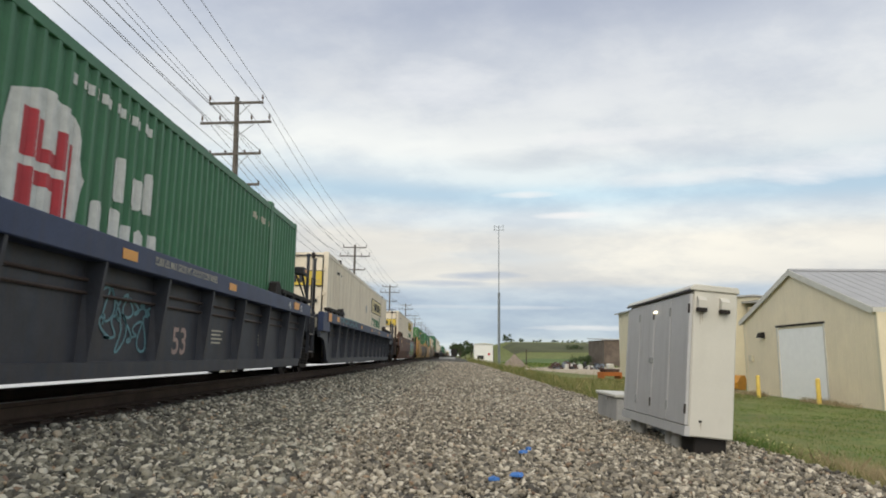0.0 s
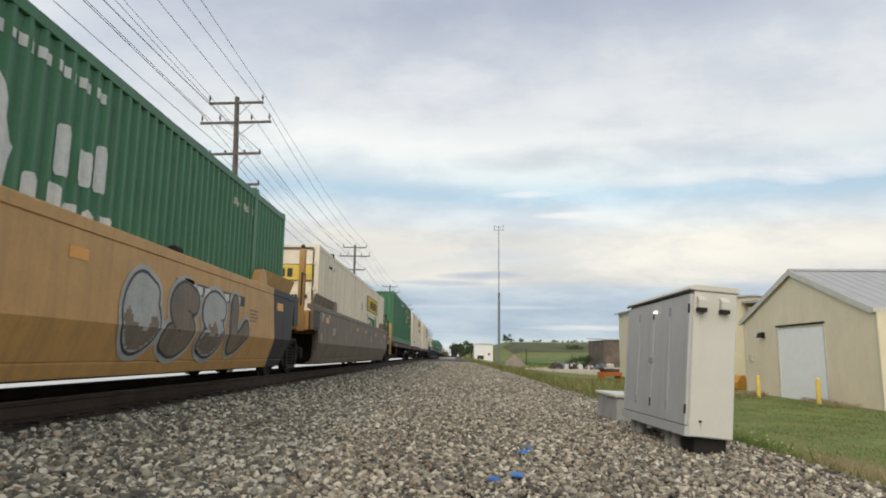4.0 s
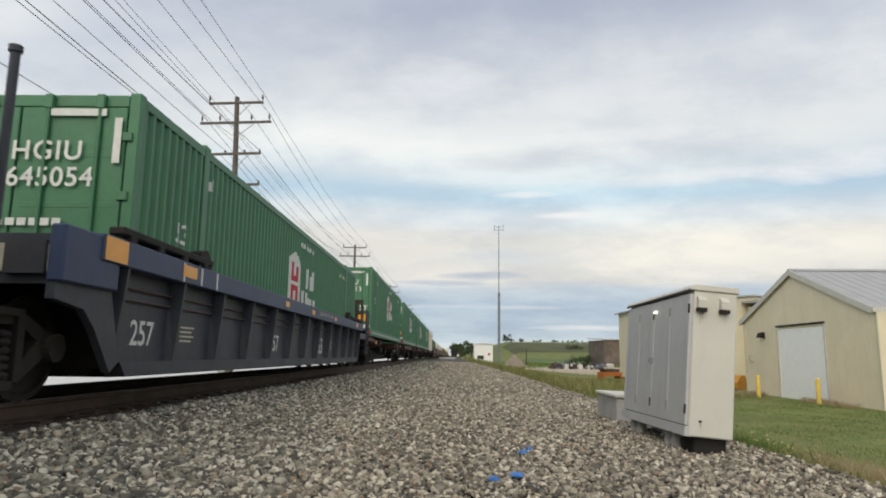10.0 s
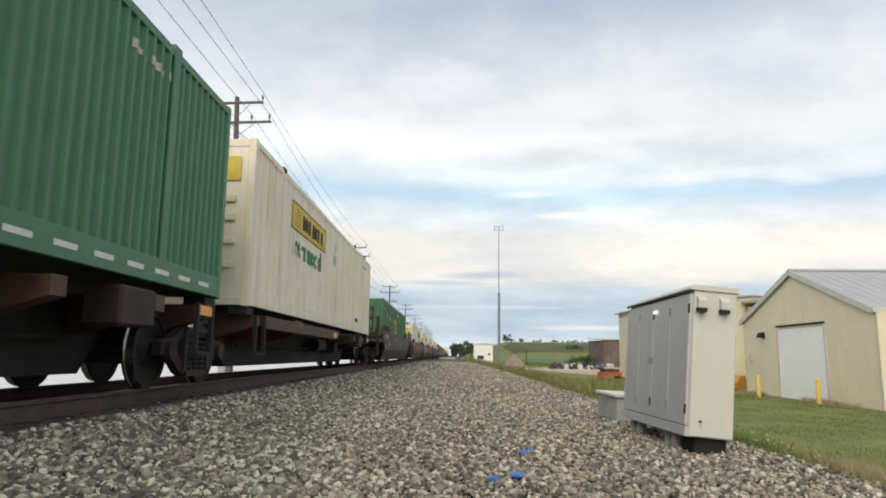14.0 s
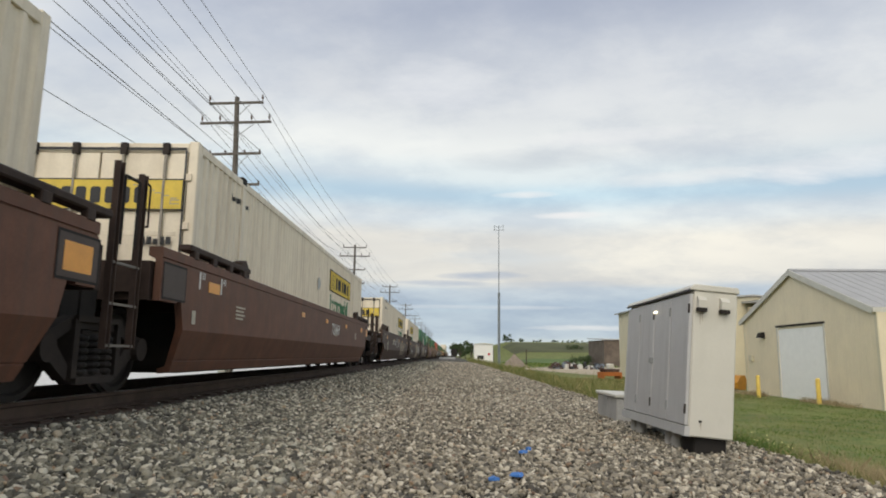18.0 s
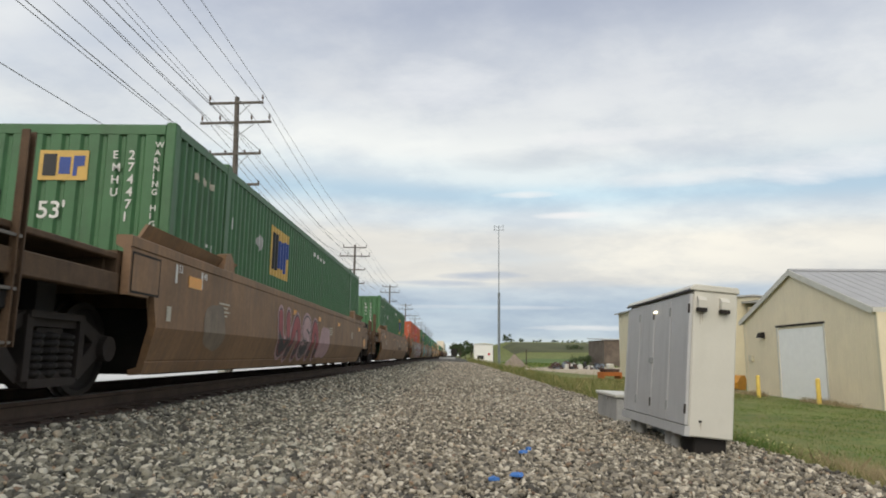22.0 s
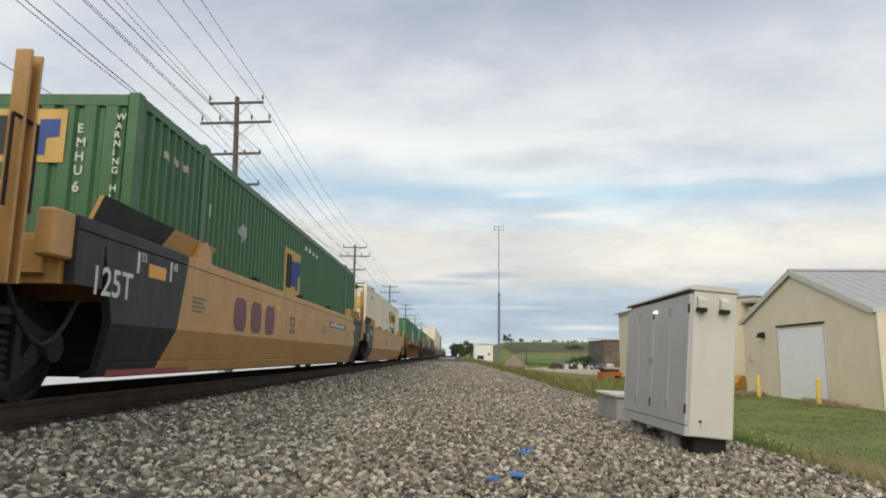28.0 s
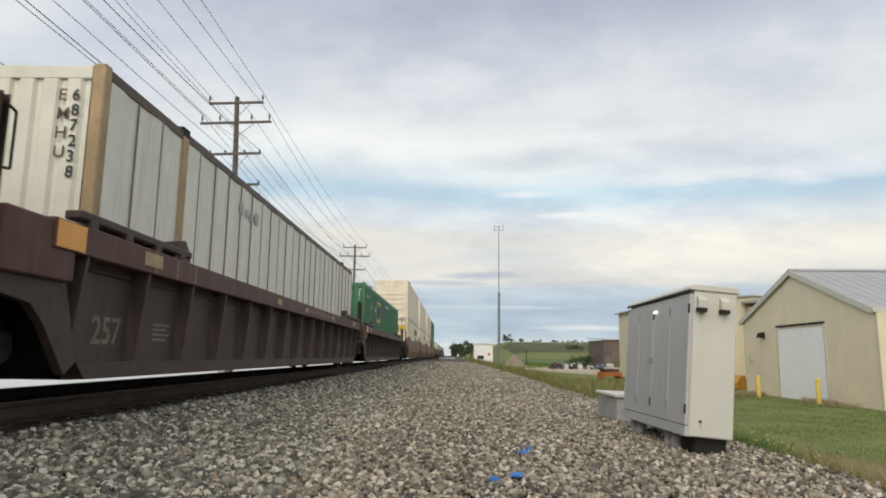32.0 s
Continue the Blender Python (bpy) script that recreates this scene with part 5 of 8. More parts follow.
SKELETONS = (((0.9, 0.85), (0.5, 1.0), (0.15, 0.8), (0.3, 0.55), (0.7, 0.45), (0.85, 0.2), (0.5, 0.0), (0.1, 0.15)), ((0.1, 1.0), (0.12, 0.3), (0.5, 0.0), (0.88, 0.3), (0.9, 1.0)),
             ((0.05, 0.0), (0.2, 0.7), (0.5, 1.0), (0.8, 0.7), (0.95, 0.0)), ((0.8, 0.8), (0.4, 1.0), (0.1, 0.5), (0.4, 0.0), (0.85, 0.2), (0.85, 0.5), (0.5, 0.5)),
             ((0.2, 1.0), (0.2, 0.0), (0.6, 0.1), (0.9, 0.4)), ((0.15, 0.0), (0.15, 1.0), (0.7, 0.95), (0.85, 0.7), (0.5, 0.5), (0.9, 0.0)))


def near_line(P, line):
    """Least distance of each point of P to a bent line."""
    best = np.full(len(P), 9.0)
    for a, b in zip(line[:-1], line[1:]):
        ab = b - a
        t = np.clip(((P - a) @ ab) / max(1e-9, ab @ ab), 0, 1)
        best = np.minimum(best, np.linalg.norm(P - a - t[:, None] * ab, axis=1))
    return best


def filled(dist, y0, y1, z0, z1, level, cell=0.05, keep=None):
    """Corners and faces of the region where dist is under level, its rim drawn onto the contour."""
    ys, zs = np.arange(y0, y1 + cell, cell), np.arange(z0, z1 + 1e-6, (z1 - z0) / max(1, round((z1 - z0) / cell)))
    Y, Z = np.meshgrid(ys, zs)
    P = np.stack([Y.ravel(), Z.ravel()], -1)
    ny, nz = len(ys), len(zs)
    C = np.stack([0.5 * (Y[:-1, :-1] + Y[1:, 1:]), 0.5 * (Z[:-1, :-1] + Z[1:, 1:])], -1).reshape(-1, 2)
    inside = dist(C) < level
    if keep is not None:
        inside &= keep(C)
    i = (np.arange(nz - 1)[:, None] * ny + np.arange(ny - 1)[None]).ravel()
    F = np.stack([i, i + 1, i + ny + 1, i + ny], -1)[inside]
    count = np.bincount(F.ravel(), minlength=len(P))
    rim = np.where((count > 0) & (count < 4))[0]
    if keep is None:
        for _ in range(2):
            d, e = dist(P[rim]), 0.01
            g = np.stack([dist(P[rim] + [e, 0]) - d, dist(P[rim] + [0, e]) - d], -1) / e
            step = np.clip((level - d)[:, None] * g, -cell, cell)
            P[rim] += step
            P[:, 1] = np.clip(P[:, 1], z0, z1)
    used = np.unique(F)
    new_i = np.zeros(len(P), int)
    new_i[used] = np.arange(len(used))
    return [tuple(p) for p in P[used]], [tuple(int(new_i[k]) for k in f) for f in F]


def throw_up(car, y0, w, z0, h, fills, line, halo, seed, n=4, thick=0.26, low=None, order=None, lift=0.002, shine=None):
    """Fat rounded sprayed letter forms: halo round all, dark rim and fill for each, lower part in a second colour."""
    r2 = random.Random(seed)
    z0, z1 = max(0.25, z0), min(1.585, z0 + h)
    st, half, paths = w / n, 0.5 * thick, []
    pad = half + 0.10
    for i in range(n):
        sk = SKELETONS[order[i] if order else r2.randrange(len(SKELETONS))]
        lean, a, b = r2.uniform(-0.12, 0.12), z0 + pad + 0.05 * r2.random(), z1 - pad - 0.05 * r2.random()
        pts = [(y0 + st * (i + 0.5) + st * 0.78 * (u - 0.5) * r2.uniform(0.92, 1.08) + lean * (v - 0.5), a + (b - a) * v) for u, v in sk]
        for _ in range(2):
            mid = [((1 - k) * p[0] + k * q[0], (1 - k) * p[1] + k * q[1]) for p, q in zip(pts, pts[1:]) for k in (0.25, 0.75)]
            pts = [pts[0]] + mid + [pts[-1]]
        paths.append(np.array(pts))
    if halo:
        every = lambda P: np.min([near_line(P, q) for q in paths], axis=0)
        spray("spray_halo", *filled(every, y0 - 0.4, y0 + w + 0.4, z0, z1, half + 0.09), halo, car, lift)
    for i, q in enumerate(paths):
        d = lambda P: near_line(P, q)
        lo, hi, up = q[:, 0].min() - thick, q[:, 0].max() + thick, lift + 0.0012 + 0.0028 * i
        spray("spray_outline", *filled(d, lo, hi, z0, z1, half + 0.035), line, car, up)
        spray("spray_fill", *filled(d, lo, hi, z0, z1, half), fills[i % len(fills)], car, up + 0.0008)
        if low:
            cut, ph = z0 + (z1 - z0) * r2.uniform(0.30, 0.5), r2.uniform(0, 6)
            v, f = filled(d, lo, hi, z0, z1, half - 0.02, 0.04, lambda C: C[:, 1] < cut + 0.08 * np.sin(9 * C[:, 0] + ph) + 0.05 * np.sin(23 * C[:, 0]))
            if f:
                spray("spray_patch", v, f, low, car, up + 0.0014)
        if shine:
            m = q[: max(3, len(q) // 3)] + np.array([-0.25 * half, 0.35 * half])
            spray("spray_shine", *filled(lambda P: near_line(P, m), lo, hi, z0, z1, 0.022, 0.03), shine, car, up + 0.0018)


def wild(car, y0, w, z0, h, dark, pale, seed, n=16, accent=None, lift=0.0, ground=None, zig=False):
    """Tangled bars, hooks and arrows, dark cores with pale edges."""
    r2 = random.Random(seed)
    if ground:
        g = blob(y0 + w * 0.5, z0 + h * 0.5, w * 1.05, h, r2, 18, 0.14)
        spray("spray_ground", [(a, min(1.59, max(0.24, b))) for a, b in g], [tuple(range(len(g)))], ground, car, lift)
    for i in range(n):
        cy = y0 + w * (i + 0.5) / n
        a0, a1 = cy + r2.uniform(-0.3, 0.3), cy + r2.uniform(-0.3, 0.3)
        hook, ph = r2.uniform(0.05, 0.35), r2.uniform(0, 3)
        lo, hi = z0 + h * r2.uniform(0.0, 0.3), z0 + h * r2.uniform(0.7, 1.0)
        path = [(a0 + (a1 - a0) * t + hook * math.sin(ph + 3.6 * t), hi + (lo - hi) * t) for t in np.linspace(0, 1, 12)]
        th = r2.uniform(0.10, 0.22)
        if zig:
            k = w / n * r2.uniform(0.8, 1.2)
            lo, hi = z0 + 0.05 * h * r2.random(), z0 + h * r2.uniform(0.92, 1.0)
            mid = lo + (hi - lo) * r2.uniform(0.30, 0.5)
            c5 = [(cy - 0.7 * k, lo), (cy - 0.45 * k, hi), (cy, mid), (cy + 0.4 * k, hi - 0.08), (cy + 0.55 * k, lo + 0.1)]
            path = [(a + (b - a) * t, p + (q - p) * t) for (a, p), (b, q) in zip(c5, c5[1:]) for t in (0.06, 0.35, 0.65, 0.94)]
            th = r2.uniform(0.13, 0.19)
        up = lift + 0.003 + 0.0016 * i
        spray("spray_outline", *stroke(path, th + (0.10 if zig else 0.05)), pale, car, up)
        spray("spray_bar", *stroke(path, th), accent if accent and i % 4 == 2 else dark, car, up + 0.0008)


def scribble(car, y0, w, z0, h, mat, seed, x=1.466, n=9, thick=0.03):
    """A hand-sprayed line of loops."""
    r2 = random.Random(seed)
    k1, k2, ph = r2.uniform(2.5, 4) * n / 8, r2.uniform(4, 6) * n / 8, r2.uniform(0, 6)
    m = 14 * n
    p = []
    for i in range(m + 1):
        t = i / m
        p.append((y0 + w * (t + 0.07 * math.sin(6.28 * k2 * t + ph)), z0 + h * (0.5 + 0.32 * math.sin(6.28 * k1 * t) + 0.18 * math.sin(6.28 * k2 * 0.7 * t + 1.3 * ph))))
    v, f = stroke(p, thick)
    if abs(x - 1.466) < 0.01:
        spray("spray_line", v, f, mat, car, 0.012)
    else:
        part("spray_line", raw("line", [(0, a, b) for a, b in v], f), mat, car, at=(x + 0.004, 0, 0))


def patch(car, y0, w, z0, h, mat, seed, lift=0.001, jag=0.2, lobes=12):
    p = blob(y0 + w / 2, z0 + h / 2, w, h, random.Random(seed), lobes, jag)
    spray("spray_patch", p, [tuple(range(len(p)))], mat, car, lift)


def plate(car, y0, w, z0, h, mat, lift=0.0015, label=""):
    spray("painted_panel", [(y0, z0), (y0 + w, z0), (y0 + w, z0 + h), (y0, z0 + h)], [(0, 1, 2, 3)], mat, car, lift, label)


def well_car(style, paint, near, far, load=None, opts=None):
    opts = opts or {}
    words = {navy: "navy blue", brown_car: "reddish brown", dark_brown: "dark brown", tan_car: "weathered tan", ochre_car: "ochre yellow", grey_tan: "faded grey-tan", yellow_car: "golden yellow", rust_car: "rusty brown", maroon_car: "dark maroon"}[paint]
    car = thing("well_car", words + (" intermodal well car with smooth folded sides" if style == "smooth" else " intermodal well car with ribbed sides"), "rail car", "freight train cars")
    chord = opts.get("chord", paint)
    for sg in (1, -1):
        if style == "smooth":
            cuts = [-0.75, LEN + 0.45] if "cap" not in opts else [-0.75, 1.2, LEN - 1.2, LEN + 0.45]
            rakes = [0.32, -0.32] if len(cuts) == 2 else [0.32, -0.28, 0.28, -0.32]
            for k in range(len(cuts) - 1):
                capped = len(cuts) == 4 and k != 1 and not (k == 2 and opts.get("plain_far"))
                part("painted_end" if capped else "side_panel", cached(("smooth", sg, len(cuts), k), lambda: skewed_side(sg, cuts[k], cuts[k + 1], rakes[k], rakes[k + 1])), opts["cap"] if capped else paint, car, "black painted end of the side" if capped else "")
            if "cap" in opts and sg > 0:
                part("sill_strip", cached("redstrip", lambda: raw("rs", *box_vf(1.27, 1.292, -0.2, 1.86, 0.215, 0.30))), pink_spray, car, "faded red sill strip")
            part("end_panel", cached(("upn", sg), lambda: raw("u", *prism_vf(UPPER if sg > 0 else mirrored(UPPER), -1.2, -0.745))), opts.get("ends", paint), car)
            part("end_panel", cached(("upf", sg), lambda: raw("u", *prism_vf(UPPER if sg > 0 else mirrored(UPPER), LEN + 0.445, LEN + 0.75))), paint if opts.get("plain_far") else opts.get("ends", paint), car)
        else:
            part("top_chord", cached(("chord", sg), lambda: boxed(*sorted((sg * 1.33, sg * 1.52)), -0.9, LEN + 0.7, 1.27, 1.52, 0.01)), chord, car)
            v = cached(("sheet", sg), lambda: raw("sheet", *prism_vf([(-0.62, 1.28), (LEN + 0.42, 1.28), (LEN + 0.15, 0.36), (-0.30, 0.36)], *sorted((sg * 1.29, sg * 1.32)), "x")))
            part("side_sheet", v, paint, car)
            part("bottom_chord", cached(("bchord", sg), lambda: raw("bc", *prism_vf([(-0.25, 0.36), (LEN + 0.25, 0.36), (LEN + 0.1, 0.21), (-0.1, 0.21)], *sorted((sg * 1.22, sg * 1.42)), "x"))), paint, car)
            rib = cached(("rib", sg), lambda: raw("rib", [(sg * x, y, z) for z, w, xo in ((1.28, 0.035, 1.50), (0.36, 0.085, 1.415)) for y, x in ((-w, 1.31), (-w * 0.55, xo), (w * 0.55, xo), (w, 1.31))], [(0, 1, 5, 4), (1, 2, 6, 5), (2, 3, 7, 6), (0, 3, 7, 4), (0, 1, 2, 3), (4, 5, 6, 7)]))
            if sg > 0:
                for z in ((1.10, 0.98) if paint is navy else (1.20,)):
                    part("side_pipe", cached("sidepipe", lambda: raw("spipe", *tube_vf((1.345, -0.35, 0), (1.345, LEN + 0.35, 0), 0.017, n=6))), plate_grey, car, "thin pipe along the side sheet", at=(0, 0, z))
            nr = 13 if paint is navy else 15
            for i in range(nr):
                part("rib", rib, paint, car, at=(0, -0.35 + i * (LEN + 0.7) / (nr - 1), 0))
            part("end_web", cached(("webn", sg), lambda: boxed(*sorted((sg * 1.36, sg * 1.50)), -1.47, -0.55, 1.02, 1.50, 0.015)), chord, car)
            part("end_gusset", cached(("gusn", sg), lambda: raw("gu", *prism_vf([(-1.45, 1.02), (-0.55, 1.02), (-0.30, 0.36), (-0.46, 0.26), (-0.80, 0.66), (-1.0, 0.82), (-1.45, 0.88)], *sorted((sg * 1.36, sg * 1.44)), "x"))), paint, car)
            if sg > 0:
                part("reflector", cached("bigrefl", lambda: boxed(0, 0.004, 0, 0.42, 0, 0.22, 0)), amber_mark, car, "large amber reflective patch", at=(1.523, -0.88, 1.285))
                part("end_plate", cached("endplate", lambda: boxed(-1.25, -0.45, -1.49, -1.475, 1.12, 1.36)), cream_mark, car, "pale worn end plate", at=(1.75, 0.2, 0))
            part("end_web", cached(("webf", sg), lambda: boxed(*sorted((sg * 1.36, sg * 1.42)), LEN + 0.4, LEN + 0.68, 1.0, 1.28)), paint, car)
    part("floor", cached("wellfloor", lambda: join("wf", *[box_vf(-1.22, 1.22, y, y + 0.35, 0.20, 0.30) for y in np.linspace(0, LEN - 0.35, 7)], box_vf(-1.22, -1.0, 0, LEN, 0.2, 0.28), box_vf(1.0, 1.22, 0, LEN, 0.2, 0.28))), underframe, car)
    for y, sg in ((0.15, -1), (LEN - 1.55, 1)):
        tall = style == "smooth" and not opts.get("low")
        gp = opts.get("guide", paint)
        ht = 1.78 if paint is tan_car else 1.87
        if tall and sg < 0:
            part("side_guide", cached(("sguide_n", ht), lambda: raw("sg", [(1.31, -0.78, 1.615), (1.31, 2.1, 1.615), (1.41, 2.25, ht), (1.41, -0.75, ht + 0.03), (1.27, -0.78, 1.615), (1.27, 2.1, 1.615), (1.37, 2.25, ht), (1.37, -0.75, ht + 0.03)], [(0, 1, 2, 3), (4, 5, 6, 7), (0, 1, 5, 4), (1, 2, 6, 5), (2, 3, 7, 6), (3, 0, 4, 7)])), gp, car)
        elif tall:
            part("side_guide", cached(("sguide_f", ht), lambda: raw("sg", [(1.31, LEN + 0.5, 1.615), (1.31, LEN - 1.75, 1.615), (1.42, LEN - 1.85, ht + 0.02), (1.42, LEN + 0.5, ht + 0.04), (1.27, LEN + 0.5, 1.615), (1.27, LEN - 1.75, 1.615), (1.38, LEN - 1.85, ht + 0.02), (1.38, LEN + 0.5, ht + 0.04)], [(0, 1, 2, 3), (4, 5, 6, 7), (0, 1, 5, 4), (1, 2, 6, 5), (2, 3, 7, 6), (3, 0, 4, 7)])), gp, car)
        else:
            zc = 1.62 if style == "smooth" else 1.52
            y0, y1 = (-0.45, 2.0) if sg < 0 else (LEN - 1.6, LEN + 0.95)
            if sg < 0 and opts.get("tower"):
                continue
            part("guide_rail", cached(("lowg", zc, sg), lambda: boxed(1.30, 1.47, y0, y1, zc + 0.07, zc + 0.15, 0.015)), opts.get("rail", underframe if paint is navy else end_brown if paint is brown_car else paint), car)
            for k in range(4):
                part("rail_bracket", cached(("lowb", zc), lambda: boxed(1.40, 1.475, -0.07, 0.07, zc - 0.02, zc + 0.09, 0.01)), opts.get("rail", underframe if paint is navy else end_brown if paint is brown_car else paint), car, at=(0, y0 + 0.2 + 0.66 * k, 0))
    for y in (1.55, LEN - 1.55):
        part("container_lock", cached("clock", lambda: raw("cl", *prism_vf([(-0.24, 0), (0.24, 0), (0.2, 0.14), (0.04, 0.27), (-0.16, 0.22)], 1.28, 1.44, "x"))), underframe if paint is navy else end_brown if paint in (brown_car, dark_brown) else paint, car, at=(0, y + (0.25 if y < 5 else -0.25), 1.62 if style == "smooth" else 1.52))
    if opts.get("tower"):
        tower_end(car, paint, paint)
    else:
        end_gear(car, -1, near == "coupled", opts.get("gear", end_brown if paint in (brown_car, dark_brown, tan_car, rust_car, maroon_car) else paint), opts.get("brake", False), opts.get("posts", ((2.72, 2.14 if style == "smooth" else 1.90),) if near == "coupled" else ()))
    end_gear(car, 1, far == "coupled", opts.get("gear", end_brown if paint in (brown_car, dark_brown, tan_car, rust_car, maroon_car) else paint), far == "coupled", opts.get("posts_far", ((2.78, 1.80 if paint is tan_car else 2.14),) if far == "coupled" else () if paint is yellow_car else ((1.30, 1.45 if paint is navy else 2.31),)))
    if far != "coupled" and paint is navy:
        for k, (dy, top) in enumerate(((0.98, 2.68), (1.72, 2.68))):
            part("end_post", cached(("npost", k), lambda: join("np", tube_vf((1.36, 0, 0.95), (1.36, 0, top), 0.036, n=10), tube_vf((1.36, 0, top), (1.36, 0, top + 0.05), 0.05, n=10))), navy, car, "slender dark pipe post", at=(0, LEN + dy, 0))
    if far != "coupled" and paint is yellow_car:
        part("end_post", cached("endpost", lambda: raw("ep", *prism_vf([(1.30, -0.08), (1.42, -0.08), (1.42, -0.05), (1.33, -0.05), (1.33, 0.05), (1.42, 0.05), (1.42, 0.08), (1.30, 0.08)], 0.95, 2.75, "z"))), paint, car, "tall channel-shaped end post", at=(0, LEN + 1.42, 0))
    if far != "coupled" and paint is navy:
        b = part("junction_box", cached("jbox", lambda: boxed(1.18, 1.42, -0.70, -0.34, 2.19, 2.34, 0.012)), paint, car, "small box on the end post", at=(0, LEN + 0.98, 0))
        part("reflector", cached("jref", lambda: boxed(1.422, 1.426, -0.56, -0.42, 2.225, 2.30)), amber_mark, b)
        part("box_bracket", cached("jbr", lambda: join("jb", box_vf(1.32, 1.36, -0.36, 0.02, 2.19, 2.25), tube_vf((1.34, -0.45, 2.19), (1.34, 0.0, 1.78), 0.025, n=6), tube_vf((1.20, -0.45, 2.19), (1.34, 0.0, 1.63), 0.02, n=6))), paint, b)
        for k, tx in enumerate(("48", "53")):
            on_side("lettering", letters(tx, 0.13), white_mark, car, LEN - 1.3 + 1.0 * k, 1.32, 1.524)
    add_truck(car, -1.92 if opts.get("tower") else -1.68)
    if far == "coupled":
        add_truck(car, LEN + 1.68)
    lo = 1.24 if style == "smooth" else 1.34
    if not opts.get("plain"):
        reflectors(car, opts.get("seed", 1), opts.get("patches"), lo)
    xs = 1.466 if style == "smooth" else 1.524
    mk = opts.get("mark", white_mark)
    if "num" in opts:
        on_side("lettering", letters(opts["num"], opts.get("num_h", 0.40)), mk, car, opts.get("num_y", 1.0), opts.get("num_z", 0.78), xs if style == "smooth" else 1.324)
    if "num2" in opts:
        on_side("lettering", letters(opts["num2"], 0.27 if "cap" in opts or style != "smooth" else 0.14), white_mark if "cap" in opts else mk, car, (-0.88 if "cap" in opts else -0.98) if style == "smooth" else 0.12, (0.96 if "cap" in opts else 1.28) if style == "smooth" else 0.52, xs if style == "smooth" else 1.324)
    if "mid" in opts:
        txt, y, z, h = opts["mid"]
        on_side("lettering", letters(txt, h), mk, car, y, z, xs if style == "smooth" else 1.324)
    if "blocks" in opts:
        y, z, w, h, m2 = opts["blocks"]
        blocks_row(on_side, w, h, (1, 0, 3), m2, car, y, z, xs)
    for k in range(0 if opts.get("plain") else 3):
        on_side("small_print", cached(("sp", k), lambda: join("bars", *[box_vf(0, 0.44 - 0.08 * (j % 2), -0.055 * j, -0.055 * j + 0.024, -0.003, 0) for j in range(4)])), (grey_tan if "cap" in opts else cream_mark if mk is white_mark else mk) if style == "smooth" else (opts["print"] if "print" in opts else cream_mark), car, (1.4, 9.8 if style == "smooth" else 11.35, 13.6)[k], 1.12 if style == "smooth" else 0.75, xs if style == "smooth" else 1.324)
    if style == "smooth":
        if "cap" not in opts and not opts.get("plain"):
            for y in (-1.17, LEN + 0.12):
                # larger dark panel behind leaves a dark border round the plate
                plate(car, y, 0.66, 1.04, 0.42, underframe, lift=0.0006, label="dark border round the cover plate")
                plate(car, y + 0.025, 0.61, 1.065, 0.37, plate_grey if paint not in (tan_car, ochre_car) else paint, lift=0.0016, label="bolted cover plate")
            plate(car, -0.28, 0.12, 0.80, 0.17, cream_mark, lift=0.003)
            if far == "coupled" and paint is tan_car:
                for sg in (1, -1):
                    part("end_panel", cached(("tanend", sg), lambda: boxed(*sorted((sg * 1.33, sg * 1.452)), LEN + 0.40, LEN + 1.62, 0.66, 1.44, 0.02)), paint, car)
                plate(car, LEN + 0.50, 0.44, 0.74, 0.27, amber_mark, lift=-0.010, label="large amber reflective patch")
                # darker panel behind, seen as a border round the plate
                plate(car, LEN + 1.02, 0.56, 0.74, 0.52, tan_gear, lift=-0.012, label="dark border round the cover plate")
                plate(car, LEN + 1.05, 0.50, 0.77, 0.46, paint, lift=-0.010, label="bolted cover plate")
            if opts.get("low"):
                plate(car, LEN + 0.22, 0.44, 1.12, 0.25, amber_mark, lift=0.004, label="large amber reflective patch")
        for k, ld in enumerate(() if opts.get("plain") else ("53", "48")):
            lw = white_mark if "cap" in opts else mk
            on_side("load_mark", cached("lmark", lambda: flat([(0, 0), (0.05, 0), (0.05, 0.22), (0, 0.22)])), lw, car, -0.10 + 0.79 * k, 1.25, xs)
            on_side("lettering", letters(ld, 0.09), lw, car, -0.02 + 0.79 * k, 1.38, xs)
    if "cap" in opts:
        part("end_bracket", cached("ebracket", lambda: bevelled(raw("eb", *box_vf(1.28, 1.44, -1.52, -1.21, 1.22, 1.62)), 0.02)), paint, car, "ochre steel bracket on the end")
        part("hose", cached("ehose", lambda: join("hs", *[tube_vf((1.30, -1.95 + 0.16 * i, 1.25 - 0.75 * math.sin(math.pi * (i + 0.2) / 8.5)), (1.30, -1.95 + 0.16 * (i + 1), 1.25 - 0.75 * math.sin(math.pi * (i + 1.2) / 8.5)), 0.022, n=6) for i in range(7)])), underframe, car, "sagging black air hose")
        for y in (4.2, 7.5, 10.8):
            part("chord_lug", cached("lug", lambda: bevelled(raw("lug", *box_vf(1.33, 1.45, -0.12, 0.12, 1.60, 1.70)), 0.03)), underframe, car, at=(0, y, 0))
        part("guide_paint", cached("gcover", lambda: raw("gc", [(1.316, -0.76, 1.625), (1.316, 0.70, 1.625), (1.416, 0.86, 1.885), (1.416, -0.74, 1.905), (1.312, -0.76, 1.625), (1.312, 0.70, 1.625), (1.412, 0.86, 1.885), (1.412, -0.74, 1.905)], [(0, 1, 2, 3), (4, 5, 6, 7), (0, 1, 5, 4), (1, 2, 6, 5), (2, 3, 7, 6), (3, 0, 4, 7)])), opts["cap"], car, "black painted end of the guide")
        plate(car, 10.7, 2.6, 1.16, 0.15, soot_spray, label="dark number strip")
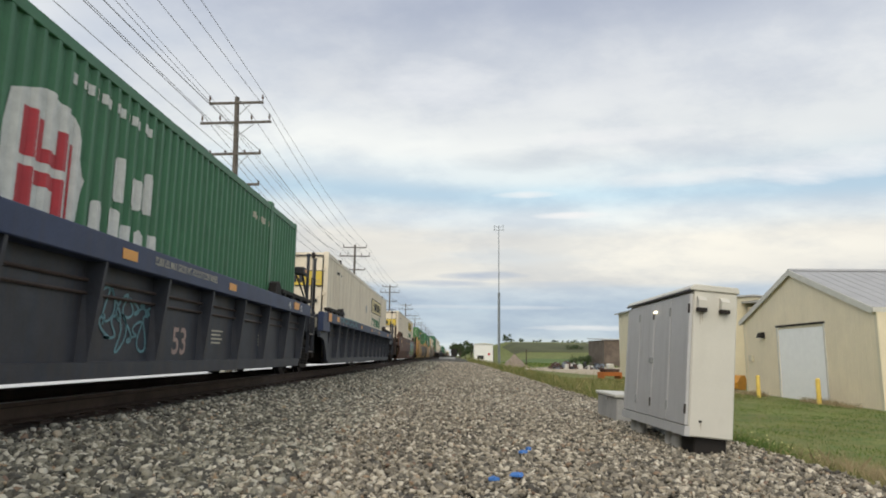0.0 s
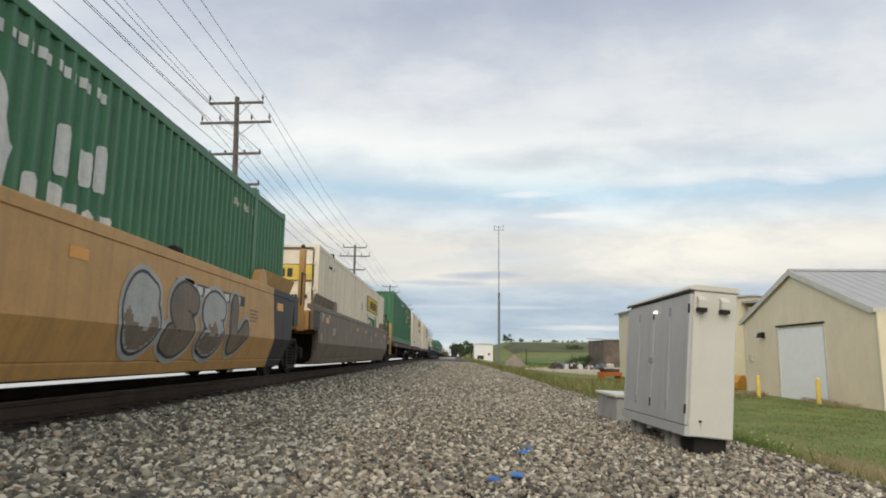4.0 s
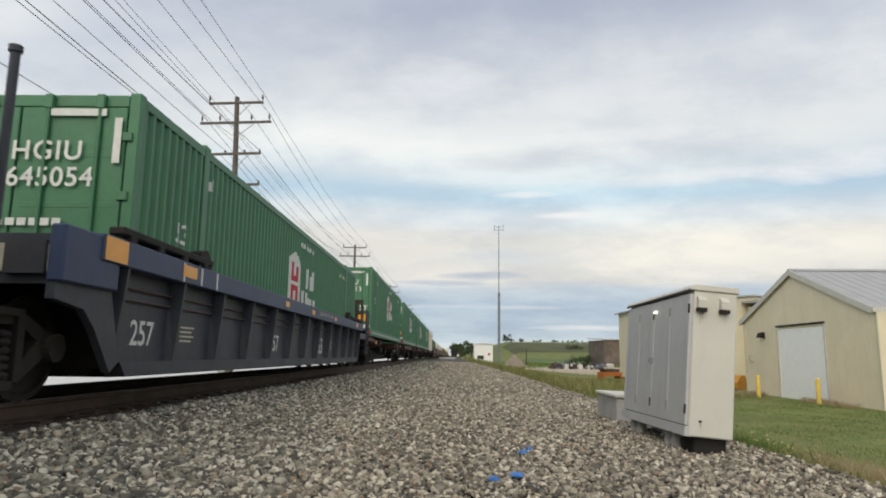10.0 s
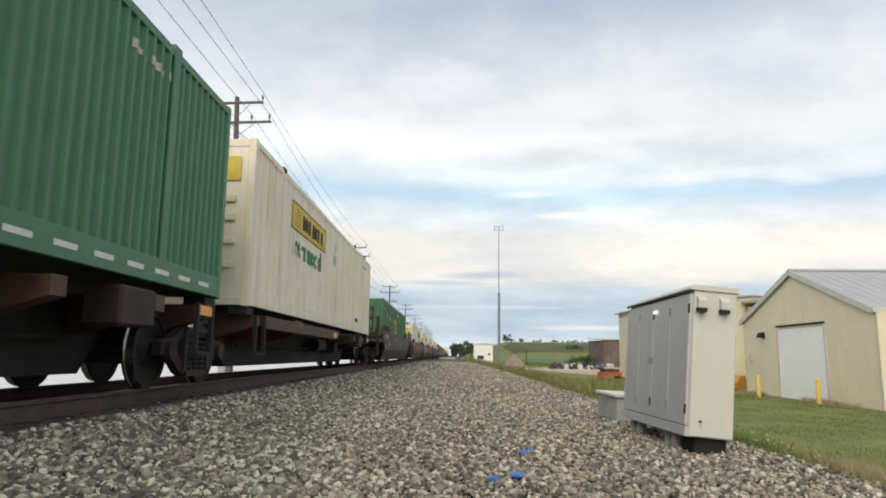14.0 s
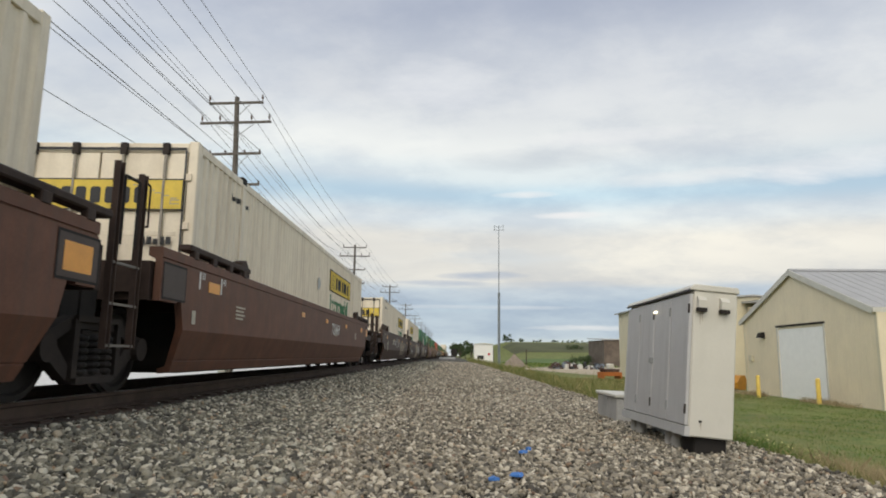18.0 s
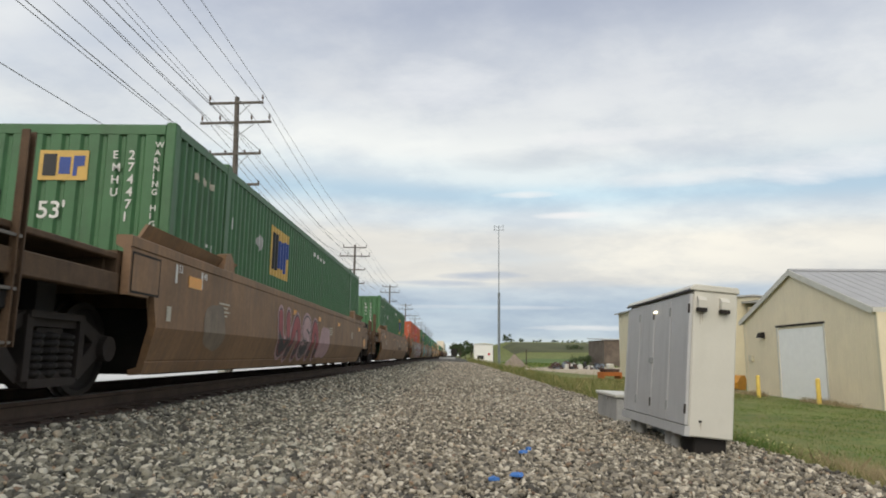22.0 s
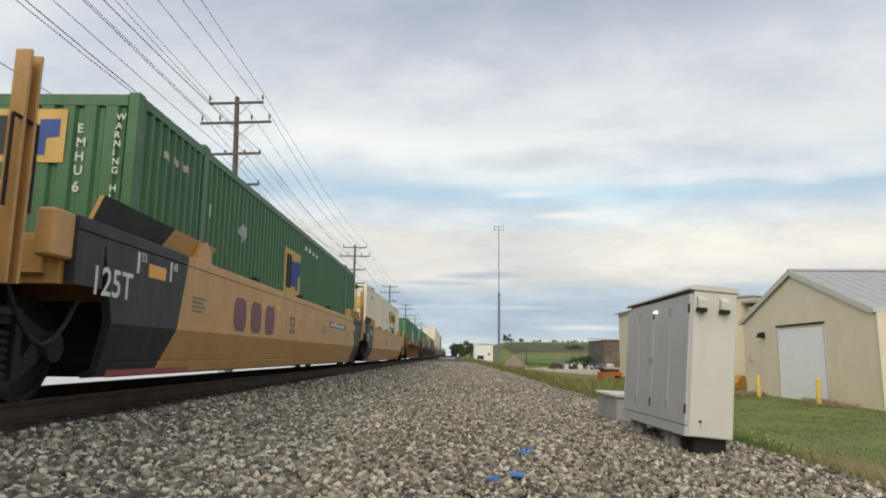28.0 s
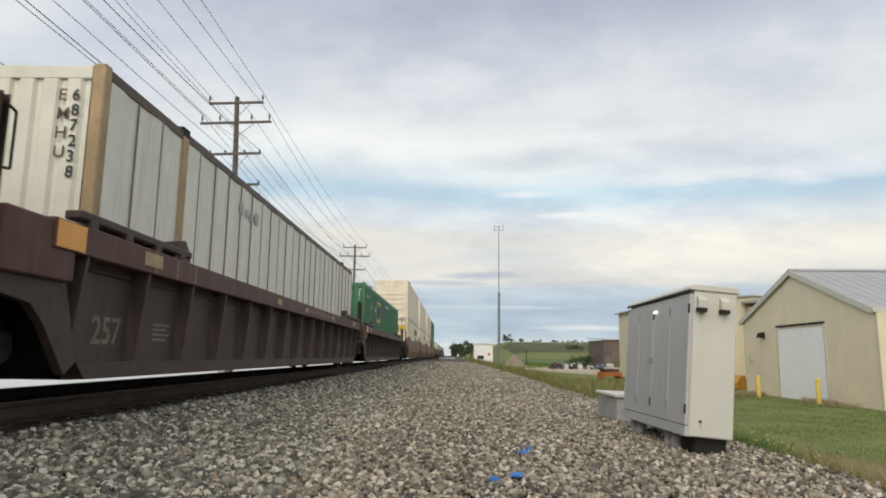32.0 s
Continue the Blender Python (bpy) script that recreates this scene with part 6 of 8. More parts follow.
        on_side("small_print", cached("capbars", lambda: bars(2.3, 0.10, 9, 0.3, 31)), white_mark, car, 10.85, 1.185, 1.470)
    if style != "smooth":
        if paint is navy:
            on_side("lettering", letters("52,000 LBS. MAX. GROSS WT. FOR 20 FT CONTAINERS", 0.10), cream_mark, car, 3.0 if opts.get("tower") else 9.0, 1.36, 1.524, "worn white load wording").scale = (0.66, 1, 1)
        else:
            on_side("small_print", cached("chordprint", lambda: bars(2.6, 0.08, 16, 0.3, 12)), mk, car, 8.6, 1.36, 1.524)
        if opts.get("tower"):
            on_side("emblem", cached("wing", lambda: join("wing", *[box_vf(0.06 * j, 0.42 - 0.03 * j, 0.05 * j, 0.05 * j + 0.03, -0.003, 0) for j in range(3)])), white_mark, car, 10.12, 1.32, 1.526, "white three-bar emblem")
            on_side("small_print", cached("ownerbars", lambda: bars(2.0, 0.12, 15, 0.25, 77)), white_mark, car, 10.68, 1.30, 1.526)
        for k in range(3):
            on_side("load_mark", cached("lmark", lambda: flat([(0, 0), (0.05, 0), (0.05, 0.22), (0, 0.22)])), mk, car, 0.9 + 0.55 * k, 1.28, 1.524)
    return car


def flat_car(style, near, far, gap_near, gap_far, opts=None):
    opts = opts or {}
    truck_at = opts.get("truck")
    paint = opts.get("paint", flat_brown)
    car = thing("flat_car", "rusty brown intermodal flat car with a slim centre spine" if style == "spine" else "rusty brown intermodal flat car with long side sills", "rail car", "freight train cars")
    a, b = -gap_near, LEN + gap_far
    # near-black sill colour carries both grime and the shade under the load
    part("center_sill", raw("cs", *prism_vf([(a, 1.0), (a + 0.6, 1.05), (b - 0.6, 1.05), (b, 1.0), (b, 0.8), (b - 2.0, 0.72), (b - 2.5, 0.20), (a + 2.5, 0.20), (a + 2.0, 0.72), (a, 0.8)], -0.34, 0.34, "x")), underframe, car)
    part("sill_cover", raw("cc", *box_vf(-0.42, 0.42, a + 0.1, b - 0.1, 1.05, 1.08)), paint, car)
    beam = cached(("sidebeam", near), lambda: raw("sb", *prism_vf([(0.9, 1.12), (8.6, 1.12), (8.9, 1.08), (8.6, 0.88), (1.1, 0.90), (0.9, 0.96)] if near != "coupled" else [(-0.5, 1.15), (1.0, 1.13), (1.2, 1.08), (2.05, 1.06), (2.05, 0.92), (1.1, 0.93), (1.0, 1.0), (-0.5, 1.02)], 1.20, 1.34, "x")))
    beam_l = cached(("sidebeam_l", near), lambda: raw("sb", *prism_vf([(0.9, 1.12), (8.6, 1.12), (8.9, 1.08), (8.6, 0.88), (1.1, 0.90), (0.9, 0.96)] if near != "coupled" else [(-0.5, 1.15), (1.0, 1.13), (1.2, 1.08), (2.05, 1.06), (2.05, 0.92), (1.1, 0.93), (1.0, 1.0), (-0.5, 1.02)], -1.34, -1.20, "x")))
    arm = cached("arm", lambda: raw("arm", *prism_vf([(-1.32, 1.10), (1.32, 1.10), (1.32, 0.92), (0.34, 0.62), (-0.34, 0.62), (-1.32, 0.92)], -0.12, 0.12, "y")))
    if style == "spine":
        part("side_beam", beam, paint, car)
        part("side_beam", beam_l, paint, car)
        for sg in (1, -1):
            part("end_support", cached(("esup", sg), lambda: boxed(*sorted((sg * 0.9, sg * 1.32)), LEN - 2.9, LEN - 2.1, 0.72, 1.14, 0.03)), end_brown, car)
        ys = (0.5, 2.0, 4.0, LEN - 4.0, LEN - 2.0, LEN - 0.5)
    else:
        for sg in (1, -1):
            part("side_sill", raw("ss", *prism_vf([(-0.7, 1.18), (LEN + 0.7, 1.18), (LEN + 0.7, 1.0), (LEN + 0.2, 0.94), (-0.2, 0.94), (-0.7, 1.0)], *sorted((sg * 1.26, sg * 1.40)), "x")), paint, car)
        ys = np.linspace(0.3, LEN - 0.3, 8)
    for y in ys:
        part("cross_arm", arm, paint if style == "spine" else underframe, car, at=(0, float(y), 0))
    for y in (0.25, LEN - 0.25):
        for x in (-1.1, 1.1):
            part("pedestal", cached("ped", lambda: boxed(-0.16, 0.16, -0.2, 0.2, 1.08, 1.225, 0.02)), underframe, car, at=(x, y, 0))
    part("air_tank", cached("tank", lambda: raw("t", *tube_vf((0.62, 0, 0.72), (0.62, 1.1, 0.72), 0.19, n=16))), underframe, car, at=(0, 8.6, 0))
    part("brake_rigging", cached("rig", lambda: join("r", tube_vf((0.5, 2, 0.6), (0.5, 14, 0.6), 0.025, n=6), tube_vf((-0.5, 2, 0.6), (-0.5, 14, 0.6), 0.025, n=6), box_vf(0.36, 0.8, 11.2, 11.8, 0.5, 0.85))), underframe, car)
    add_truck(car, -gap_near if truck_at is None else truck_at)
    if far == "coupled":
        add_truck(car, opts.get("truck_far", LEN + gap_far))
    for sg, cp, g in ((-1, near == "coupled", gap_near), (1, far == "coupled", gap_far)):
        o = -g if sg < 0 else LEN + g
        rz = 0 if sg < 0 else 180
        if cp:
            part("end_platform", cached("fplat", lambda: join("fp", box_vf(-1.35, 1.35, -1.3, 0.9, 1.02, 1.10), box_vf(-1.35, 1.35, -1.32, -1.22, 0.85, 1.12), box_vf(-0.3, 0.3, -1.3, 0, 0.72, 1.02))), paint, car, at=(0, o, 0), turn=(0, 0, rz))
            part("coupler", cached("fcoup", lambda: join("k", box_vf(-0.07, 0.07, -2.0, -1.2, 0.80, 0.92), prism_vf([(-0.16, -2.0), (0.14, -2.0), (0.2, -2.2), (0.06, -2.3), (-0.12, -2.28)], 0.74, 0.98, "z"))), truck_steel, car, at=(0, o, 0), turn=(0, 0, rz))
            if style == "flat" and sg > 0:
                part("end_sill", boxed(1.33, 1.415, LEN - 0.6, o + 0.95, 0.92, 1.19, 0.015), paint, car, "rust-brown end sill")
                part("ladder", cached("fladder", lambda: join("fl", box_vf(1.33, 1.37, -0.28, -0.24, 0.50, 1.0), box_vf(1.33, 1.37, 0.24, 0.28, 0.50, 1.0), box_vf(1.33, 1.38, -0.28, 0.28, 0.50, 0.53), box_vf(1.33, 1.38, -0.28, 0.28, 0.76, 0.79))), underframe, car, at=(0, LEN + 0.69, 0))
                continue
            part("ladder", cached(("ladder", 1.6), lambda: join("l", *([box_vf(1.36, 1.40, y - 0.03, y + 0.03, 0.46, 1.6) for y in (-0.25, 0.25)] + [box_vf(1.37, 1.39, -0.25, 0.25, z, z + 0.025) for z in (0.50, 0.85, 1.2)]))), underframe, car, at=(-0.05, o + sg * 1.0, 0))
            part("brake_stand", cached("fstand", lambda: join("bs", *[q for x in (-0.75, 0.75) for q in (tube_vf((x, 0, 1.1), (x, 0, 2.5), 0.045, n=6), tube_vf((x + 0.18, 0, 1.1), (x + 0.18, 0, 2.5), 0.03, n=6), box_vf(x, x + 0.18, -0.02, 0.02, 2.0, 2.15), box_vf(x, x + 0.18, -0.02, 0.02, 1.55, 1.65))], box_vf(-0.8, 0.98, -0.06, 0.06, 2.42, 2.58))), end_brown, car, at=(0.2, o + sg * 1.1, 0))
        else:
            part("ladder", cached("fstep", lambda: join("fs", box_vf(1.3, 1.36, -0.3, -0.24, 0.45, 1.1), box_vf(1.3, 1.36, 0.24, 0.3, 0.45, 1.1), box_vf(1.28, 1.38, -0.3, 0.3, 0.43, 0.47))), underframe, car, at=(0, o - sg * 1.3, 0))
    part("reflector", cached("frefl", lambda: boxed(0, 0.004, 0, 0.5, 0, 0.13)), amber_mark, car, at=(1.342 if style == "spine" else 1.402, LEN - 0.9, 0.95 if style == "spine" else 1.0))
    part("reflector", cached("frefl", lambda: None), amber_mark, car, at=(1.342 if style == "spine" else 1.402, (1.5 if near == "coupled" else 7.9) if style == "spine" else 0.9, 0.93 if style == "spine" else 1.0))
    if style == "spine":
        on_side("lettering", cached("fbars", lambda: bars(1.2, 0.09, 8, 0.3, 41)), rust_trim, car, -0.3 if near == "coupled" else 3.2, 1.03, 1.342)
    else:
        on_side("lettering", letters("2-28", 0.13), grey_tan, car, 12.3, 0.995, 1.402, "worn cream repair date")
        on_side("lettering", cached("fbars", lambda: bars(0.78, 0.13, 5, 0.3, 41)), grey_tan, car, 12.85, 0.995, 1.402)
        for y in (1.9, 14.1):
            for sg in (1, -1):
                part("sill_bracket", cached(("sbr", sg), lambda: raw("sb", *prism_vf([(0, 0.945), (0.66, 0.945), (0.52, 0.74), (0.30, 0.46), (0.0, 0.44)], *sorted((sg * 1.25, sg * 1.33)), "x"))), end_brown, car, at=(0, y, 0))
    return car


CARRIED = []


def load(s, car, boxes):
    CARRIED.append((car, s, 0.0))
    for b, z in boxes:
        CARRIED.append((b, s, z))


Z_WELL, Z_FLAT = 0.33, 1.225
W = Z_WELL
# navy ribbed pair
c = well_car("ribbed", navy, "artic", "artic", opts=dict(chord=navy_blue, num="53", num_y=10.05, num_z=0.43, num_h=0.33, mark=rose_mark, seed=3, gear=navy))
scribble(c, 8.35, 1.05, 0.74, 0.34, sky_spray, 5, 1.324, 12, 0.028)
scribble(c, 8.35, 1.0, 0.45, 0.40, sky_spray, 8, 1.324, 12, 0.028)
load(-2.06, c, [(container("hub", "nose", W, "645102"), W)])
c = well_car("ribbed", navy, "artic", "coupled", opts=dict(chord=navy_blue, num="53", num_y=10.05, num_z=0.43, num_h=0.33, mark=rose_mark, seed=4, gear=navy))
scribble(c, 1.0, 3.4, 1.32, 0.2, sky_spray, 6, 1.526, 18, 0.03)
load(17.9, c, [(container("jb", "door", W, faded=True, lift=0.02, at=(0.2, 0.0)), W)])
# brown smooth single
c = well_car("smooth", brown_car, "coupled", "coupled", opts=dict(seed=5))
patch(c, 8.8, 1.0, 0.24, 0.42, pink_spray, 3)
patch(c, 13.7, 0.9, 0.24, 0.36, pink_spray, 4)
patch(c, 8.2, 1.7, 0.26, 0.55, grey_tan, 6, lift=0.0004)
throw_up(c, 9.75, 4.4, 0.25, 1.33, [sky_spray, sky_spray, green_spray, sky_spray], white_mark, silver_spray, 2, n=4, thick=0.36, low=green_spray, order=(1, 0, 3, 5), shine=white_mark)
for k, (ya, yb, wd) in enumerate(((5.3, 5.6, 0.14), (7.05, 6.9, 0.12), (7.8, 7.6, 0.10), (8.55, 8.35, 0.05))):
    spray("spray_stroke", *stroke([(ya + (yb - ya) * t + 0.2 * math.sin(3.1 * t), 1.45 - 1.05 * t) for t in np.linspace(0, 1, 12)], wd), soot_spray, c, 0.002)
spray("spray_stroke", *stroke([(5.2 + 3.9 * t, 1.46 - 0.10 * math.sin(6 * t)) for t in np.linspace(0, 1, 20)], 0.05), soot_spray, c, 0.0035)
patch(c, 7.5, 0.75, 0.40, 0.30, soot_spray, 8, jag=0.35)
patch(c, 8.35, 0.45, 0.40, 0.40, soot_spray, 9, jag=0.35)
scribble(c, 8.9, 0.7, 1.15, 0.35, soot_spray, 7, n=8, thick=0.05)
load(42.0, c, [(container("jb", "door", W, lift=0.17), W)])
# ochre with sprayed sides
c = well_car("smooth", ochre_car, "coupled", "artic", opts=dict(seed=6))
plate(c, 4.05, 1.8, 0.98, 0.42, soot_spray, label="dark number panel")
on_side("lettering", letters("102", 0.30), white_mark, c, 4.75, 1.04, 1.470)
patch(c, 6.35, 0.9, 0.70, 0.85, plum_spray, 11)
patch(c, 6.8, 0.5, 1.15, 0.4, rose_spray, 12)
scribble(c, 5.0, 1.6, 0.35, 0.8, cream_mark, 15, n=14, thick=0.016)
scribble(c, 5.7, 0.9, 1.05, 0.4, cream_mark, 16, n=10, thick=0.016)
wild(c, 7.1, 3.5, 0.28, 1.27, soot_spray, silver_spray, 19, n=14, accent=rose_spray, ground=soot_spray)
for k, (rad, th, mt) in enumerate(((0.56, 0.22, soot_spray), (0.44, 0.04, rose_spray), (0.34, 0.16, soot_spray), (0.25, 0.03, rose_spray), (0.14, 0.20, plum_spray))):
    for yc, zs in ((7.25, 1.0), (8.9, 0.7), (9.9, 0.6)):
        spray("spray_arch", *stroke([(yc - 0.95 * rad * math.cos(a), 0.26 + rad * zs * math.sin(a)) for a in np.linspace(0.05, 3.09, 14)], th * zs), mt, c, 0.030 + 0.002 * k)
wild(c, 10.5, 5.6, 0.26, 1.26, beige_spray, soot_spray, 21, n=20, ground=beige_spray, zig=True)
load(66.2, c, [(container("emp", "nose", W, "284720", tone=green_bright), W)])
# yellow with black ends
Y_OPTS = dict(ends=black_car, cap=black_car, mark=white_mark, guide=yellow_car)


c = well_car("smooth", yellow_car, "artic", "artic", opts=dict(seed=7, num2="125T", blocks=(4.6, 0.72, 1.7, 0.6, purple_mark), **Y_OPTS))
throw_up(c, 9.4, 4.2, 0.28, 1.15, [silver_spray, grey_tan], soot_spray, silver_spray, 12, n=4, thick=0.28, low=grey_tan)
load(86.1, c, [(container("hub", "nose", W, "6453"), W)])
c = well_car("smooth", grey_tan, "artic", "coupled", opts=dict(seed=8, gear=yellow_car))
load(105.8, c, [(container("jb", "door", W), W)])
# long flats
for s, kind, ne, fe, gn, gf, fl in ((127.5, "emp_dark", "coupled", "artic", 1.5, 1.6, True), (146.5, "jb", "artic", "artic", 1.45, 2.4, False), (167.5, "jb", "artic", "coupled", 2.4, 0.15, False)):
    c = flat_car("flat", ne, fe, gn, gf, dict(truck_far=LEN - 0.74))
    load(s, c, [(container(kind, "door", Z_FLAT, "735084", flip=fl, at=(0.2, 0.0) if kind == "jb" else None, lift=0.2 if kind == "jb" else 0.0), Z_FLAT)])
# navy ribbed trio
for s, kind, no, ne, fe in ((189.1, "jb", "257", "coupled", "artic"), (208.85, "hub", "645081", "artic", "artic"), (228.85, "hub", "645054", "artic", "coupled")):
    c = well_car("ribbed", navy, ne, fe, opts=dict(chord=navy_blue, num="53", num_y=10.0, num_z=0.46, mid=("257" if kind == "hub" else "74357", 5.5 if kind == "hub" else 6.6, 0.5, 0.3), num2="257" if kind == "hub" else "125T", seed=int(s), tower=ne == "coupled"))
    load(s, c, [(container(kind, "door", W, no), W)])
# spine flats
for s, kind, end, no, ne, fe, gn, gf in ((249.82, "hub", "door", "515113", "coupled", "artic", 0.6, 1.4), (268.65, "hub", "door", "511592", "artic", "artic", 1.4, 0.74),
                                         (286.3, "hub", "door", "683", "artic", "artic", 0.74, 0.55), (303.5, "hub", "door", "514", "artic", "artic", 0.55, 0.66), (321.0, "jb", "nose", "", "artic", "coupled", 0.66, 1.5)):
    c = flat_car("spine", ne, fe, gn, gf, dict(truck=0.9 if ne == "coupled" else -1.5))
    load(s, c, [(container(kind, end, Z_FLAT, no, flip=kind == "jb"), Z_FLAT)])
# brown smooth wells
c = well_car("smooth", dark_brown, "coupled", "coupled", opts=dict(seed=11))
load(342.7, c, [(container("emp", "door", W, "261887", at=(6.4, 1.2)), W)])
c = well_car("smooth", brown_car, "coupled", "artic", opts=dict(seed=12, low=True, mid=("723469", 5.6, 0.98, 0.32)))
load(366.8, c, [(container("jb", "door", W, tone=grey_white), W)])
c = well_car("smooth", brown_car, "artic", "artic", opts=dict(seed=13, low=True, num2="125T"))
throw_up(c, 1.95, 4.6, 0.24, 1.34, [teal_spray, teal_spray, teal_spray, teal_spray, blue_spray], soot_spray, beige_spray, 36, n=5, thick=0.32, low=blue_spray, order=(2, 5, 3, 0, 5), shine=sky_spray)
plate(c, 6.75, 2.6, 0.74, 0.56, soot_spray, label="dark emblem panel")
blocks_row(on_side, 2.3, 0.38, (1, 0, 3), silver_spray, c, 6.95, 0.83, 1.470)
patch(c, 9.8, 0.8, 0.75, 0.4, tan_car, 5)
load(386.6, c, [(container("jb", "door", W), W)])
c = well_car("smooth", brown_car, "artic", "coupled", opts=dict(seed=14, low=True, mid=("723469", 9.4, 0.98, 0.3)))
load(406.05, c, [(container("jb", "door", W), W)])
c = well_car("smooth", dark_brown, "coupled", "artic", opts=dict(seed=15, num="53", num_y=1.1, num_z=0.66, mark=cream_mark, mid=("253829", 4.2, 1.0, 0.26)))
throw_up(c, 9.5, 3.2, 0.30, 1.15, [beige_spray], soot_spray, None, 15, n=4, thick=0.24)
scribble(c, 5.0, 3.8, 0.9, 0.5, white_mark, 16, n=16)
load(429.8, c, [(container("jb", "door", W), W)])
c = well_car("smooth", dark_brown, "artic", "artic", opts=dict(seed=16, num="53", num_y=-0.08, num_z=0.53, num2="125T", mark=cream_mark, brake=False))
scribble(c, 1.5, 2.4, 0.48, 0.50, white_mark, 17, n=10, thick=0.045)
scribble(c, 0.7, 6.2, 1.08, 0.40, grey_tan, 18, n=24, thick=0.035)
plate(c, 8.4, 2.9, 0.25, 1.18, beige_spray, lift=0.0008, label="pale rectangle of newer paint")
throw_up(c, 11.2, 3.6, 0.4, 1.0, [silver_spray, beige_spray], grey_tan, None, 18, n=5, thick=0.20)
load(449.2, c, [(container("jb", "nose", W, flip=True), W)])
c = well_car("smooth", dark_brown, "artic", "coupled", opts=dict(seed=17, num="53", num_y=-0.27, num_z=0.52, num2="125T", mark=cream_mark))
scribble(c, 0.35, 0.9, 1.0, 0.42, white_mark, 19, n=8, thick=0.025)
scribble(c, 1.35, 0.9, 0.35, 0.65, cream_mark, 22, n=9, thick=0.02)
throw_up(c, 2.75, 3.3, 0.26, 1.30, [beige_spray], dark_brown, grey_tan, 20, n=4, thick=0.34, order=(0, 2, 3, 0))
patch(c, 6.1, 1.0, 0.3, 0.6, dark_brown, 23)
blocks_row(on_side, 1.45, 0.26, (1, 0, 3, 1), white_mark, c, 9.35, 0.80, 1.474)
on_side("lettering", letters("253620", 0.21), white_mark, c, 10.95, 0.86, 1.474, "white painted car number")
throw_up(c, 8.9, 2.9, 0.25, 0.50, [beige_spray], grey_tan, None, 21, n=5, thick=0.13)
for k in range(4):
    yc = 9.2 + 0.72 * k
    spray("spray_line", *stroke([(yc + 0.30 * math.sin(a) * (1 + 0.15 * k), 0.62 + 0.86 * (0.5 + 0.5 * math.cos(a)) * (0.92 + 0.05 * (k % 2))) for a in np.linspace(-2.9, 2.7, 22)], 0.035), cream_mark, c, 0.004 + 0.002 * k)
plate(c, 12.6, 0.45, 0.80, 0.42, grey_tan, label="faded rectangle of old paint")
load(468.9, c, [(container("hub", "nose", W, "6477"), W)])
c = well_car("smooth", tan_car, "coupled", "coupled", opts=dict(seed=18, gear=tan_gear))
throw_up(c, 4.6, 3.8, 0.25, 1.15, [pink_spray, pink_spray, rose_spray], soot_spray, rose_spray, 22, n=4, thick=0.26, low=soot_spray)
patch(c, 0.9, 0.8, 0.42, 0.75, grey_tan, 61, jag=0.3)
patch(c, 8.4, 1.6, 0.28, 0.9, rose_spray, 62, jag=0.3)
load(492.4, c, [(container("emp", "nose", W, "274471"), W)])
c = well_car("smooth", tan_car, "coupled", "coupled", opts=dict(seed=19, gear=tan_gear))
for rad in (0.55, 0.38):
    spray("spray_arch", *stroke([(6.35 + rad * math.cos(a), 0.95 + 0.95 * rad * math.sin(a)) for a in np.linspace(0.3, 5.9, 30)], 0.06), tan_gear, c, 0.003)
plate(c, 8.9, 2.3, 0.74, 0.16, tan_gear, label="dark smear of old paint")
patch(c, 8.0, 0.5, 0.95, 0.42, grey_tan, 63, jag=0.3)
load(516.0, c, [(container("emp", "nose", W, "245334", at=(11.1, 1.45)), W)])
c = well_car("smooth", tan_car, "coupled", "artic", opts=dict(seed=20, gear=tan_gear))
on_side("lettering", letters("53", 0.50), soot_spray, c, 0.12, 0.56, 1.470, "large black painted size number")
scribble(c, 1.0, 0.9, 0.62, 0.80, soot_spray, 71, n=16, thick=0.09)
plate(c, 5.30, 0.62, 0.92, 0.24, grey_tan, lift=0.001, label="faded number panel")
on_side("lettering", letters("727569", 0.15), soot_spray, c, 5.34, 0.97, 1.470)
scribble(c, 2.35, 2.9, 0.42, 1.05, white_mark, 23, n=9, thick=0.045)
scribble(c, 2.9, 1.8, 0.70, 0.70, cream_mark, 73, n=9, thick=0.032)
scribble(c, 4.2, 0.7, 0.4, 0.45, cream_mark, 28, n=8, thick=0.025)
patch(c, 5.3, 0.5, 1.28, 0.22, navy_blue, 31)
plate(c, 6.2, 8.2, 0.25, 0.85, crimson_spray, lift=0.0008)
patch(c, 6.0, 8.7, 0.5, 1.1, crimson_spray, 33, lift=0.0012, jag=0.2, lobes=22)
for k in range(6):
    yc, dz = 6.75 + 1.42 * k, 0.05 * (k % 2)
    peak = [(yc - 0.82 + 0.82 * t, 0.26 + (0.52 + dz) * t) for t in (0, 0.35, 0.7, 1)] + [(yc + 0.72 * t, 0.78 + dz - 0.52 * t) for t in (0.15, 0.45, 0.75, 1)]
    spray("spray_outline", *stroke(peak, 0.34), soot_spray, c, 0.0022 + 0.0002 * k)
    spray("spray_bar", *stroke(peak, 0.22), silver_spray, c, 0.0036 + 0.0002 * k)
    spray("spray_line", *stroke([(a, z - 0.19) for a, z in peak if z > 0.44], 0.028), white_mark, c, 0.0052)
wild(c, 6.2, 8.2, 0.74, 0.82, silver_spray, soot_spray, 24, n=5, accent=grey_white, zig=True, lift=0.004)
load(539.5, c, [(container("emp_red", "nose", W, "281", at=(7.4, 1.15)), W)])
c = well_car("smooth", tan_car, "artic", "artic", opts=dict(seed=21, num="53", num_y=0.35, num_z=0.5, mark=black_mark, gear=tan_gear))
patch(c, 2.5, 3.6, 0.24, 1.34, teal_spray, 25, jag=0.12)
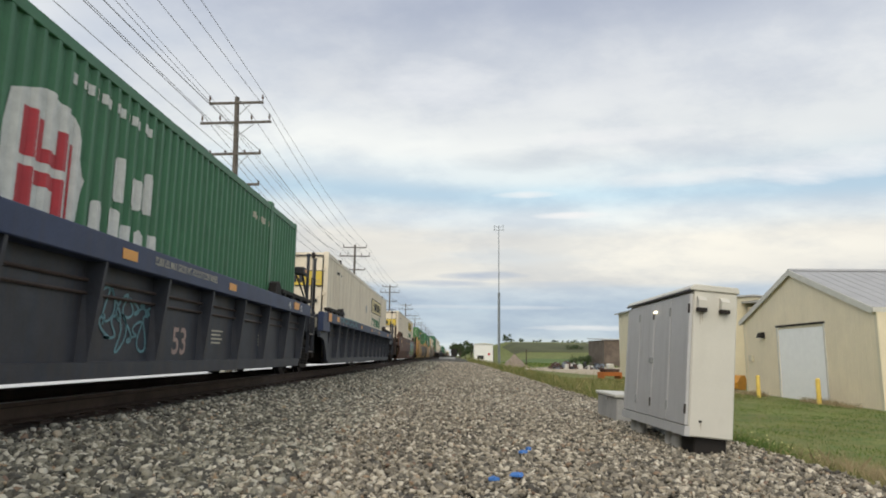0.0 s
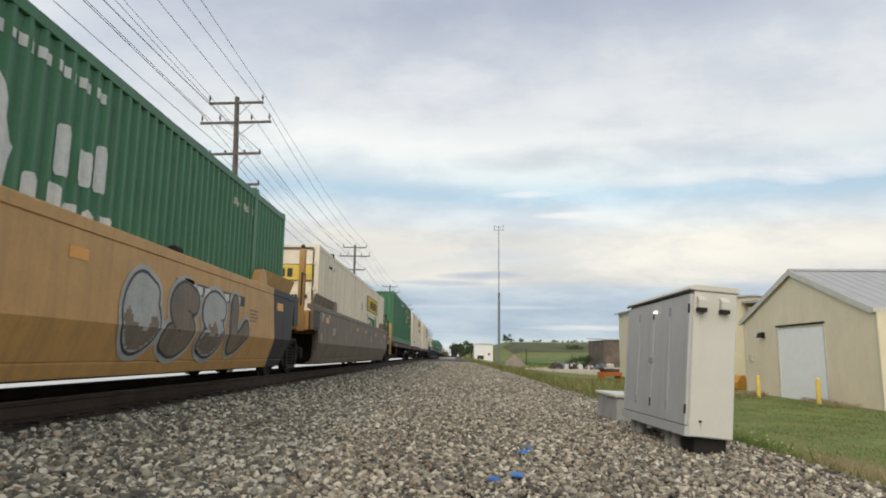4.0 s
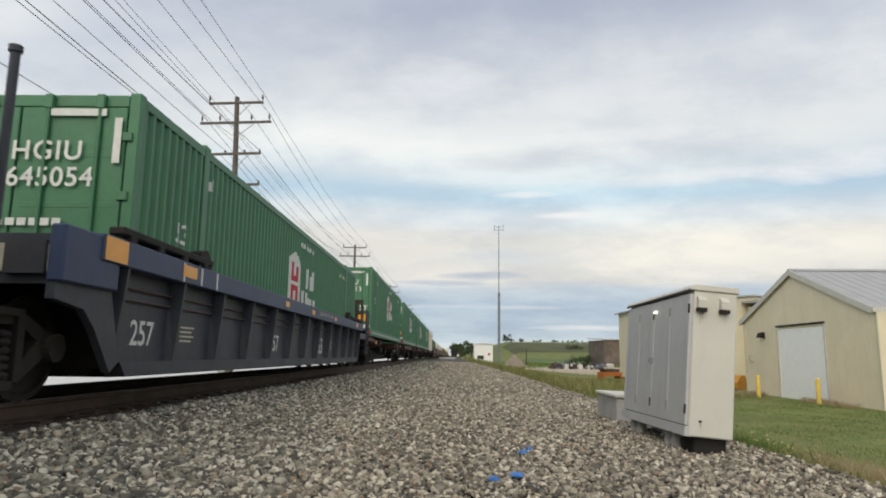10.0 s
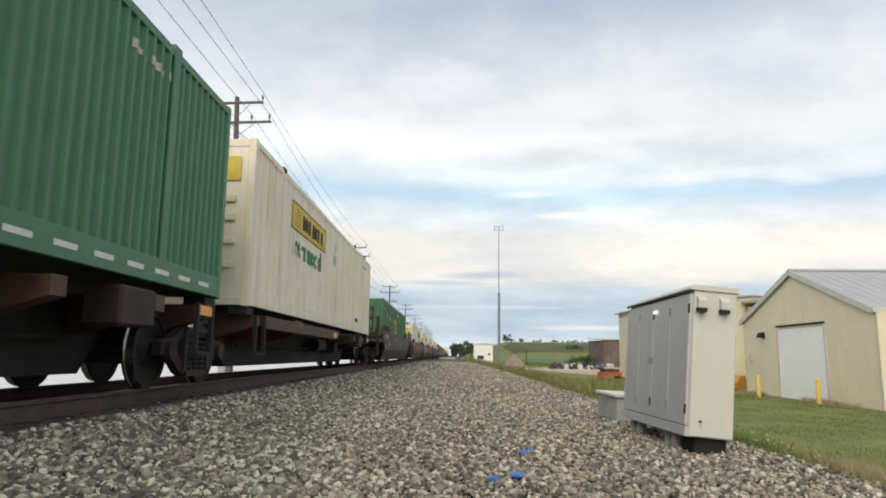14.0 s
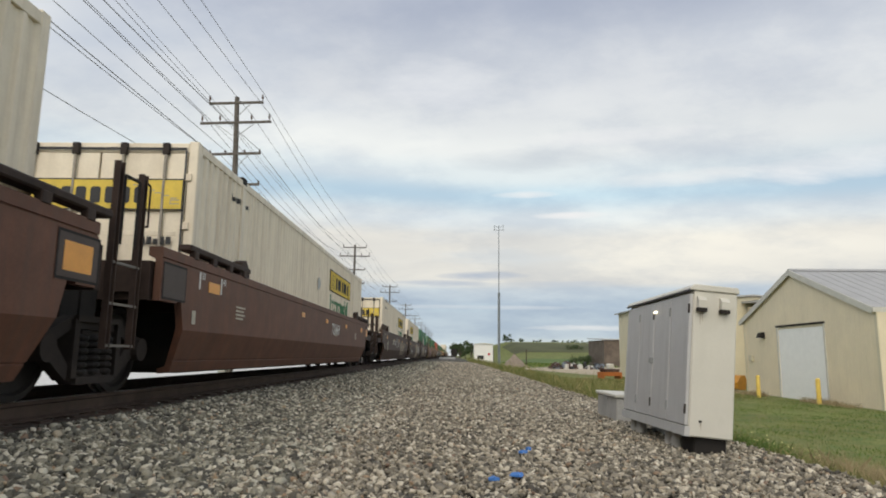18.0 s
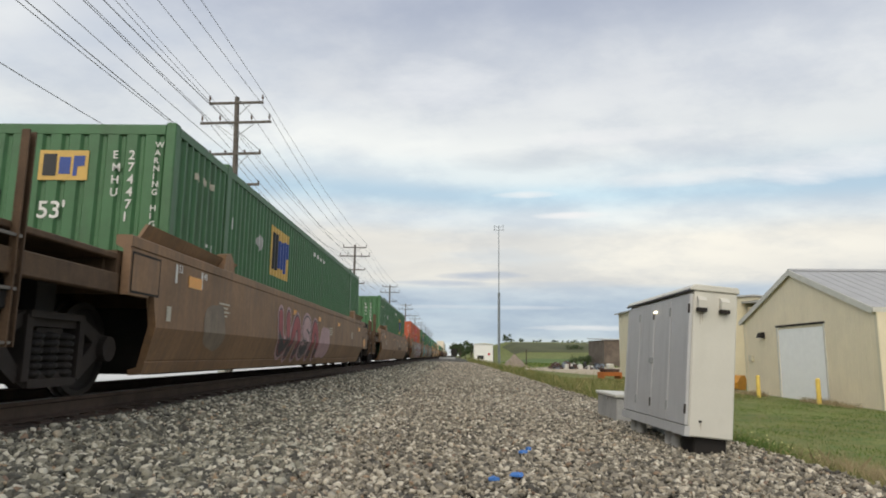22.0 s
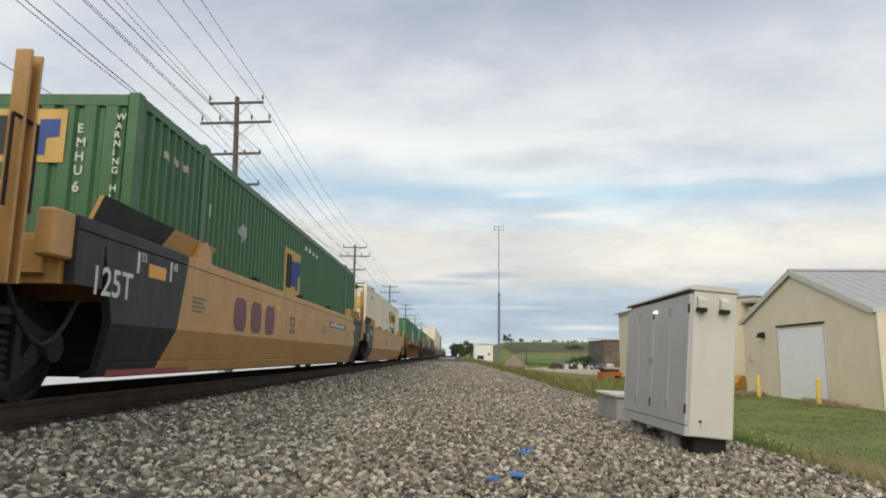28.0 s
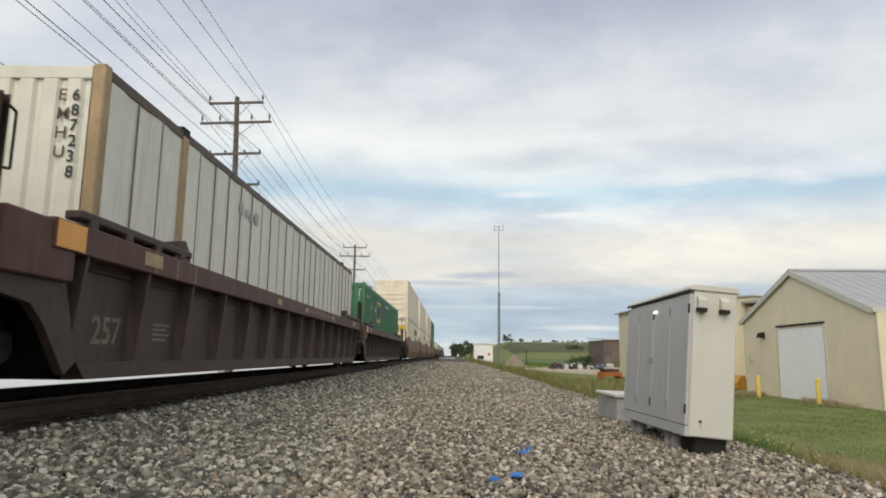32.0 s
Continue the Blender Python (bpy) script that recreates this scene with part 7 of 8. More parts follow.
patch(c, 0.9, 1.5, 0.9, 0.5, grey_tan, 27)
plate(c, 6.5, 2.4, 0.26, 1.04, ochre_car, lift=0.0016, label="square of newer yellow paint")
blocks_row(on_side, 2.0, 0.42, (1, 0, 3), purple_mark, c, 6.80, 0.80, 1.472)
scribble(c, 7.9, 0.5, 0.32, 0.5, soot_spray, 66, n=10, thick=0.035)
throw_up(c, 8.85, 2.9, 0.25, 1.18, [sky_spray], soot_spray, None, 26, n=4, thick=0.34, low=sky_spray, order=(5, 1, 3, 4))
load(559.0, c, [(container("emp", "nose", W, "27508"), W)])
c = well_car("smooth", grey_tan, "artic", "coupled", opts=dict(seed=22, gear=tan_gear))
throw_up(c, 4.4, 3.4, 0.4, 1.0, [sky_spray, grey_tan], soot_spray, silver_spray, 27, n=4, thick=0.24)
load(578.25, c, [(container("emp_dark", "nose", W, "2716", at=(7.0, 1.3)), W)])
for i, (s, ne, fe, kind, end, no) in enumerate(((601.7, "coupled", "artic", "emp_dark", "nose", "6"), (621.2, "artic", "artic", "emp", "nose", "6"), (640.6, "artic", "coupled", "jb", "door", ""))):
    c = well_car("smooth", yellow_car, ne, fe, opts=dict(seed=30 + i, num2="125T", num="53", num_y=6.4, num_z=0.85, num_h=0.34, mark=black_mark, ends=black_car, cap=black_car, guide=yellow_car, **(dict(plain_far=True) if i == 2 else dict(blocks=(3.0, 0.78, 2.5, 0.5, purple_mark)))))
    if i == 0:
        on_side("lettering", letters("A", 0.19), black_mark, c, 7.15, 0.90, 1.470)
        plate(c, 7.85, 0.18, 0.92, 0.14, white_mark, label="small white notice")
    load(s, c, [(container(kind, end, W, no, at=None if kind == "jb" else (6.5, 1.35)), W)])
# ribbed rust, then maroon
c = well_car("ribbed", rust_car, "coupled", "coupled", opts=dict(seed=34, num="53", num_y=8.3, num_z=0.46, mark=cream_mark, patches=rust_trim))
load(664.0, c, [(container("hub", "nose", W, "52126"), W)])
for s, kind, no, ne, fe in ((687.1, "hub", "50814", "coupled", "artic"), (706.4, "plain_white", "687238", "artic", "artic"), (725.9, "emp_dark", "27", "artic", "coupled")):
    c = well_car("ribbed", maroon_car, ne, fe, opts=dict(seed=int(s), num2="257", mark=grey_tan, print=grey_tan, chord=maroon_chord, patches=tan_post))
    load(s, c, [(container(kind, "nose", W, no), W)])
# stacked loads far down the line
for i, s in enumerate((751.0, 771.0, 791.0, 811.0)):
    c = well_car("smooth", tan_car, "coupled" if i == 0 else "artic", "coupled" if i == 3 else "artic", opts=dict(seed=40 + i, plain=True))
    k = "emp_dark" if i == 3 else "jb"
    load(s, c, [(container(k, "nose" if i else "door", W, "2"), W), (container(k if i == 3 else "plain_cream", "nose", W, "2"), W + TALL + 0.012)])
for i, (s, k) in enumerate(((835, "plain_cream"), (855, "jb"), (875, "hub"), (899, "jb"), (919, "emp_dark"), (939, "emp"), (963, "jb"))):
    c = well_car("smooth", brown_car, "artic" if i % 3 else "coupled", "artic" if i % 3 < 2 else "coupled", opts=dict(seed=50 + i, plain=True))
    load(float(s), c, [(container(k, "nose", W, "2"), W)])


# ---- lineside things ----
case_grey = surface("grey_cabinet_paint", (0.50, 0.50, 0.495), 0.45, var=0.05, dirt=(0.16, 0.15, 0.14), dirt_amount=0.3, streak=True, bump=0.04)
case_white = surface("off_white_cabinet_paint", (0.62, 0.60, 0.53), 0.5, var=0.03, dirt=(0.36, 0.33, 0.27), dirt_amount=0.45, streak=True, bump=0.04)
galvanised = surface("galvanised_steel", (0.36, 0.37, 0.37), 0.45, 0.7, var=0.12, bump=0.08)
concrete = surface("weathered_concrete", (0.44, 0.43, 0.405), 0.9, var=0.15, dirt=(0.16, 0.15, 0.13), dirt_amount=0.5, bump=0.3)
lamp_glow = bpy.data.materials.new("lit_lamp")
lamp_glow.use_nodes = True
lamp_glow.node_tree.nodes["Principled BSDF"].inputs["Emission Color"].default_value = (1.0, 0.85, 0.55, 1)
lamp_glow.node_tree.nodes["Principled BSDF"].inputs["Emission Strength"].default_value = 3.0


stain_tan = surface("tan_water_stain", (0.40, 0.34, 0.26), 0.6, var=0.15, bump=0)


def signal_cabinet():
    L0, W0, H0 = 2.205, 0.434, 1.36
    cab = thing("signal_cabinet", "tall grey and off-white steel signal cabinet on short posts", "cabinet", at=(2.167, 6.35, -0.249), turn=(-0.36, 5.21, 0.41))
    part("body", bevelled(raw("body", *box_vf(0.02, W0, 0, L0, 0, H0)), 0.012), case_white, cab, "off-white cabinet shell")
    part("roof", bevelled(raw("roof", *prism_vf([(-0.025, H0), (W0 + 0.015, H0), (W0 + 0.015, H0 + 0.03), (W0, H0 + 0.06), (0.02, H0 + 0.06), (-0.025, H0 + 0.02)], -0.015, L0 + 0.02)), 0.008), case_white, cab)
    part("roof_seam", raw("seam", *box_vf(-0.030, -0.014, -0.01, L0 + 0.01, H0 - 0.012, H0 + 0.002)), black_mark, cab)
    n = 4
    for i in range(n):
        y0 = 0.02 + i * (L0 - 0.04) / n
        y1 = y0 + (L0 - 0.04) / n - 0.008
        d = part("door", bevelled(raw("door", *box_vf(-0.012, 0.022, y0, y1, 0.10, H0 - 0.03)), 0.006), case_grey, cab, "grey steel door")
        part("stiffener", bevelled(raw("st", *box_vf(-0.018, -0.010, y1 - 0.04, y1 - 0.02, 0.2, H0 - 0.16)), 0.004), case_grey, d)
        if i in (1, 2):
            part("handle", bevelled(raw("h", *box_vf(-0.05, -0.012, (y0 if i == 2 else y1) - 0.04, (y0 if i == 2 else y1) + 0.01, 0.66, 0.72)), 0.006), galvanised, d, "small steel handle")
        for z in (0.2, H0 - 0.22):
            part("hinge", bevelled(raw("hg", *box_vf(-0.024, -0.005, y0 - 0.004, y0 + 0.010, z, z + 0.09)), 0.003), truck_steel if i % 2 == 0 else galvanised, d)
    part("lower_sill", raw("sill", *box_vf(-0.016, 0.03, 0, L0, 0.0, 0.092)), case_grey, cab)
    lamp = part("lamp", raw("lamp", *tube_vf((-0.045, 1.02, H0 - 0.155), (-0.012, 1.02, H0 - 0.14), 0.010, 0.016, 12)), lamp_glow, cab, "small lit lamp")
    for x in (0.085, 0.30):
        v = part("vent_hood", raw("vent", *prism_vf([(-0.07, 0.0), (0.0, 0.0), (0.0, 0.11), (-0.02, 0.11), (-0.07, 0.07)], x - 0.040, x + 0.040, "x")), case_white, cab, "angled metal vent hood", at=(0, 0, H0 - 0.165))
        # solid dark block stands in for the shade in the vent's mouth
        part("vent_mouth", raw("vm", *box_vf(x - 0.042, x + 0.042, -0.066, -0.001, H0 - 0.20, H0 - 0.166)), underframe, v.parent)
    for y in (0.52, 0.72, 1.75, 2.0):
        part("leg", raw("leg", *tube_vf((0.10, y, -0.40), (0.10, y, 0.0), 0.055, n=14)), concrete, cab)
        part("leg", raw("leg", *tube_vf((0.36, y, -0.60), (0.36, y, 0.0), 0.055, n=14)), galvanised, cab)
    part("cable_box", bevelled(raw("cb", *box_vf(0.10, 0.40, 0.06, 0.40, -0.5, -0.004)), 0.01), underframe, cab, "dark cable entry box below")
    part("latch", raw("bolt", *box_vf(0.11, 0.135, -0.014, 0.0, 0.135, 0.153)), underframe, cab)
    for k, (x, z0, z1) in enumerate(((0.085, 1.02, 1.16), (0.105, 1.06, 1.16), (0.13, 0.05, 0.13))):
        part("rust_run", raw("rr", *prism_vf([(x - 0.004, z1), (x + 0.006, z1), (x + 0.003, z0), (x - 0.001, z0 + 0.05)], -0.0018, -0.0005, "y")), stain_tan, cab, "thin rust-coloured stain down the steel")


signal_cabinet()


def battery_box():
    b = thing("battery_box", "low grey concrete battery box with a flat lid", "box", at=(2.30, 9.55, -0.54), turn=(0, 2, 0))
    part("body", bevelled(raw("body", *box_vf(0, 0.55, 0, 1.2, -0.15, 0.44)), 0.015), concrete, b)
    part("lid", bevelled(raw("lid", *box_vf(-0.03, 0.58, -0.03, 1.23, 0.44, 0.49)), 0.012), case_white, b, "pale flat lid")
    part("latch", raw("l", *box_vf(-0.034, 0.0, 0.56, 0.61, 0.38, 0.45)), galvanised, b)


battery_box()

# ---- metal-clad barns ----
siding = surface("beige_metal_siding", (0.78, 0.685, 0.50), 0.5, var=0.05, scale=1.2, dirt=(0.50, 0.43, 0.30), dirt_amount=0.3, streak=True, bump=0.04)
siding_pale = surface("pale_cream_siding", (0.66, 0.60, 0.44), 0.5, var=0.05, scale=1.2, dirt=(0.40, 0.36, 0.28), dirt_amount=0.3, streak=True, bump=0.04)
roof_metal = surface("grey_metal_roofing", (0.42, 0.415, 0.405), 0.45, 0.15, var=0.08, scale=1.5, dirt=(0.25, 0.24, 0.23), dirt_amount=0.3, bump=0.05)
trim_white = surface("white_trim_paint", (0.60, 0.58, 0.52), 0.5, var=0.05, bump=0.03)
door_white = surface("white_door_paint", (0.93, 0.93, 0.91), 0.45, var=0.04, bump=0.03)
bollard_yellow = surface("yellow_bollard_paint", (0.78, 0.56, 0.12), 0.45, var=0.1, dirt=(0.35, 0.26, 0.1), dirt_amount=0.3, bump=0.04)


def barn():
    G = -1.254
    y0, y1 = -0.62, 10.44
    ym, eave, ridge, deep = 5.22, 3.62, 5.46, 16.0
    b = thing("barn", "beige metal-clad pole barn with grey roof and white overhead door", "building", at=(14.625, 23.745, G), turn=(0, 0, -1.29))
    dy0, dy1, dh = 2.90, 6.79, 3.05
    wall = [(y0, -0.1), (dy0, -0.1), (dy0, dh), (dy1, dh), (dy1, -0.1), (y1, -0.1), (y1, eave), (ym, ridge), (y0, ridge - (ridge - eave) * (ym - y0) / (y1 - ym))]
    part("gable_wall", raw("gw", *prism_vf(wall, 0.0, 0.18, "x")), siding, b)
    top = lambda y: ridge - (ridge - eave) * abs(y - ym) / (y1 - ym)
    part("wall_rib", join("ribs", *[box_vf(-0.008, 0.0, y - 0.015, y + 0.015, dh + 0.12 if dy0 - 0.1 < y < dy1 + 0.1 else 0.0, top(y) - 0.06) for y in np.arange(y0 + 0.15, y1, 0.305)]), siding, b)
    part("side_wall", raw("sw", *box_vf(0.18, deep, y0, y0 + 0.15, -0.1, eave - 0.22)), siding, b)
    part("wall_rib", join("ribs2", *[box_vf(x - 0.02, x + 0.02, y0 - 0.008, y0, 0.0, eave - 0.27) for x in np.arange(0.3, deep, 0.305)]), siding, b)
    part("side_wall", raw("sw2", *box_vf(0.18, deep, y1 - 0.15, y1, -0.1, eave)), siding, b)
    part("back_wall", raw("bw", *prism_vf([(y0, -0.1), (y1, -0.1), (y1, eave), (ym, ridge), (y0, eave - 0.22)], deep, deep + 0.15, "x")), siding, b)
    ov, th = 0.28, 0.09
    sl = (ridge - eave) / (y1 - ym)
    for sg in (-1, 1):
        ye = (y1 + ov) if sg > 0 else (y0 + 0.1)
        ze = ridge - sl * abs(ye - ym)
        part("roof", raw("roof", *prism_vf([(ym, ridge + 0.03), (ye, ze + 0.03), (ye, ze + 0.03 + th), (ym, ridge + 0.03 + th)], -0.08, deep + 0.3, "x")), roof_metal, b, "grey ribbed metal roof slope")
        part("roof_rib", join("rr", *[prism_vf([(ym, ridge + 0.03 + th), (ye, ze + 0.03 + th), (ye, ze + 0.042 + th), (ym, ridge + 0.042 + th)], x - 0.02, x + 0.02, "x") for x in np.arange(0.0, deep, 0.46)]), roof_metal, b)
        part("fascia", raw("fa", *prism_vf([(ym, ridge + 0.13), (ye, ze + 0.13), (ye, ze - 0.12), (ym, ridge - 0.12)], -0.13, -0.08, "x")), trim_white, b, "cream rake trim")
        part("gutter", raw("gu", *box_vf(-0.13, deep + 0.3, *sorted((ye, ye + sg * 0.12)), ze - 0.06, ze + 0.1)), trim_white, b)
    part("ridge_cap", raw("rc", *prism_vf([(ym - 0.25, ridge + 0.06), (ym, ridge + 0.18), (ym + 0.25, ridge + 0.06)], -0.1, deep + 0.3, "x")), roof_metal, b)
    d = part("overhead_door", raw("od", *box_vf(0.012, 0.062, dy0, dy1, 0.0, dh)), door_white, b, "white sectional overhead door")
    for k in range(1, 5):
        part("door_joint", raw("dj", *box_vf(0.009, 0.014, dy0, dy1, dh * k / 5 - 0.005, dh * k / 5 + 0.005)), door_white, d)
    part("door_trim", join("dt", box_vf(-0.03, 0.06, dy0 - 0.10, dy0 - 0.001, 0, dh + 0.1), box_vf(-0.03, 0.06, dy1 + 0.001, dy1 + 0.1, 0, dh + 0.1)), trim_white, b)
    part("door_hood", raw("dh", *box_vf(-0.05, 0.0, dy0 - 0.12, dy1 + 0.12, dh + 0.10, dh + 0.18)), underframe, b, "dark header over the door")
    part("corner_trim", raw("ct", *box_vf(-0.03, 0.0, y0 - 0.03, y0 + 0.12, 0, eave - 0.22)), siding_pale, b)
    part("corner_trim", raw("ct", *box_vf(-0.03, 0.0, y1 - 0.12, y1 + 0.03, 0, eave)), siding_pale, b)
    part("wall_lamp", join("wl", box_vf(-0.12, 0, 8.15, 8.4, 2.72, 2.98), prism_vf([(-0.3, 2.72), (-0.1, 2.74), (-0.1, 2.98), (-0.22, 2.95)], 8.12, 8.43, "y")), underframe, b, "dark wall floodlight")
    part("doorstep", raw("ds", *box_vf(-0.6, 0.0, dy0 - 0.3, dy1 + 0.3, -0.2, 0.04)), concrete, b)
    part("meter_box", raw("mb", *box_vf(-0.10, 0.0, 9.55, 9.90, 1.62, 1.90)), siding_pale, b, "small grey meter box")
    for x, y in ((13.59, 30.2), (14.02, 26.1)):
        bo = thing("bollard", "yellow painted steel bollard before the barn door", "bollard", "barn bollards", at=(x, y, G))
        part("post", raw("bp", *tube_vf((0, 0, -0.2), (0, 0, 0.98), 0.085, n=18)), bollard_yellow, bo)
        part("cap", raw("bc", *tube_vf((0, 0, 0.98), (0, 0, 1.02), 0.085, 0.05, n=18)), bollard_yellow, bo)


barn()


def gabled_shed(name, label, x0, x1, y0, y1, g, eave, ridge, wall_mat, roof_mat, along="y"):
    s = thing(name, label, "building", at=(0, 0, g))
    if along == "y":
        xm = 0.5 * (x0 + x1)
        prof = [(x0, -0.3), (x1, -0.3), (x1, eave), (xm, ridge), (x0, eave)]
        part("wall", raw("w", *prism_vf(prof, y0, y1)), wall_mat, s)
        part("wall_rib", join("r", *[box_vf(x0 - 0.02, x0, y - 0.025, y + 0.025, 0, eave) for y in np.arange(y0 + 0.3, y1, 0.6)]), wall_mat, s)
        sl = (ridge - eave) / (xm - x0)
        for sg in (-1, 1):
            xe = xm + sg * (xm - x0 + 0.3)
            part("roof", raw("ro", *prism_vf([(xm, ridge + 0.02), (xe, eave - 0.3 * sl + 0.02), (xe, eave - 0.3 * sl + 0.12), (xm, ridge + 0.12)], y0 - 0.3, y1 + 0.3)), roof_mat, s)
    else:
        part("wall", raw("w", *box_vf(x0, x1, y0, y1, -0.3, eave)), wall_mat, s)
        part("roof", raw("ro", *prism_vf([(y0 - 0.3, eave), (y1 + 0.3, ridge), (y1 + 0.3, ridge + 0.15), (y0 - 0.3, eave + 0.15)], x0 - 0.3, x1 + 0.3, "x")), roof_mat, s)
    return s


gabled_shed("storage_building", "long pale cream metal storage building", 15.3, 26.0, 46.0, 61.5, -1.25, 5.6, 5.98, siding_pale, roof_metal)
gabled_shed("machine_shed", "beige metal machine shed behind the barn", 20.2, 34.0, 40.5, 45.8, -1.25, 5.2, 5.5, siding, roof_metal, "x")
rust_siding = surface("rust_brown_siding", (0.075, 0.042, 0.034), 0.8, var=0.25, scale=0.8, dirt=(0.16, 0.10, 0.07), dirt_amount=0.5, streak=True, bump=0.1)
shed_siding = surface("weathered_grey_brown_siding", (0.15, 0.115, 0.092), 0.8, var=0.3, scale=0.8, dirt=(0.07, 0.05, 0.04), dirt_amount=0.6, streak=True, bump=0.1)
gabled_shed("open_shed", "weathered grey-brown sheet-metal shed with lean-to roof", 27.6, 40.0, 122.0, 136.0, -1.3, 4.9, 5.4, shed_siding, roof_metal, "x")

# small white trackside house
hut_white = surface("white_hut_paint", (0.80, 0.79, 0.76), 0.5, var=0.05, bump=0.03)
hut = thing("signal_hut", "small white metal trackside signal house", "hut", at=(7.4, 160.0, -1.2))
part("body", bevelled(raw("b", *box_vf(-2.1, 2.4, 0, 3.0, 0.0, 4.4)), 0.03), hut_white, hut)
part("roof", raw("r", *prism_vf([(-2.3, 4.4), (2.6, 4.4), (2.6, 4.5), (0.15, 4.75), (-2.3, 4.5)], -0.2, 3.2)), trim_white, hut)
# no cut in the wall: a black slab imitates the shaded inside
part("opening", raw("o", *box_vf(-1.3, 0.2, -0.03, 0.0, 0.85, 1.75)), black_mark, hut, "black slab painted as the shade of a low opening")
part("sign", raw("s", *box_vf(1.2, 1.7, -0.03, 0.0, 1.8, 2.4)), red_mark, hut, "small red sign")

# radio mast
mast_grey = surface("weathered_mast_steel", (0.20, 0.22, 0.23), 0.5, 0.5, var=0.15, bump=0.05)
mast = thing("radio_mast", "tall slim grey steel radio mast with antennas on top", "mast", at=(8.42, 120.0, -1.2))
part("lower_pole", raw("lp", *tube_vf((0, 0, -0.2), (0, 0, 13.0), 0.25, 0.21, 14)), mast_grey, mast, "thick grey steel lower pole")
part("upper_pole", raw("up", *tube_vf((0, 0, 13.0), (0, 0, 25.4), 0.085, 0.06, 10)), mast_grey, mast)
part("cross_arm", join("ca", tube_vf((-0.9, 0, 25.1), (0.9, 0, 25.1), 0.04, n=6), tube_vf((-0.9, 0, 24.5), (0.9, 0, 24.5), 0.035, n=6)), mast_grey, mast)
for x in (-0.8, 0.8):
    part("antenna", raw("an", *tube_vf((x, 0, 24.35), (x, 0, 25.5), 0.045, n=6)), mast_grey, mast)
for x, y, h in ((5.5, 185, 5.2), (9.3, 150, 3.2), (12.4, 112, 2.8)):
    p = thing("line_post", "thin weathered marker post in the grass", "post", at=(x, y, -1.2))
    part("shaft", raw("s", *tube_vf((0, 0, -0.3), (0, 0, h), 0.09, 0.07, 8)), tie_wood, p)

# utility poles across the line, with wires
pole_wood = surface("weathered_pole_wood", (0.12, 0.105, 0.09), 0.9, var=0.2, dirt=(0.07, 0.06, 0.05), dirt_amount=0.5, streak=True, bump=0.4, bump_scale=25)
wire_mat = surface("grey_wire", (0.15, 0.15, 0.155), 0.5, var=0.05, bump=0)
insulator_mat = surface("brown_porcelain", (0.10, 0.06, 0.045), 0.25, var=0.1, bump=0)
ARMS = ((13.35, 1.42, (-1.38, 1.38)), (12.28, 1.85, (-1.75, -0.82, 0.82, 1.75)), (10.6, 1.33, (-1.28, -0.5, 0.5, 1.28)), (8.95, 1.30, (-1.25, -0.5, 0.5, 1.25)))
POLE_Y = [-14.0, 33.0, 80.0, 127.0, 174.0, 221.0, 268.0, 315.0, 362.0, 409.0]
POLE_X = [-11.3, -10.93, -11.95, -12.0, -12.2, -12.3, -12.4, -12.5, -12.6, -12.7]


def utility_pole(x, y, near):
    g = float(ground_z(x, y))
    p = thing("utility_pole", "weathered wooden utility pole with four cross-arms", "utility pole", "utility poles", at=(x, y, 0), turn=(0, -1.9 if near else 0, 0))
    part("shaft", raw("sh", *tube_vf((0, 0, g - 0.5), (0, 0, 13.7), 0.19, 0.12, 14)), pole_wood, p)
    for z, half, pins in ARMS:
        part("cross_arm", bevelled(raw("ca", *box_vf(-half, half, -0.16, -0.06, z - 0.06, z + 0.06)), 0.008), pole_wood, p)
        for px in pins:
            part("insulator", raw("in", *lathe_z([(r, h * (1.0 if z > 12 else 0.5)) for r, h in ((0.018, 0.06), (0.018, 0.16), (0.055, 0.18), (0.045, 0.24), (0.06, 0.27), (0.03, 0.36), (0.05, 0.40))], px, -0.11, z)), insulator_mat, p)
        if half > 1.3:
            for sg in (-1, 1):
                part("brace", raw("br", *tube_vf((sg * half * 0.55, -0.13, z - 0.05), (sg * 0.08, -0.11, z - 0.75), 0.018, n=5)), galvanised, p)
    if near:
        part("cross_arm", bevelled(raw("ca", *box_vf(-1.35, 1.35, -0.16, -0.06, 8.36, 8.48)), 0.008), pole_wood, p)
        for dx in (-0.62, 0.46):
            can = part("transformer", raw("tf", *lathe_z([(0.10, 7.30), (0.22, 7.32), (0.23, 7.40), (0.23, 7.82), (0.20, 7.88), (0.06, 7.92)], dx, -0.22, 0.0, 16)), galvanised, p, "grey cylindrical transformer can")
            part("bushing", raw("bu", *lathe_z([(0.03, 7.88), (0.05, 7.95), (0.03, 8.02), (0.05, 8.08), (0.02, 8.14)], dx + 0.08, -0.22, 0.0, 8)), insulator_mat, can)
        part("can_bracket", raw("cb", *box_vf(-0.62, 0.46, -0.14, -0.09, 7.66, 7.74)), galvanised, p)


for k, (x, y) in enumerate(zip(POLE_X, POLE_Y)):
    utility_pole(x, y, k == 1)

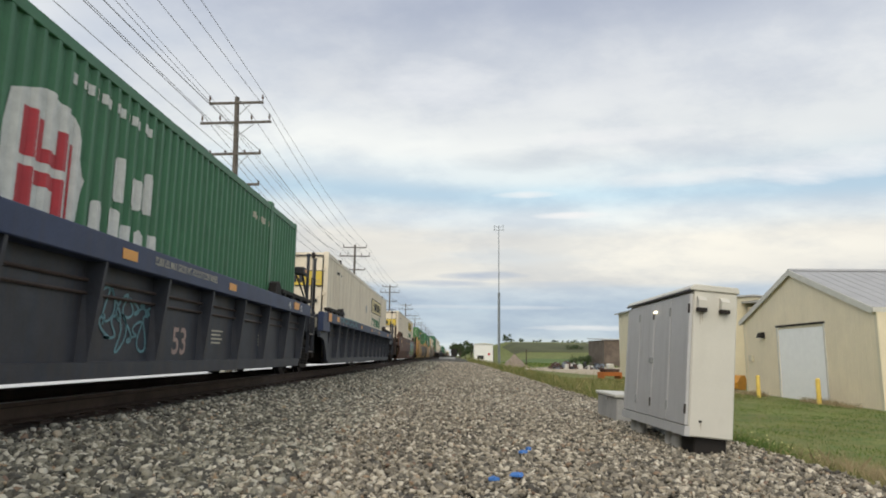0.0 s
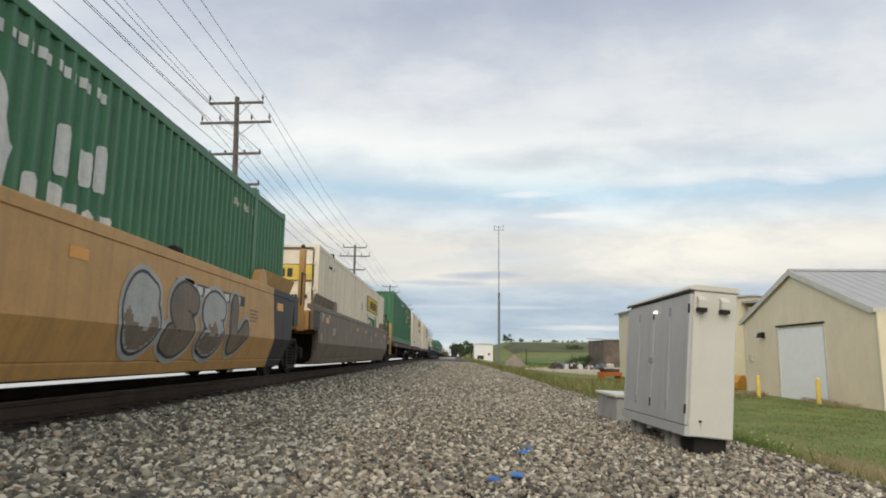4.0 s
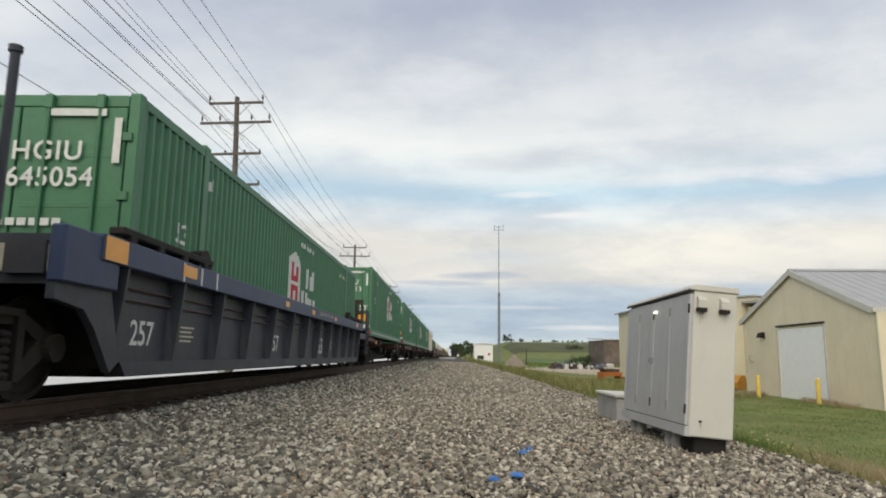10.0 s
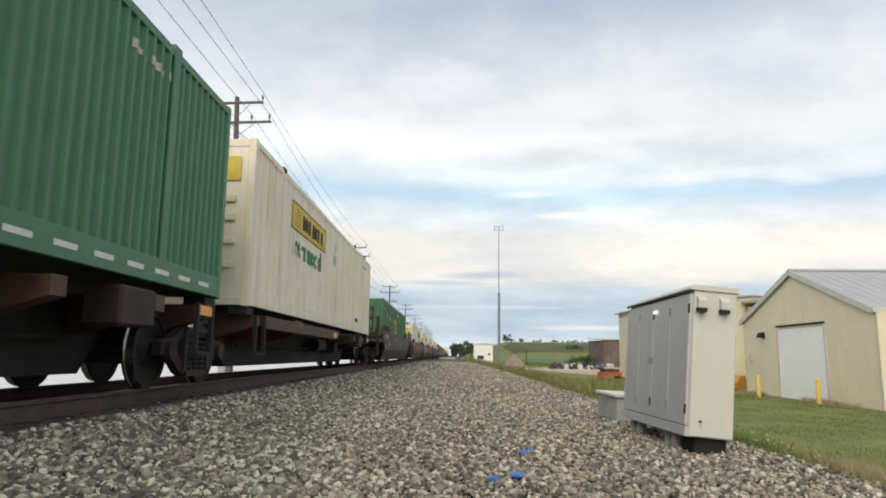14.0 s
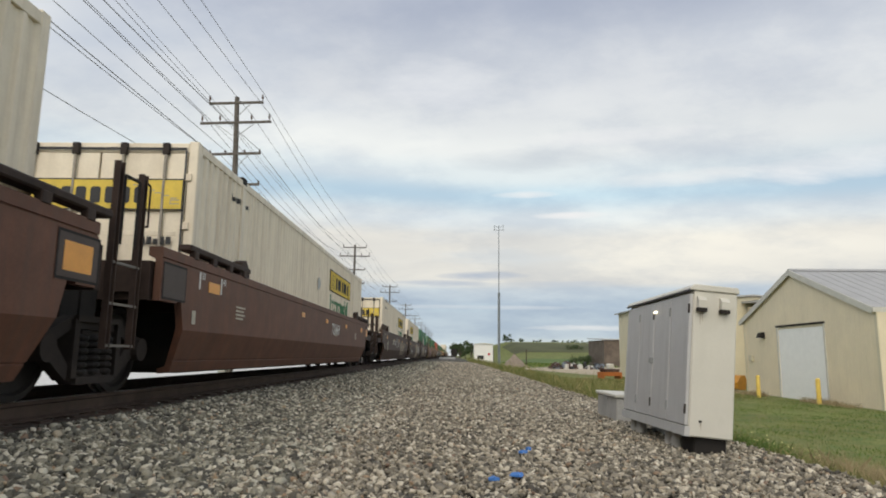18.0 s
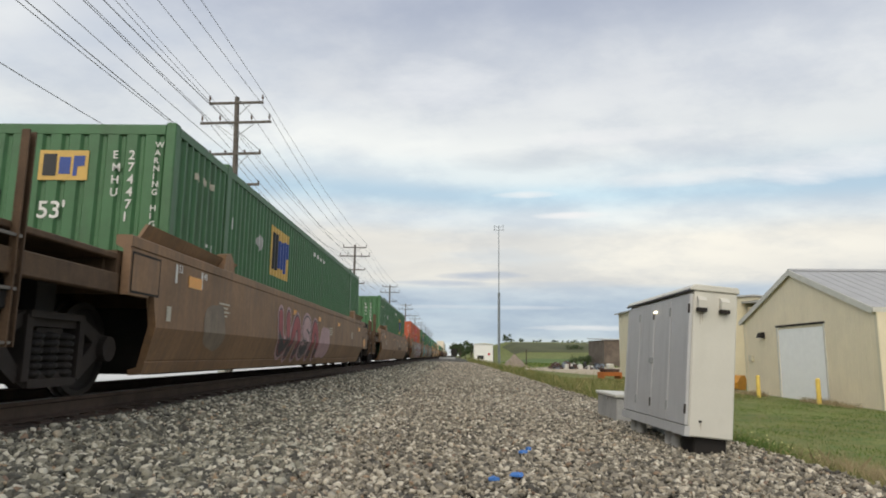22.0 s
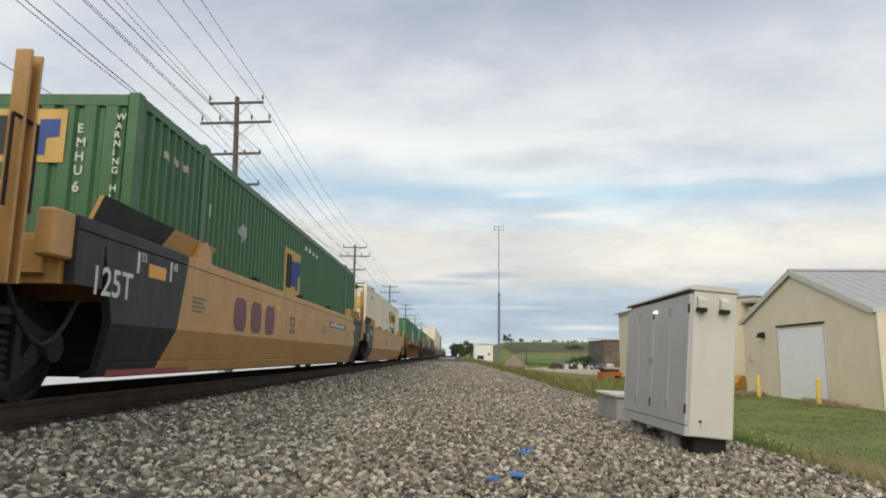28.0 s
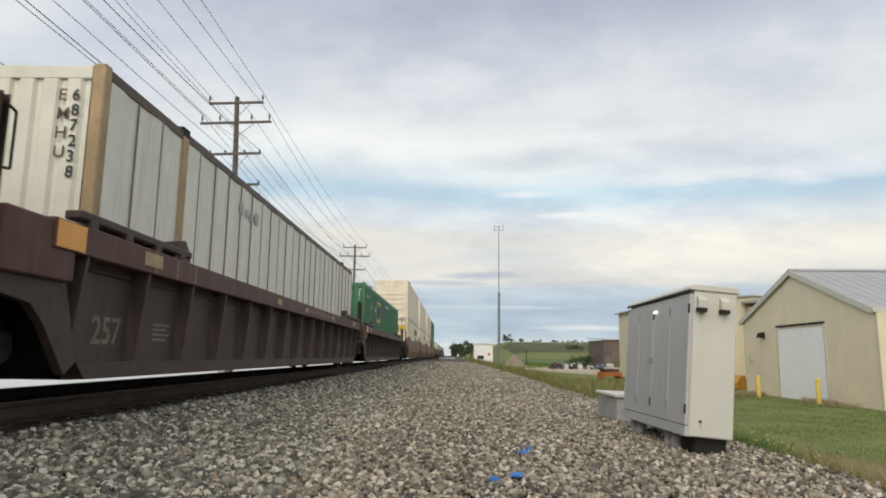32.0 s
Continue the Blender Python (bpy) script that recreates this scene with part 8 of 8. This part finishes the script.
# each wire is one long sagging thing: x and height at the near pole and at the pole behind, sag between those two, thickness
WIRES = ((-9.96, 13.87, -8.55, 14.06, 0.30, 0.014), (-9.57, 12.72, -9.20, 12.97, 0.30, 0.014), (-10.54, 12.72, -9.75, 12.93, 0.30, 0.014), (-12.83, 13.78, -11.60, 13.99, 0.30, 0.013),
         (-12.11, 12.71, -11.00, 12.92, 0.30, 0.013), (-9.99, 10.77, -9.70, 10.97, 0.70, 0.017), (-13.11, 12.70, -12.50, 12.92, 0.30, 0.018), (-10.84, 10.73, -10.50, 10.94, 0.30, 0.012),
         (-11.74, 10.72, -11.60, 10.92, 0.30, 0.014), (-12.56, 10.66, -12.20, 10.89, 0.30, 0.019), (-12.56, 10.66, -12.15, 10.87, 0.55, 0.015), (-12.45, 9.01, -12.25, 8.97, 0.90, 0.014),
         (-11.9, 6.70, -12.0, 6.75, 0.75, 0.021), (-11.9, 6.62, -12.0, 6.67, 0.72, 0.017))
LEAN = 11.35
for x1, z1, x0, z0, sag0, rr in WIRES:
    xs = [x0, x1] + [px + x1 + LEAN for px in POLE_X[2:]]
    zs = [z0] + [z1] * (len(POLE_Y) - 1)
    v, f = [], []
    for k in range(len(POLE_Y) - 1):
        for j in range(17 if k == len(POLE_Y) - 2 else 16):
            t = j / 16
            sag = (sag0 if k == 0 else 0.85 + 0.2 * math.sin(9 * x1)) * 4 * t * (1 - t)
            c = (xs[k] + (xs[k + 1] - xs[k]) * t, POLE_Y[k] + 47 * t - 0.11, zs[k] + (zs[k + 1] - zs[k]) * t - sag)
            o = len(v)
            v += [(c[0] + rr * math.cos(a), c[1], c[2] + rr * math.sin(a)) for a in (0.5, 2.6, 4.7)]
            if o:
                f += [(o - 3 + i, o - 3 + (i + 1) % 3, o + (i + 1) % 3, o + i) for i in range(3)]
    thing("overhead_wire", "thin sagging overhead wire between utility poles", "wire", "overhead wires", me=raw("wire", v, f), mat=wire_mat)

# gravel heap, drive, junk, machines
heap_mat = surface("brown_gravel_heap", (0.25, 0.205, 0.16), 0.95, var=0.2, scale=3, bump=0.9, bump_scale=12)


def heap(x, y, r, h, seed):
    r2 = np.random.RandomState(seed)
    v, f, n, m = [], [], 26, 9
    for i in range(m):
        for j in range(n):
            a = 2 * math.pi * j / n
            q = r * (i + 0.4) / m
            k = 1 + 0.1 * math.sin(3 * a + seed) + 0.05 * r2.randn()
            v.append((q * k * math.cos(a), q * 0.8 * k * math.sin(a), h * (1 - ((i + 0.4) / m)) ** 1.1 + 0.06 * r2.randn() - 0.1))
    for i in range(m - 1):
        f += [(i * n + j, i * n + (j + 1) % n, (i + 1) * n + (j + 1) % n, (i + 1) * n + j) for j in range(n)]
    f.append(tuple(range(n)))
    thing("gravel_mound", "conical mound of brown gravel in the grass", "mound", at=(x, y, -1.2), me=raw("heap", v, f, True), mat=heap_mat)


heap(9.65, 104.0, 2.15, 2.15, 3)
dirt_mat = surface("pale_dirt_drive", (0.42, 0.35, 0.25), 0.95, var=0.15, scale=0.6, bump=0.3, bump_scale=14)
thing("gravel_drive", "pale dirt and gravel drive across the grass", "drive", kind="structure", me=raw("drive", *prism_vf([(8.5, 92), (14, 62), (30, 60), (60, 110), (30, 118), (16, 108)], -1.3, -1.185, "z")), mat=dirt_mat)

junk_mats = [trim_white, black_mark, rust_siding, rust_siding, galvanised, surface("blue_grey_scrap", (0.16, 0.19, 0.23), 0.6, var=0.2), surface("dark_rubber", (0.025, 0.025, 0.027), 0.8, var=0.2)]
jr = random.Random(5)
for i in range(84):
    x = 14.2 + 6.6 * jr.random()
    y = 93 + 7 * jr.random()
    hgt = 0.15 + 0.85 * jr.random() ** 1.6 * (1 - abs(x - 17.5) / 5)
    k = jr.random()
    if k < 0.45:
        me = bevelled(raw("junk", *box_vf(-0.3, 0.3, -0.25, 0.25, -0.1, hgt)), 0.06)
        nm, lb = "scrap_crate", "battered crate in a heap of scrap"
    elif k < 0.7:
        me = raw("tyre", *ring_vf((0, 0, 0.25 + hgt * 0.5), 0.32, 0.12, 14, "y"))
        nm, lb = "old_tyre", "black old tyre in a heap of scrap"
    else:
        me = join("scrap", tube_vf((-0.7, 0, 0), (0.6, 0.2, hgt + 0.3), 0.07, 0.06, 8), box_vf(-0.3, 0.3, -0.2, 0.2, -0.1, hgt * 0.7))
        nm, lb = "scrap_metal", "bent pieces of scrap metal in a heap"
    thing(nm, lb, "scrap", "scrap heap", at=(x, y, -1.2), turn=(0, jr.uniform(-12, 12), jr.uniform(0, 180)), me=me, mat=jr.choice(junk_mats))

orange = surface("orange_machine_paint", (0.42, 0.13, 0.03), 0.5, var=0.1, dirt=(0.2, 0.1, 0.05), dirt_amount=0.4)
m1 = thing("farm_implement", "low orange farm implement parked by the sheds", "machine", at=(12.25, 52.5, -1.2), turn=(0, 0, 20))
part("frame", join("f", box_vf(-1.1, 1.1, -0.6, 0.6, 0.35, 0.75), box_vf(-1.1, -0.95, -0.6, 0.6, 0, 0.4), box_vf(0.95, 1.1, -0.6, 0.6, 0, 0.4)), orange, m1)
part("hopper", raw("h", *prism_vf([(-0.8, 0.75), (0.8, 0.75), (0.95, 1.05), (-0.95, 1.05)], -0.5, 0.5)), rust_siding, m1)
part("load", bevelled(raw("l", *box_vf(-0.3, 0.4, -0.3, 0.3, 1.05, 1.6)), 0.1), trim_white, m1)
m1.scale = (0.74, 0.74, 0.74)
m2 = thing("loader_bucket", "orange-yellow loader bucket standing by the barn", "machine", at=(15.6, 37.6, -1.25), turn=(0, 0, 30))
part("bucket", raw("b", *prism_vf([(-0.6, 0.7), (-0.5, 0.2), (0, 0.0), (0.5, 0.1), (0.7, 0.9), (0.45, 1.35), (-0.1, 1.3)], -0.8, 0.8)), surface("loader_orange", (0.60, 0.27, 0.03), 0.5, var=0.12), m2)
part("arm", join("a", box_vf(-0.1, 0.1, 0.4, 1.6, 0.5, 0.8)), rust_siding, m2)
m2.scale = (0.62, 0.62, 0.62)

# far lineside equipment by the vanishing track
eq = thing("track_cart", "low dark track machine on the far line", "machine", at=(-0.6, 150.0, -0.35))
part("deck", join("d", box_vf(-2.3, 1.6, 0, 3, 0.55, 0.75), box_vf(0.5, 1.8, 0, 3, 0.75, 2.3)), underframe, eq)
part("skirt", raw("s", *box_vf(-2.2, 1.4, -0.05, 0.0, 0.0, 0.5)), galvanised, eq)

# ---- trees, bushes, grass ----
leaf_mat = surface("tree_foliage", (0.045, 0.075, 0.022), 0.8, var=0.3, scale=0.7, bump=0, island=[(0, (0.022, 0.042, 0.014)), (0.5, (0.045, 0.08, 0.024)), (1, (0.085, 0.12, 0.04))])
bark_mat = surface("grey_brown_bark", (0.09, 0.07, 0.055), 0.95, var=0.3, bump=0.5, bump_scale=12)


def leaf_cloud(name, centres, n, size, seed):
    r2 = np.random.RandomState(seed)
    C = np.array([c[:3] for c in centres])
    R = np.array([c[3] for c in centres])
    k = r2.randint(0, len(C), n)
    d = r2.normal(size=(n, 3))
    d /= np.linalg.norm(d, axis=1, keepdims=True)
    p = C[k] + d * (R[k] * r2.uniform(0.35, 1.05, n))[:, None]
    u, w = r2.normal(size=(n, 3)), r2.normal(size=(n, 3))
    s = size * r2.uniform(0.6, 1.4, n)[:, None]
    u = u / np.linalg.norm(u, axis=1, keepdims=True) * s
    w = w / np.linalg.norm(w, axis=1, keepdims=True) * s * 0.6
    V = np.stack([p - u, p + w, p + u, p - w], 1).reshape(-1, 3)
    F = np.arange(4 * n).reshape(-1, 4)
    me = bpy.data.meshes.new(name)
    me.from_pydata(V.tolist(), [], F.tolist())
    return me


def tree(x, y, h, seed, label="leafy green broadleaf tree at the field edge"):
    r2 = random.Random(seed)
    g = float(ground_z(x, y))
    t = thing("tree", label, "tree", "far trees", at=(x, y, g))
    q = [tube_vf((0, 0, -0.3), (0.05 * h * r2.uniform(-1, 1), 0, 0.55 * h), 0.03 * h, 0.016 * h, 8)]
    cs = []
    for i in range(8):
        a, z = r2.uniform(0, 6.3), h * r2.uniform(0.35, 0.88)
        d = h * 0.30 * (1.15 - abs(z / h - 0.55)) * r2.uniform(0.4, 1)
        e = (d * math.cos(a), d * math.sin(a), z)
        q.append(tube_vf((0, 0, z * 0.62), e, 0.011 * h, 0.004 * h, 5))
        cs.append((*e, h * r2.uniform(0.11, 0.2)))
    cs.append((0, 0, h * 0.86, h * 0.13))
    part("trunk", join("trunk", *q), bark_mat, t)
    part("crown", leaf_cloud("crown", cs, 1100, 0.035 * h, seed), leaf_mat, t)


for i, (x, y, h) in enumerate(((3.4, 262, 6.0), (5.6, 275, 7.6), (7.8, 268, 6.8), (9.4, 290, 6.6), (1.6, 300, 6.0), (0.2, 330, 5.6), (11.2, 300, 5.6), (2.2, 380, 8.0), (4.5, 400, 8.6))):
    tree(x, y, h, 100 + i)
cr = random.Random(14)
for i, (x, y, h, w) in enumerate(((25.9, 318, 4.0, 1.6), (28.6, 320, 1.6, 0.9), (33.6, 326, 1.7, 1.2), (42, 332, 1.4, 2.0), (52, 336, 1.5, 2.6), (58, 338, 1.7, 3.0), (63, 340, 1.6, 3.0), (69, 342, 1.5, 3.0), (74, 342, 1.8, 3.0), (80, 345, 1.3, 3.2), (88, 345, 1.6, 3.5), (95, 348, 1.7, 3.5), (104, 348, 1.5, 4.0))):
    t = thing("bush", "dark green bushy growth on the crest of the hill", "bush", "crest bushes", at=(x, y, float(ground_z(x, y))))
    part("stems", join("st", *[tube_vf((0, 0, -0.3), (cr.uniform(-0.4, 0.4) * w, 0, 0.6 * h), 0.08, 0.03, 5) for _ in range(4)]), bark_mat, t)
    part("leaves", leaf_cloud("lv", [(cr.uniform(-1, 1) * w, cr.uniform(-0.6, 0.6), h * cr.uniform(0.15, 0.8), h * cr.uniform(0.18, 0.30)) for _ in range(12)], 900, 0.10 + 0.03 * h, 260 + i), leaf_mat, t)
hb = random.Random(4)
for i, (x, y) in enumerate(((44, 250), (47, 252), (36, 150), (24, 128), (30, 130), (26, 131))):
    bsh = thing("bush", "dark green leafy bush on the grass", "bush", "field bushes", at=(x, y, float(ground_z(x, y))))
    part("stems", join("st", *[tube_vf((0, 0, -0.2), (hb.uniform(-1, 1), hb.uniform(-1, 1), 1.2), 0.05, 0.02, 5) for _ in range(4)]), bark_mat, bsh)
    part("leaves", leaf_cloud("lv", [(hb.uniform(-2, 2), hb.uniform(-1, 1), hb.uniform(0.4, 1.3), hb.uniform(0.6, 1.1)) for _ in range(7)], 700, 0.14, 60 + i), leaf_mat, bsh)
# far woods as one mass on both sides of the line
wr = random.Random(9)
cs = [(-30 - 8 * i + wr.uniform(-6, 6), 620 + wr.uniform(-60, 60), wr.uniform(0, 6), wr.uniform(4, 8)) for i in range(70)]
cs += [(14 + 9 * i + wr.uniform(-6, 6), 900 + wr.uniform(-60, 60), wr.uniform(0, 6), wr.uniform(4, 9)) for i in range(60)]
thing("far_woods", "dark green line of distant woods on the horizon", "woods", kind="stuff", me=leaf_cloud("woods", cs, 26000, 1.6, 5), mat=leaf_mat)

blade_mat = surface("long_grass_blades", (0.16, 0.17, 0.06), 0.8, var=0.3, scale=0.5, bump=0, island=[(0, (0.07, 0.11, 0.02)), (0.42, (0.15, 0.175, 0.04)), (0.75, (0.27, 0.24, 0.085)), (1, (0.44, 0.36, 0.17))])
lawn_mat = surface("mown_grass_blades", (0.11, 0.165, 0.028), 0.8, var=0.45, scale=0.45, bump=0, island=[(0, (0.055, 0.105, 0.016)), (0.55, (0.115, 0.180, 0.028)), (0.85, (0.17, 0.225, 0.045)), (1, (0.30, 0.27, 0.10))])


def grass(name, n, xr, yr, h0, h1, width, seed, mat, label, pw=1.0, dense=None):
    r2 = np.random.RandomState(seed)
    x = r2.uniform(*xr, n)
    y = yr[0] + (yr[1] - yr[0]) * r2.uniform(0, 1, n) ** pw
    keep = x > edge_x(y) + np.abs(r2.normal(0, 0.10, n))
    clump = 0.5 + 0.5 * np.sin(x * 2.1 + 1.3 * np.sin(y * 0.7)) * np.sin(y * 1.3 + x)
    keep &= r2.uniform(0, 1, n) < 0.35 + 0.65 * clump
    x, y, clump = x[keep], y[keep], clump[keep]
    n = len(x)
    z = ground_z(x, y) - 0.02
    h = (h0 + (h1 - h0) * r2.uniform(0, 1, n) ** 1.5) * (0.6 + 0.5 * clump)
    a = r2.uniform(0, 6.28, n)
    wv = np.stack([np.cos(a), np.sin(a), 0 * a], -1) * (width * (0.7 + y / 25))[:, None]
    ln = np.stack([np.clip(r2.normal(0, 0.28, n), -0.55, 0.55), np.clip(r2.normal(0, 0.28, n), -0.55, 0.55), np.ones(n)], -1)
    b = np.stack([x, y, z], -1)
    mid, tip = b + ln * (h * 0.55)[:, None], b + ln * np.array([1.6, 1.6, 1.0]) * h[:, None]
    V = np.stack([b - wv, b + wv, mid + wv * 0.7, tip, mid - wv * 0.7], 1).reshape(-1, 3)
    F = np.arange(5 * n).reshape(-1, 5)
    me = bpy.data.meshes.new(name)
    me.from_pydata(V.tolist(), [], F.tolist())
    thing(name, label, "grass", kind="stuff", me=me, mat=mat)


grass("verge_grass", 46000, (2.7, 4.9), (9.5, 60), 0.08, 0.36, 0.0032, 21, blade_mat, "long green and straw-coloured grass along the ballast edge", 1.2)
grass("verge_grass", 16000, (3.0, 5.2), (4, 10), 0.05, 0.16, 0.0035, 27, blade_mat, "short green grass along the ballast edge", 1.2)
grass("tall_weeds", 26000, (2.8, 5.6), (13, 120), 0.25, 0.80, 0.0045, 22, blade_mat, "tall green weeds beside the track")
grass("lawn", 80000, (4.0, 14.2), (8, 42), 0.03, 0.09, 0.006, 23, lawn_mat, "short mown green lawn before the barn", 1.2)
grass("field_grass", 9000, (4.5, 8.6), (28, 92), 0.12, 0.40, 0.010, 24, blade_mat, "rough meadow grass beyond the sheds")
grass("field_grass", 7000, (8.4, 13), (28, 50), 0.10, 0.30, 0.009, 32, blade_mat, "rough meadow grass beyond the sheds")
grass("field_grass", 6000, (12, 60), (112, 165), 0.2, 0.5, 0.02, 28, lawn_mat, "green grass behind the scrap heap")
straw_mat = surface("dry_grass_tuft", (0.36, 0.28, 0.16), 0.85, var=0.2, bump=0, island=[(0, (0.20, 0.16, 0.08)), (1, (0.50, 0.40, 0.24))])
grass("dry_tuft", 1500, (13.9, 14.5), (24, 27.5), 0.06, 0.28, 0.005, 26, straw_mat, "straw-coloured weeds along the barn wall")
grass("dry_tuft", 1500, (13.7, 14.3), (30.6, 34), 0.06, 0.30, 0.005, 29, straw_mat, "straw-coloured weeds along the barn wall")
grass("dry_tuft", 15000, (3.5, 5.0), (5.3, 7.3), 0.12, 0.36, 0.0016, 25, straw_mat, "dry straw-coloured grass tuft")
grass("dry_grass", 5000, (6.5, 14), (36, 54), 0.06, 0.20, 0.009, 33, straw_mat, "low dry straw-coloured grass before the drive")
weed_mat = surface("leafy_weeds", (0.10, 0.16, 0.03), 0.8, var=0.35, scale=2.0, bump=0, island=[(0, (0.05, 0.10, 0.015)), (0.7, (0.12, 0.20, 0.035)), (1, (0.22, 0.28, 0.07))])
grass("leafy_weeds", 9000, (3.1, 4.5), (6.8, 10.2), 0.06, 0.22, 0.006, 31, weed_mat, "bright green weeds at the edge of the stones")
fr = np.random.RandomState(77)
fx, fy = fr.uniform(3.25, 4.4, 26), fr.uniform(6.8, 10.0, 26)
blooms = [tube_vf((x, y, float(ground_z(x, y)) + h), (x, y, float(ground_z(x, y)) + h + 0.012), 0.008, 0.005, 6) for x, y, h in zip(fx, fy, fr.uniform(0.12, 0.22, 26))]
thing("weed_flowers", "small pale yellow flowers on the weeds", "flowers", kind="stuff", me=join("blooms", *blooms), mat=surface("pale_yellow_petals", (0.72, 0.68, 0.30), 0.7, var=0.1, bump=0))

post = thing("lineside_post", "short grey concrete post beyond the track", "post", at=(-8.6, 25.2, -1.0))
part("shaft", bevelled(raw("s", *box_vf(-0.14, 0.14, -0.1, 0.1, -0.3, 1.15)), 0.02), concrete, post)


# ---- what moves ----
def travelled(t):
    """Metres that the train has gone at t seconds; it slows a little."""
    return 22.35 * t - 0.0145 * t * t


def motions():
    times = [2.0 * i for i in range(17)]
    for ob, s, z in CARRIED:
        walk(ob, [(t, pose(TRACK_X, s - travelled(t), z)) for t in times])
    # one turning action for all wheelsets, under 90 degrees from row to row
    first = WHEELSETS[0]
    walk(first, [(i / FPS, pose(0, 0, 0, math.degrees(travelled(i / FPS) / WHEEL_R))) for i in range(32 * FPS + 1)])
    keys = first.animation_data
    for w in WHEELSETS[1:]:
        w.rotation_mode = "QUATERNION"
        mine = w.animation_data_create()
        mine.action = keys.action
        mine.action_slot = keys.action_slot


motions()
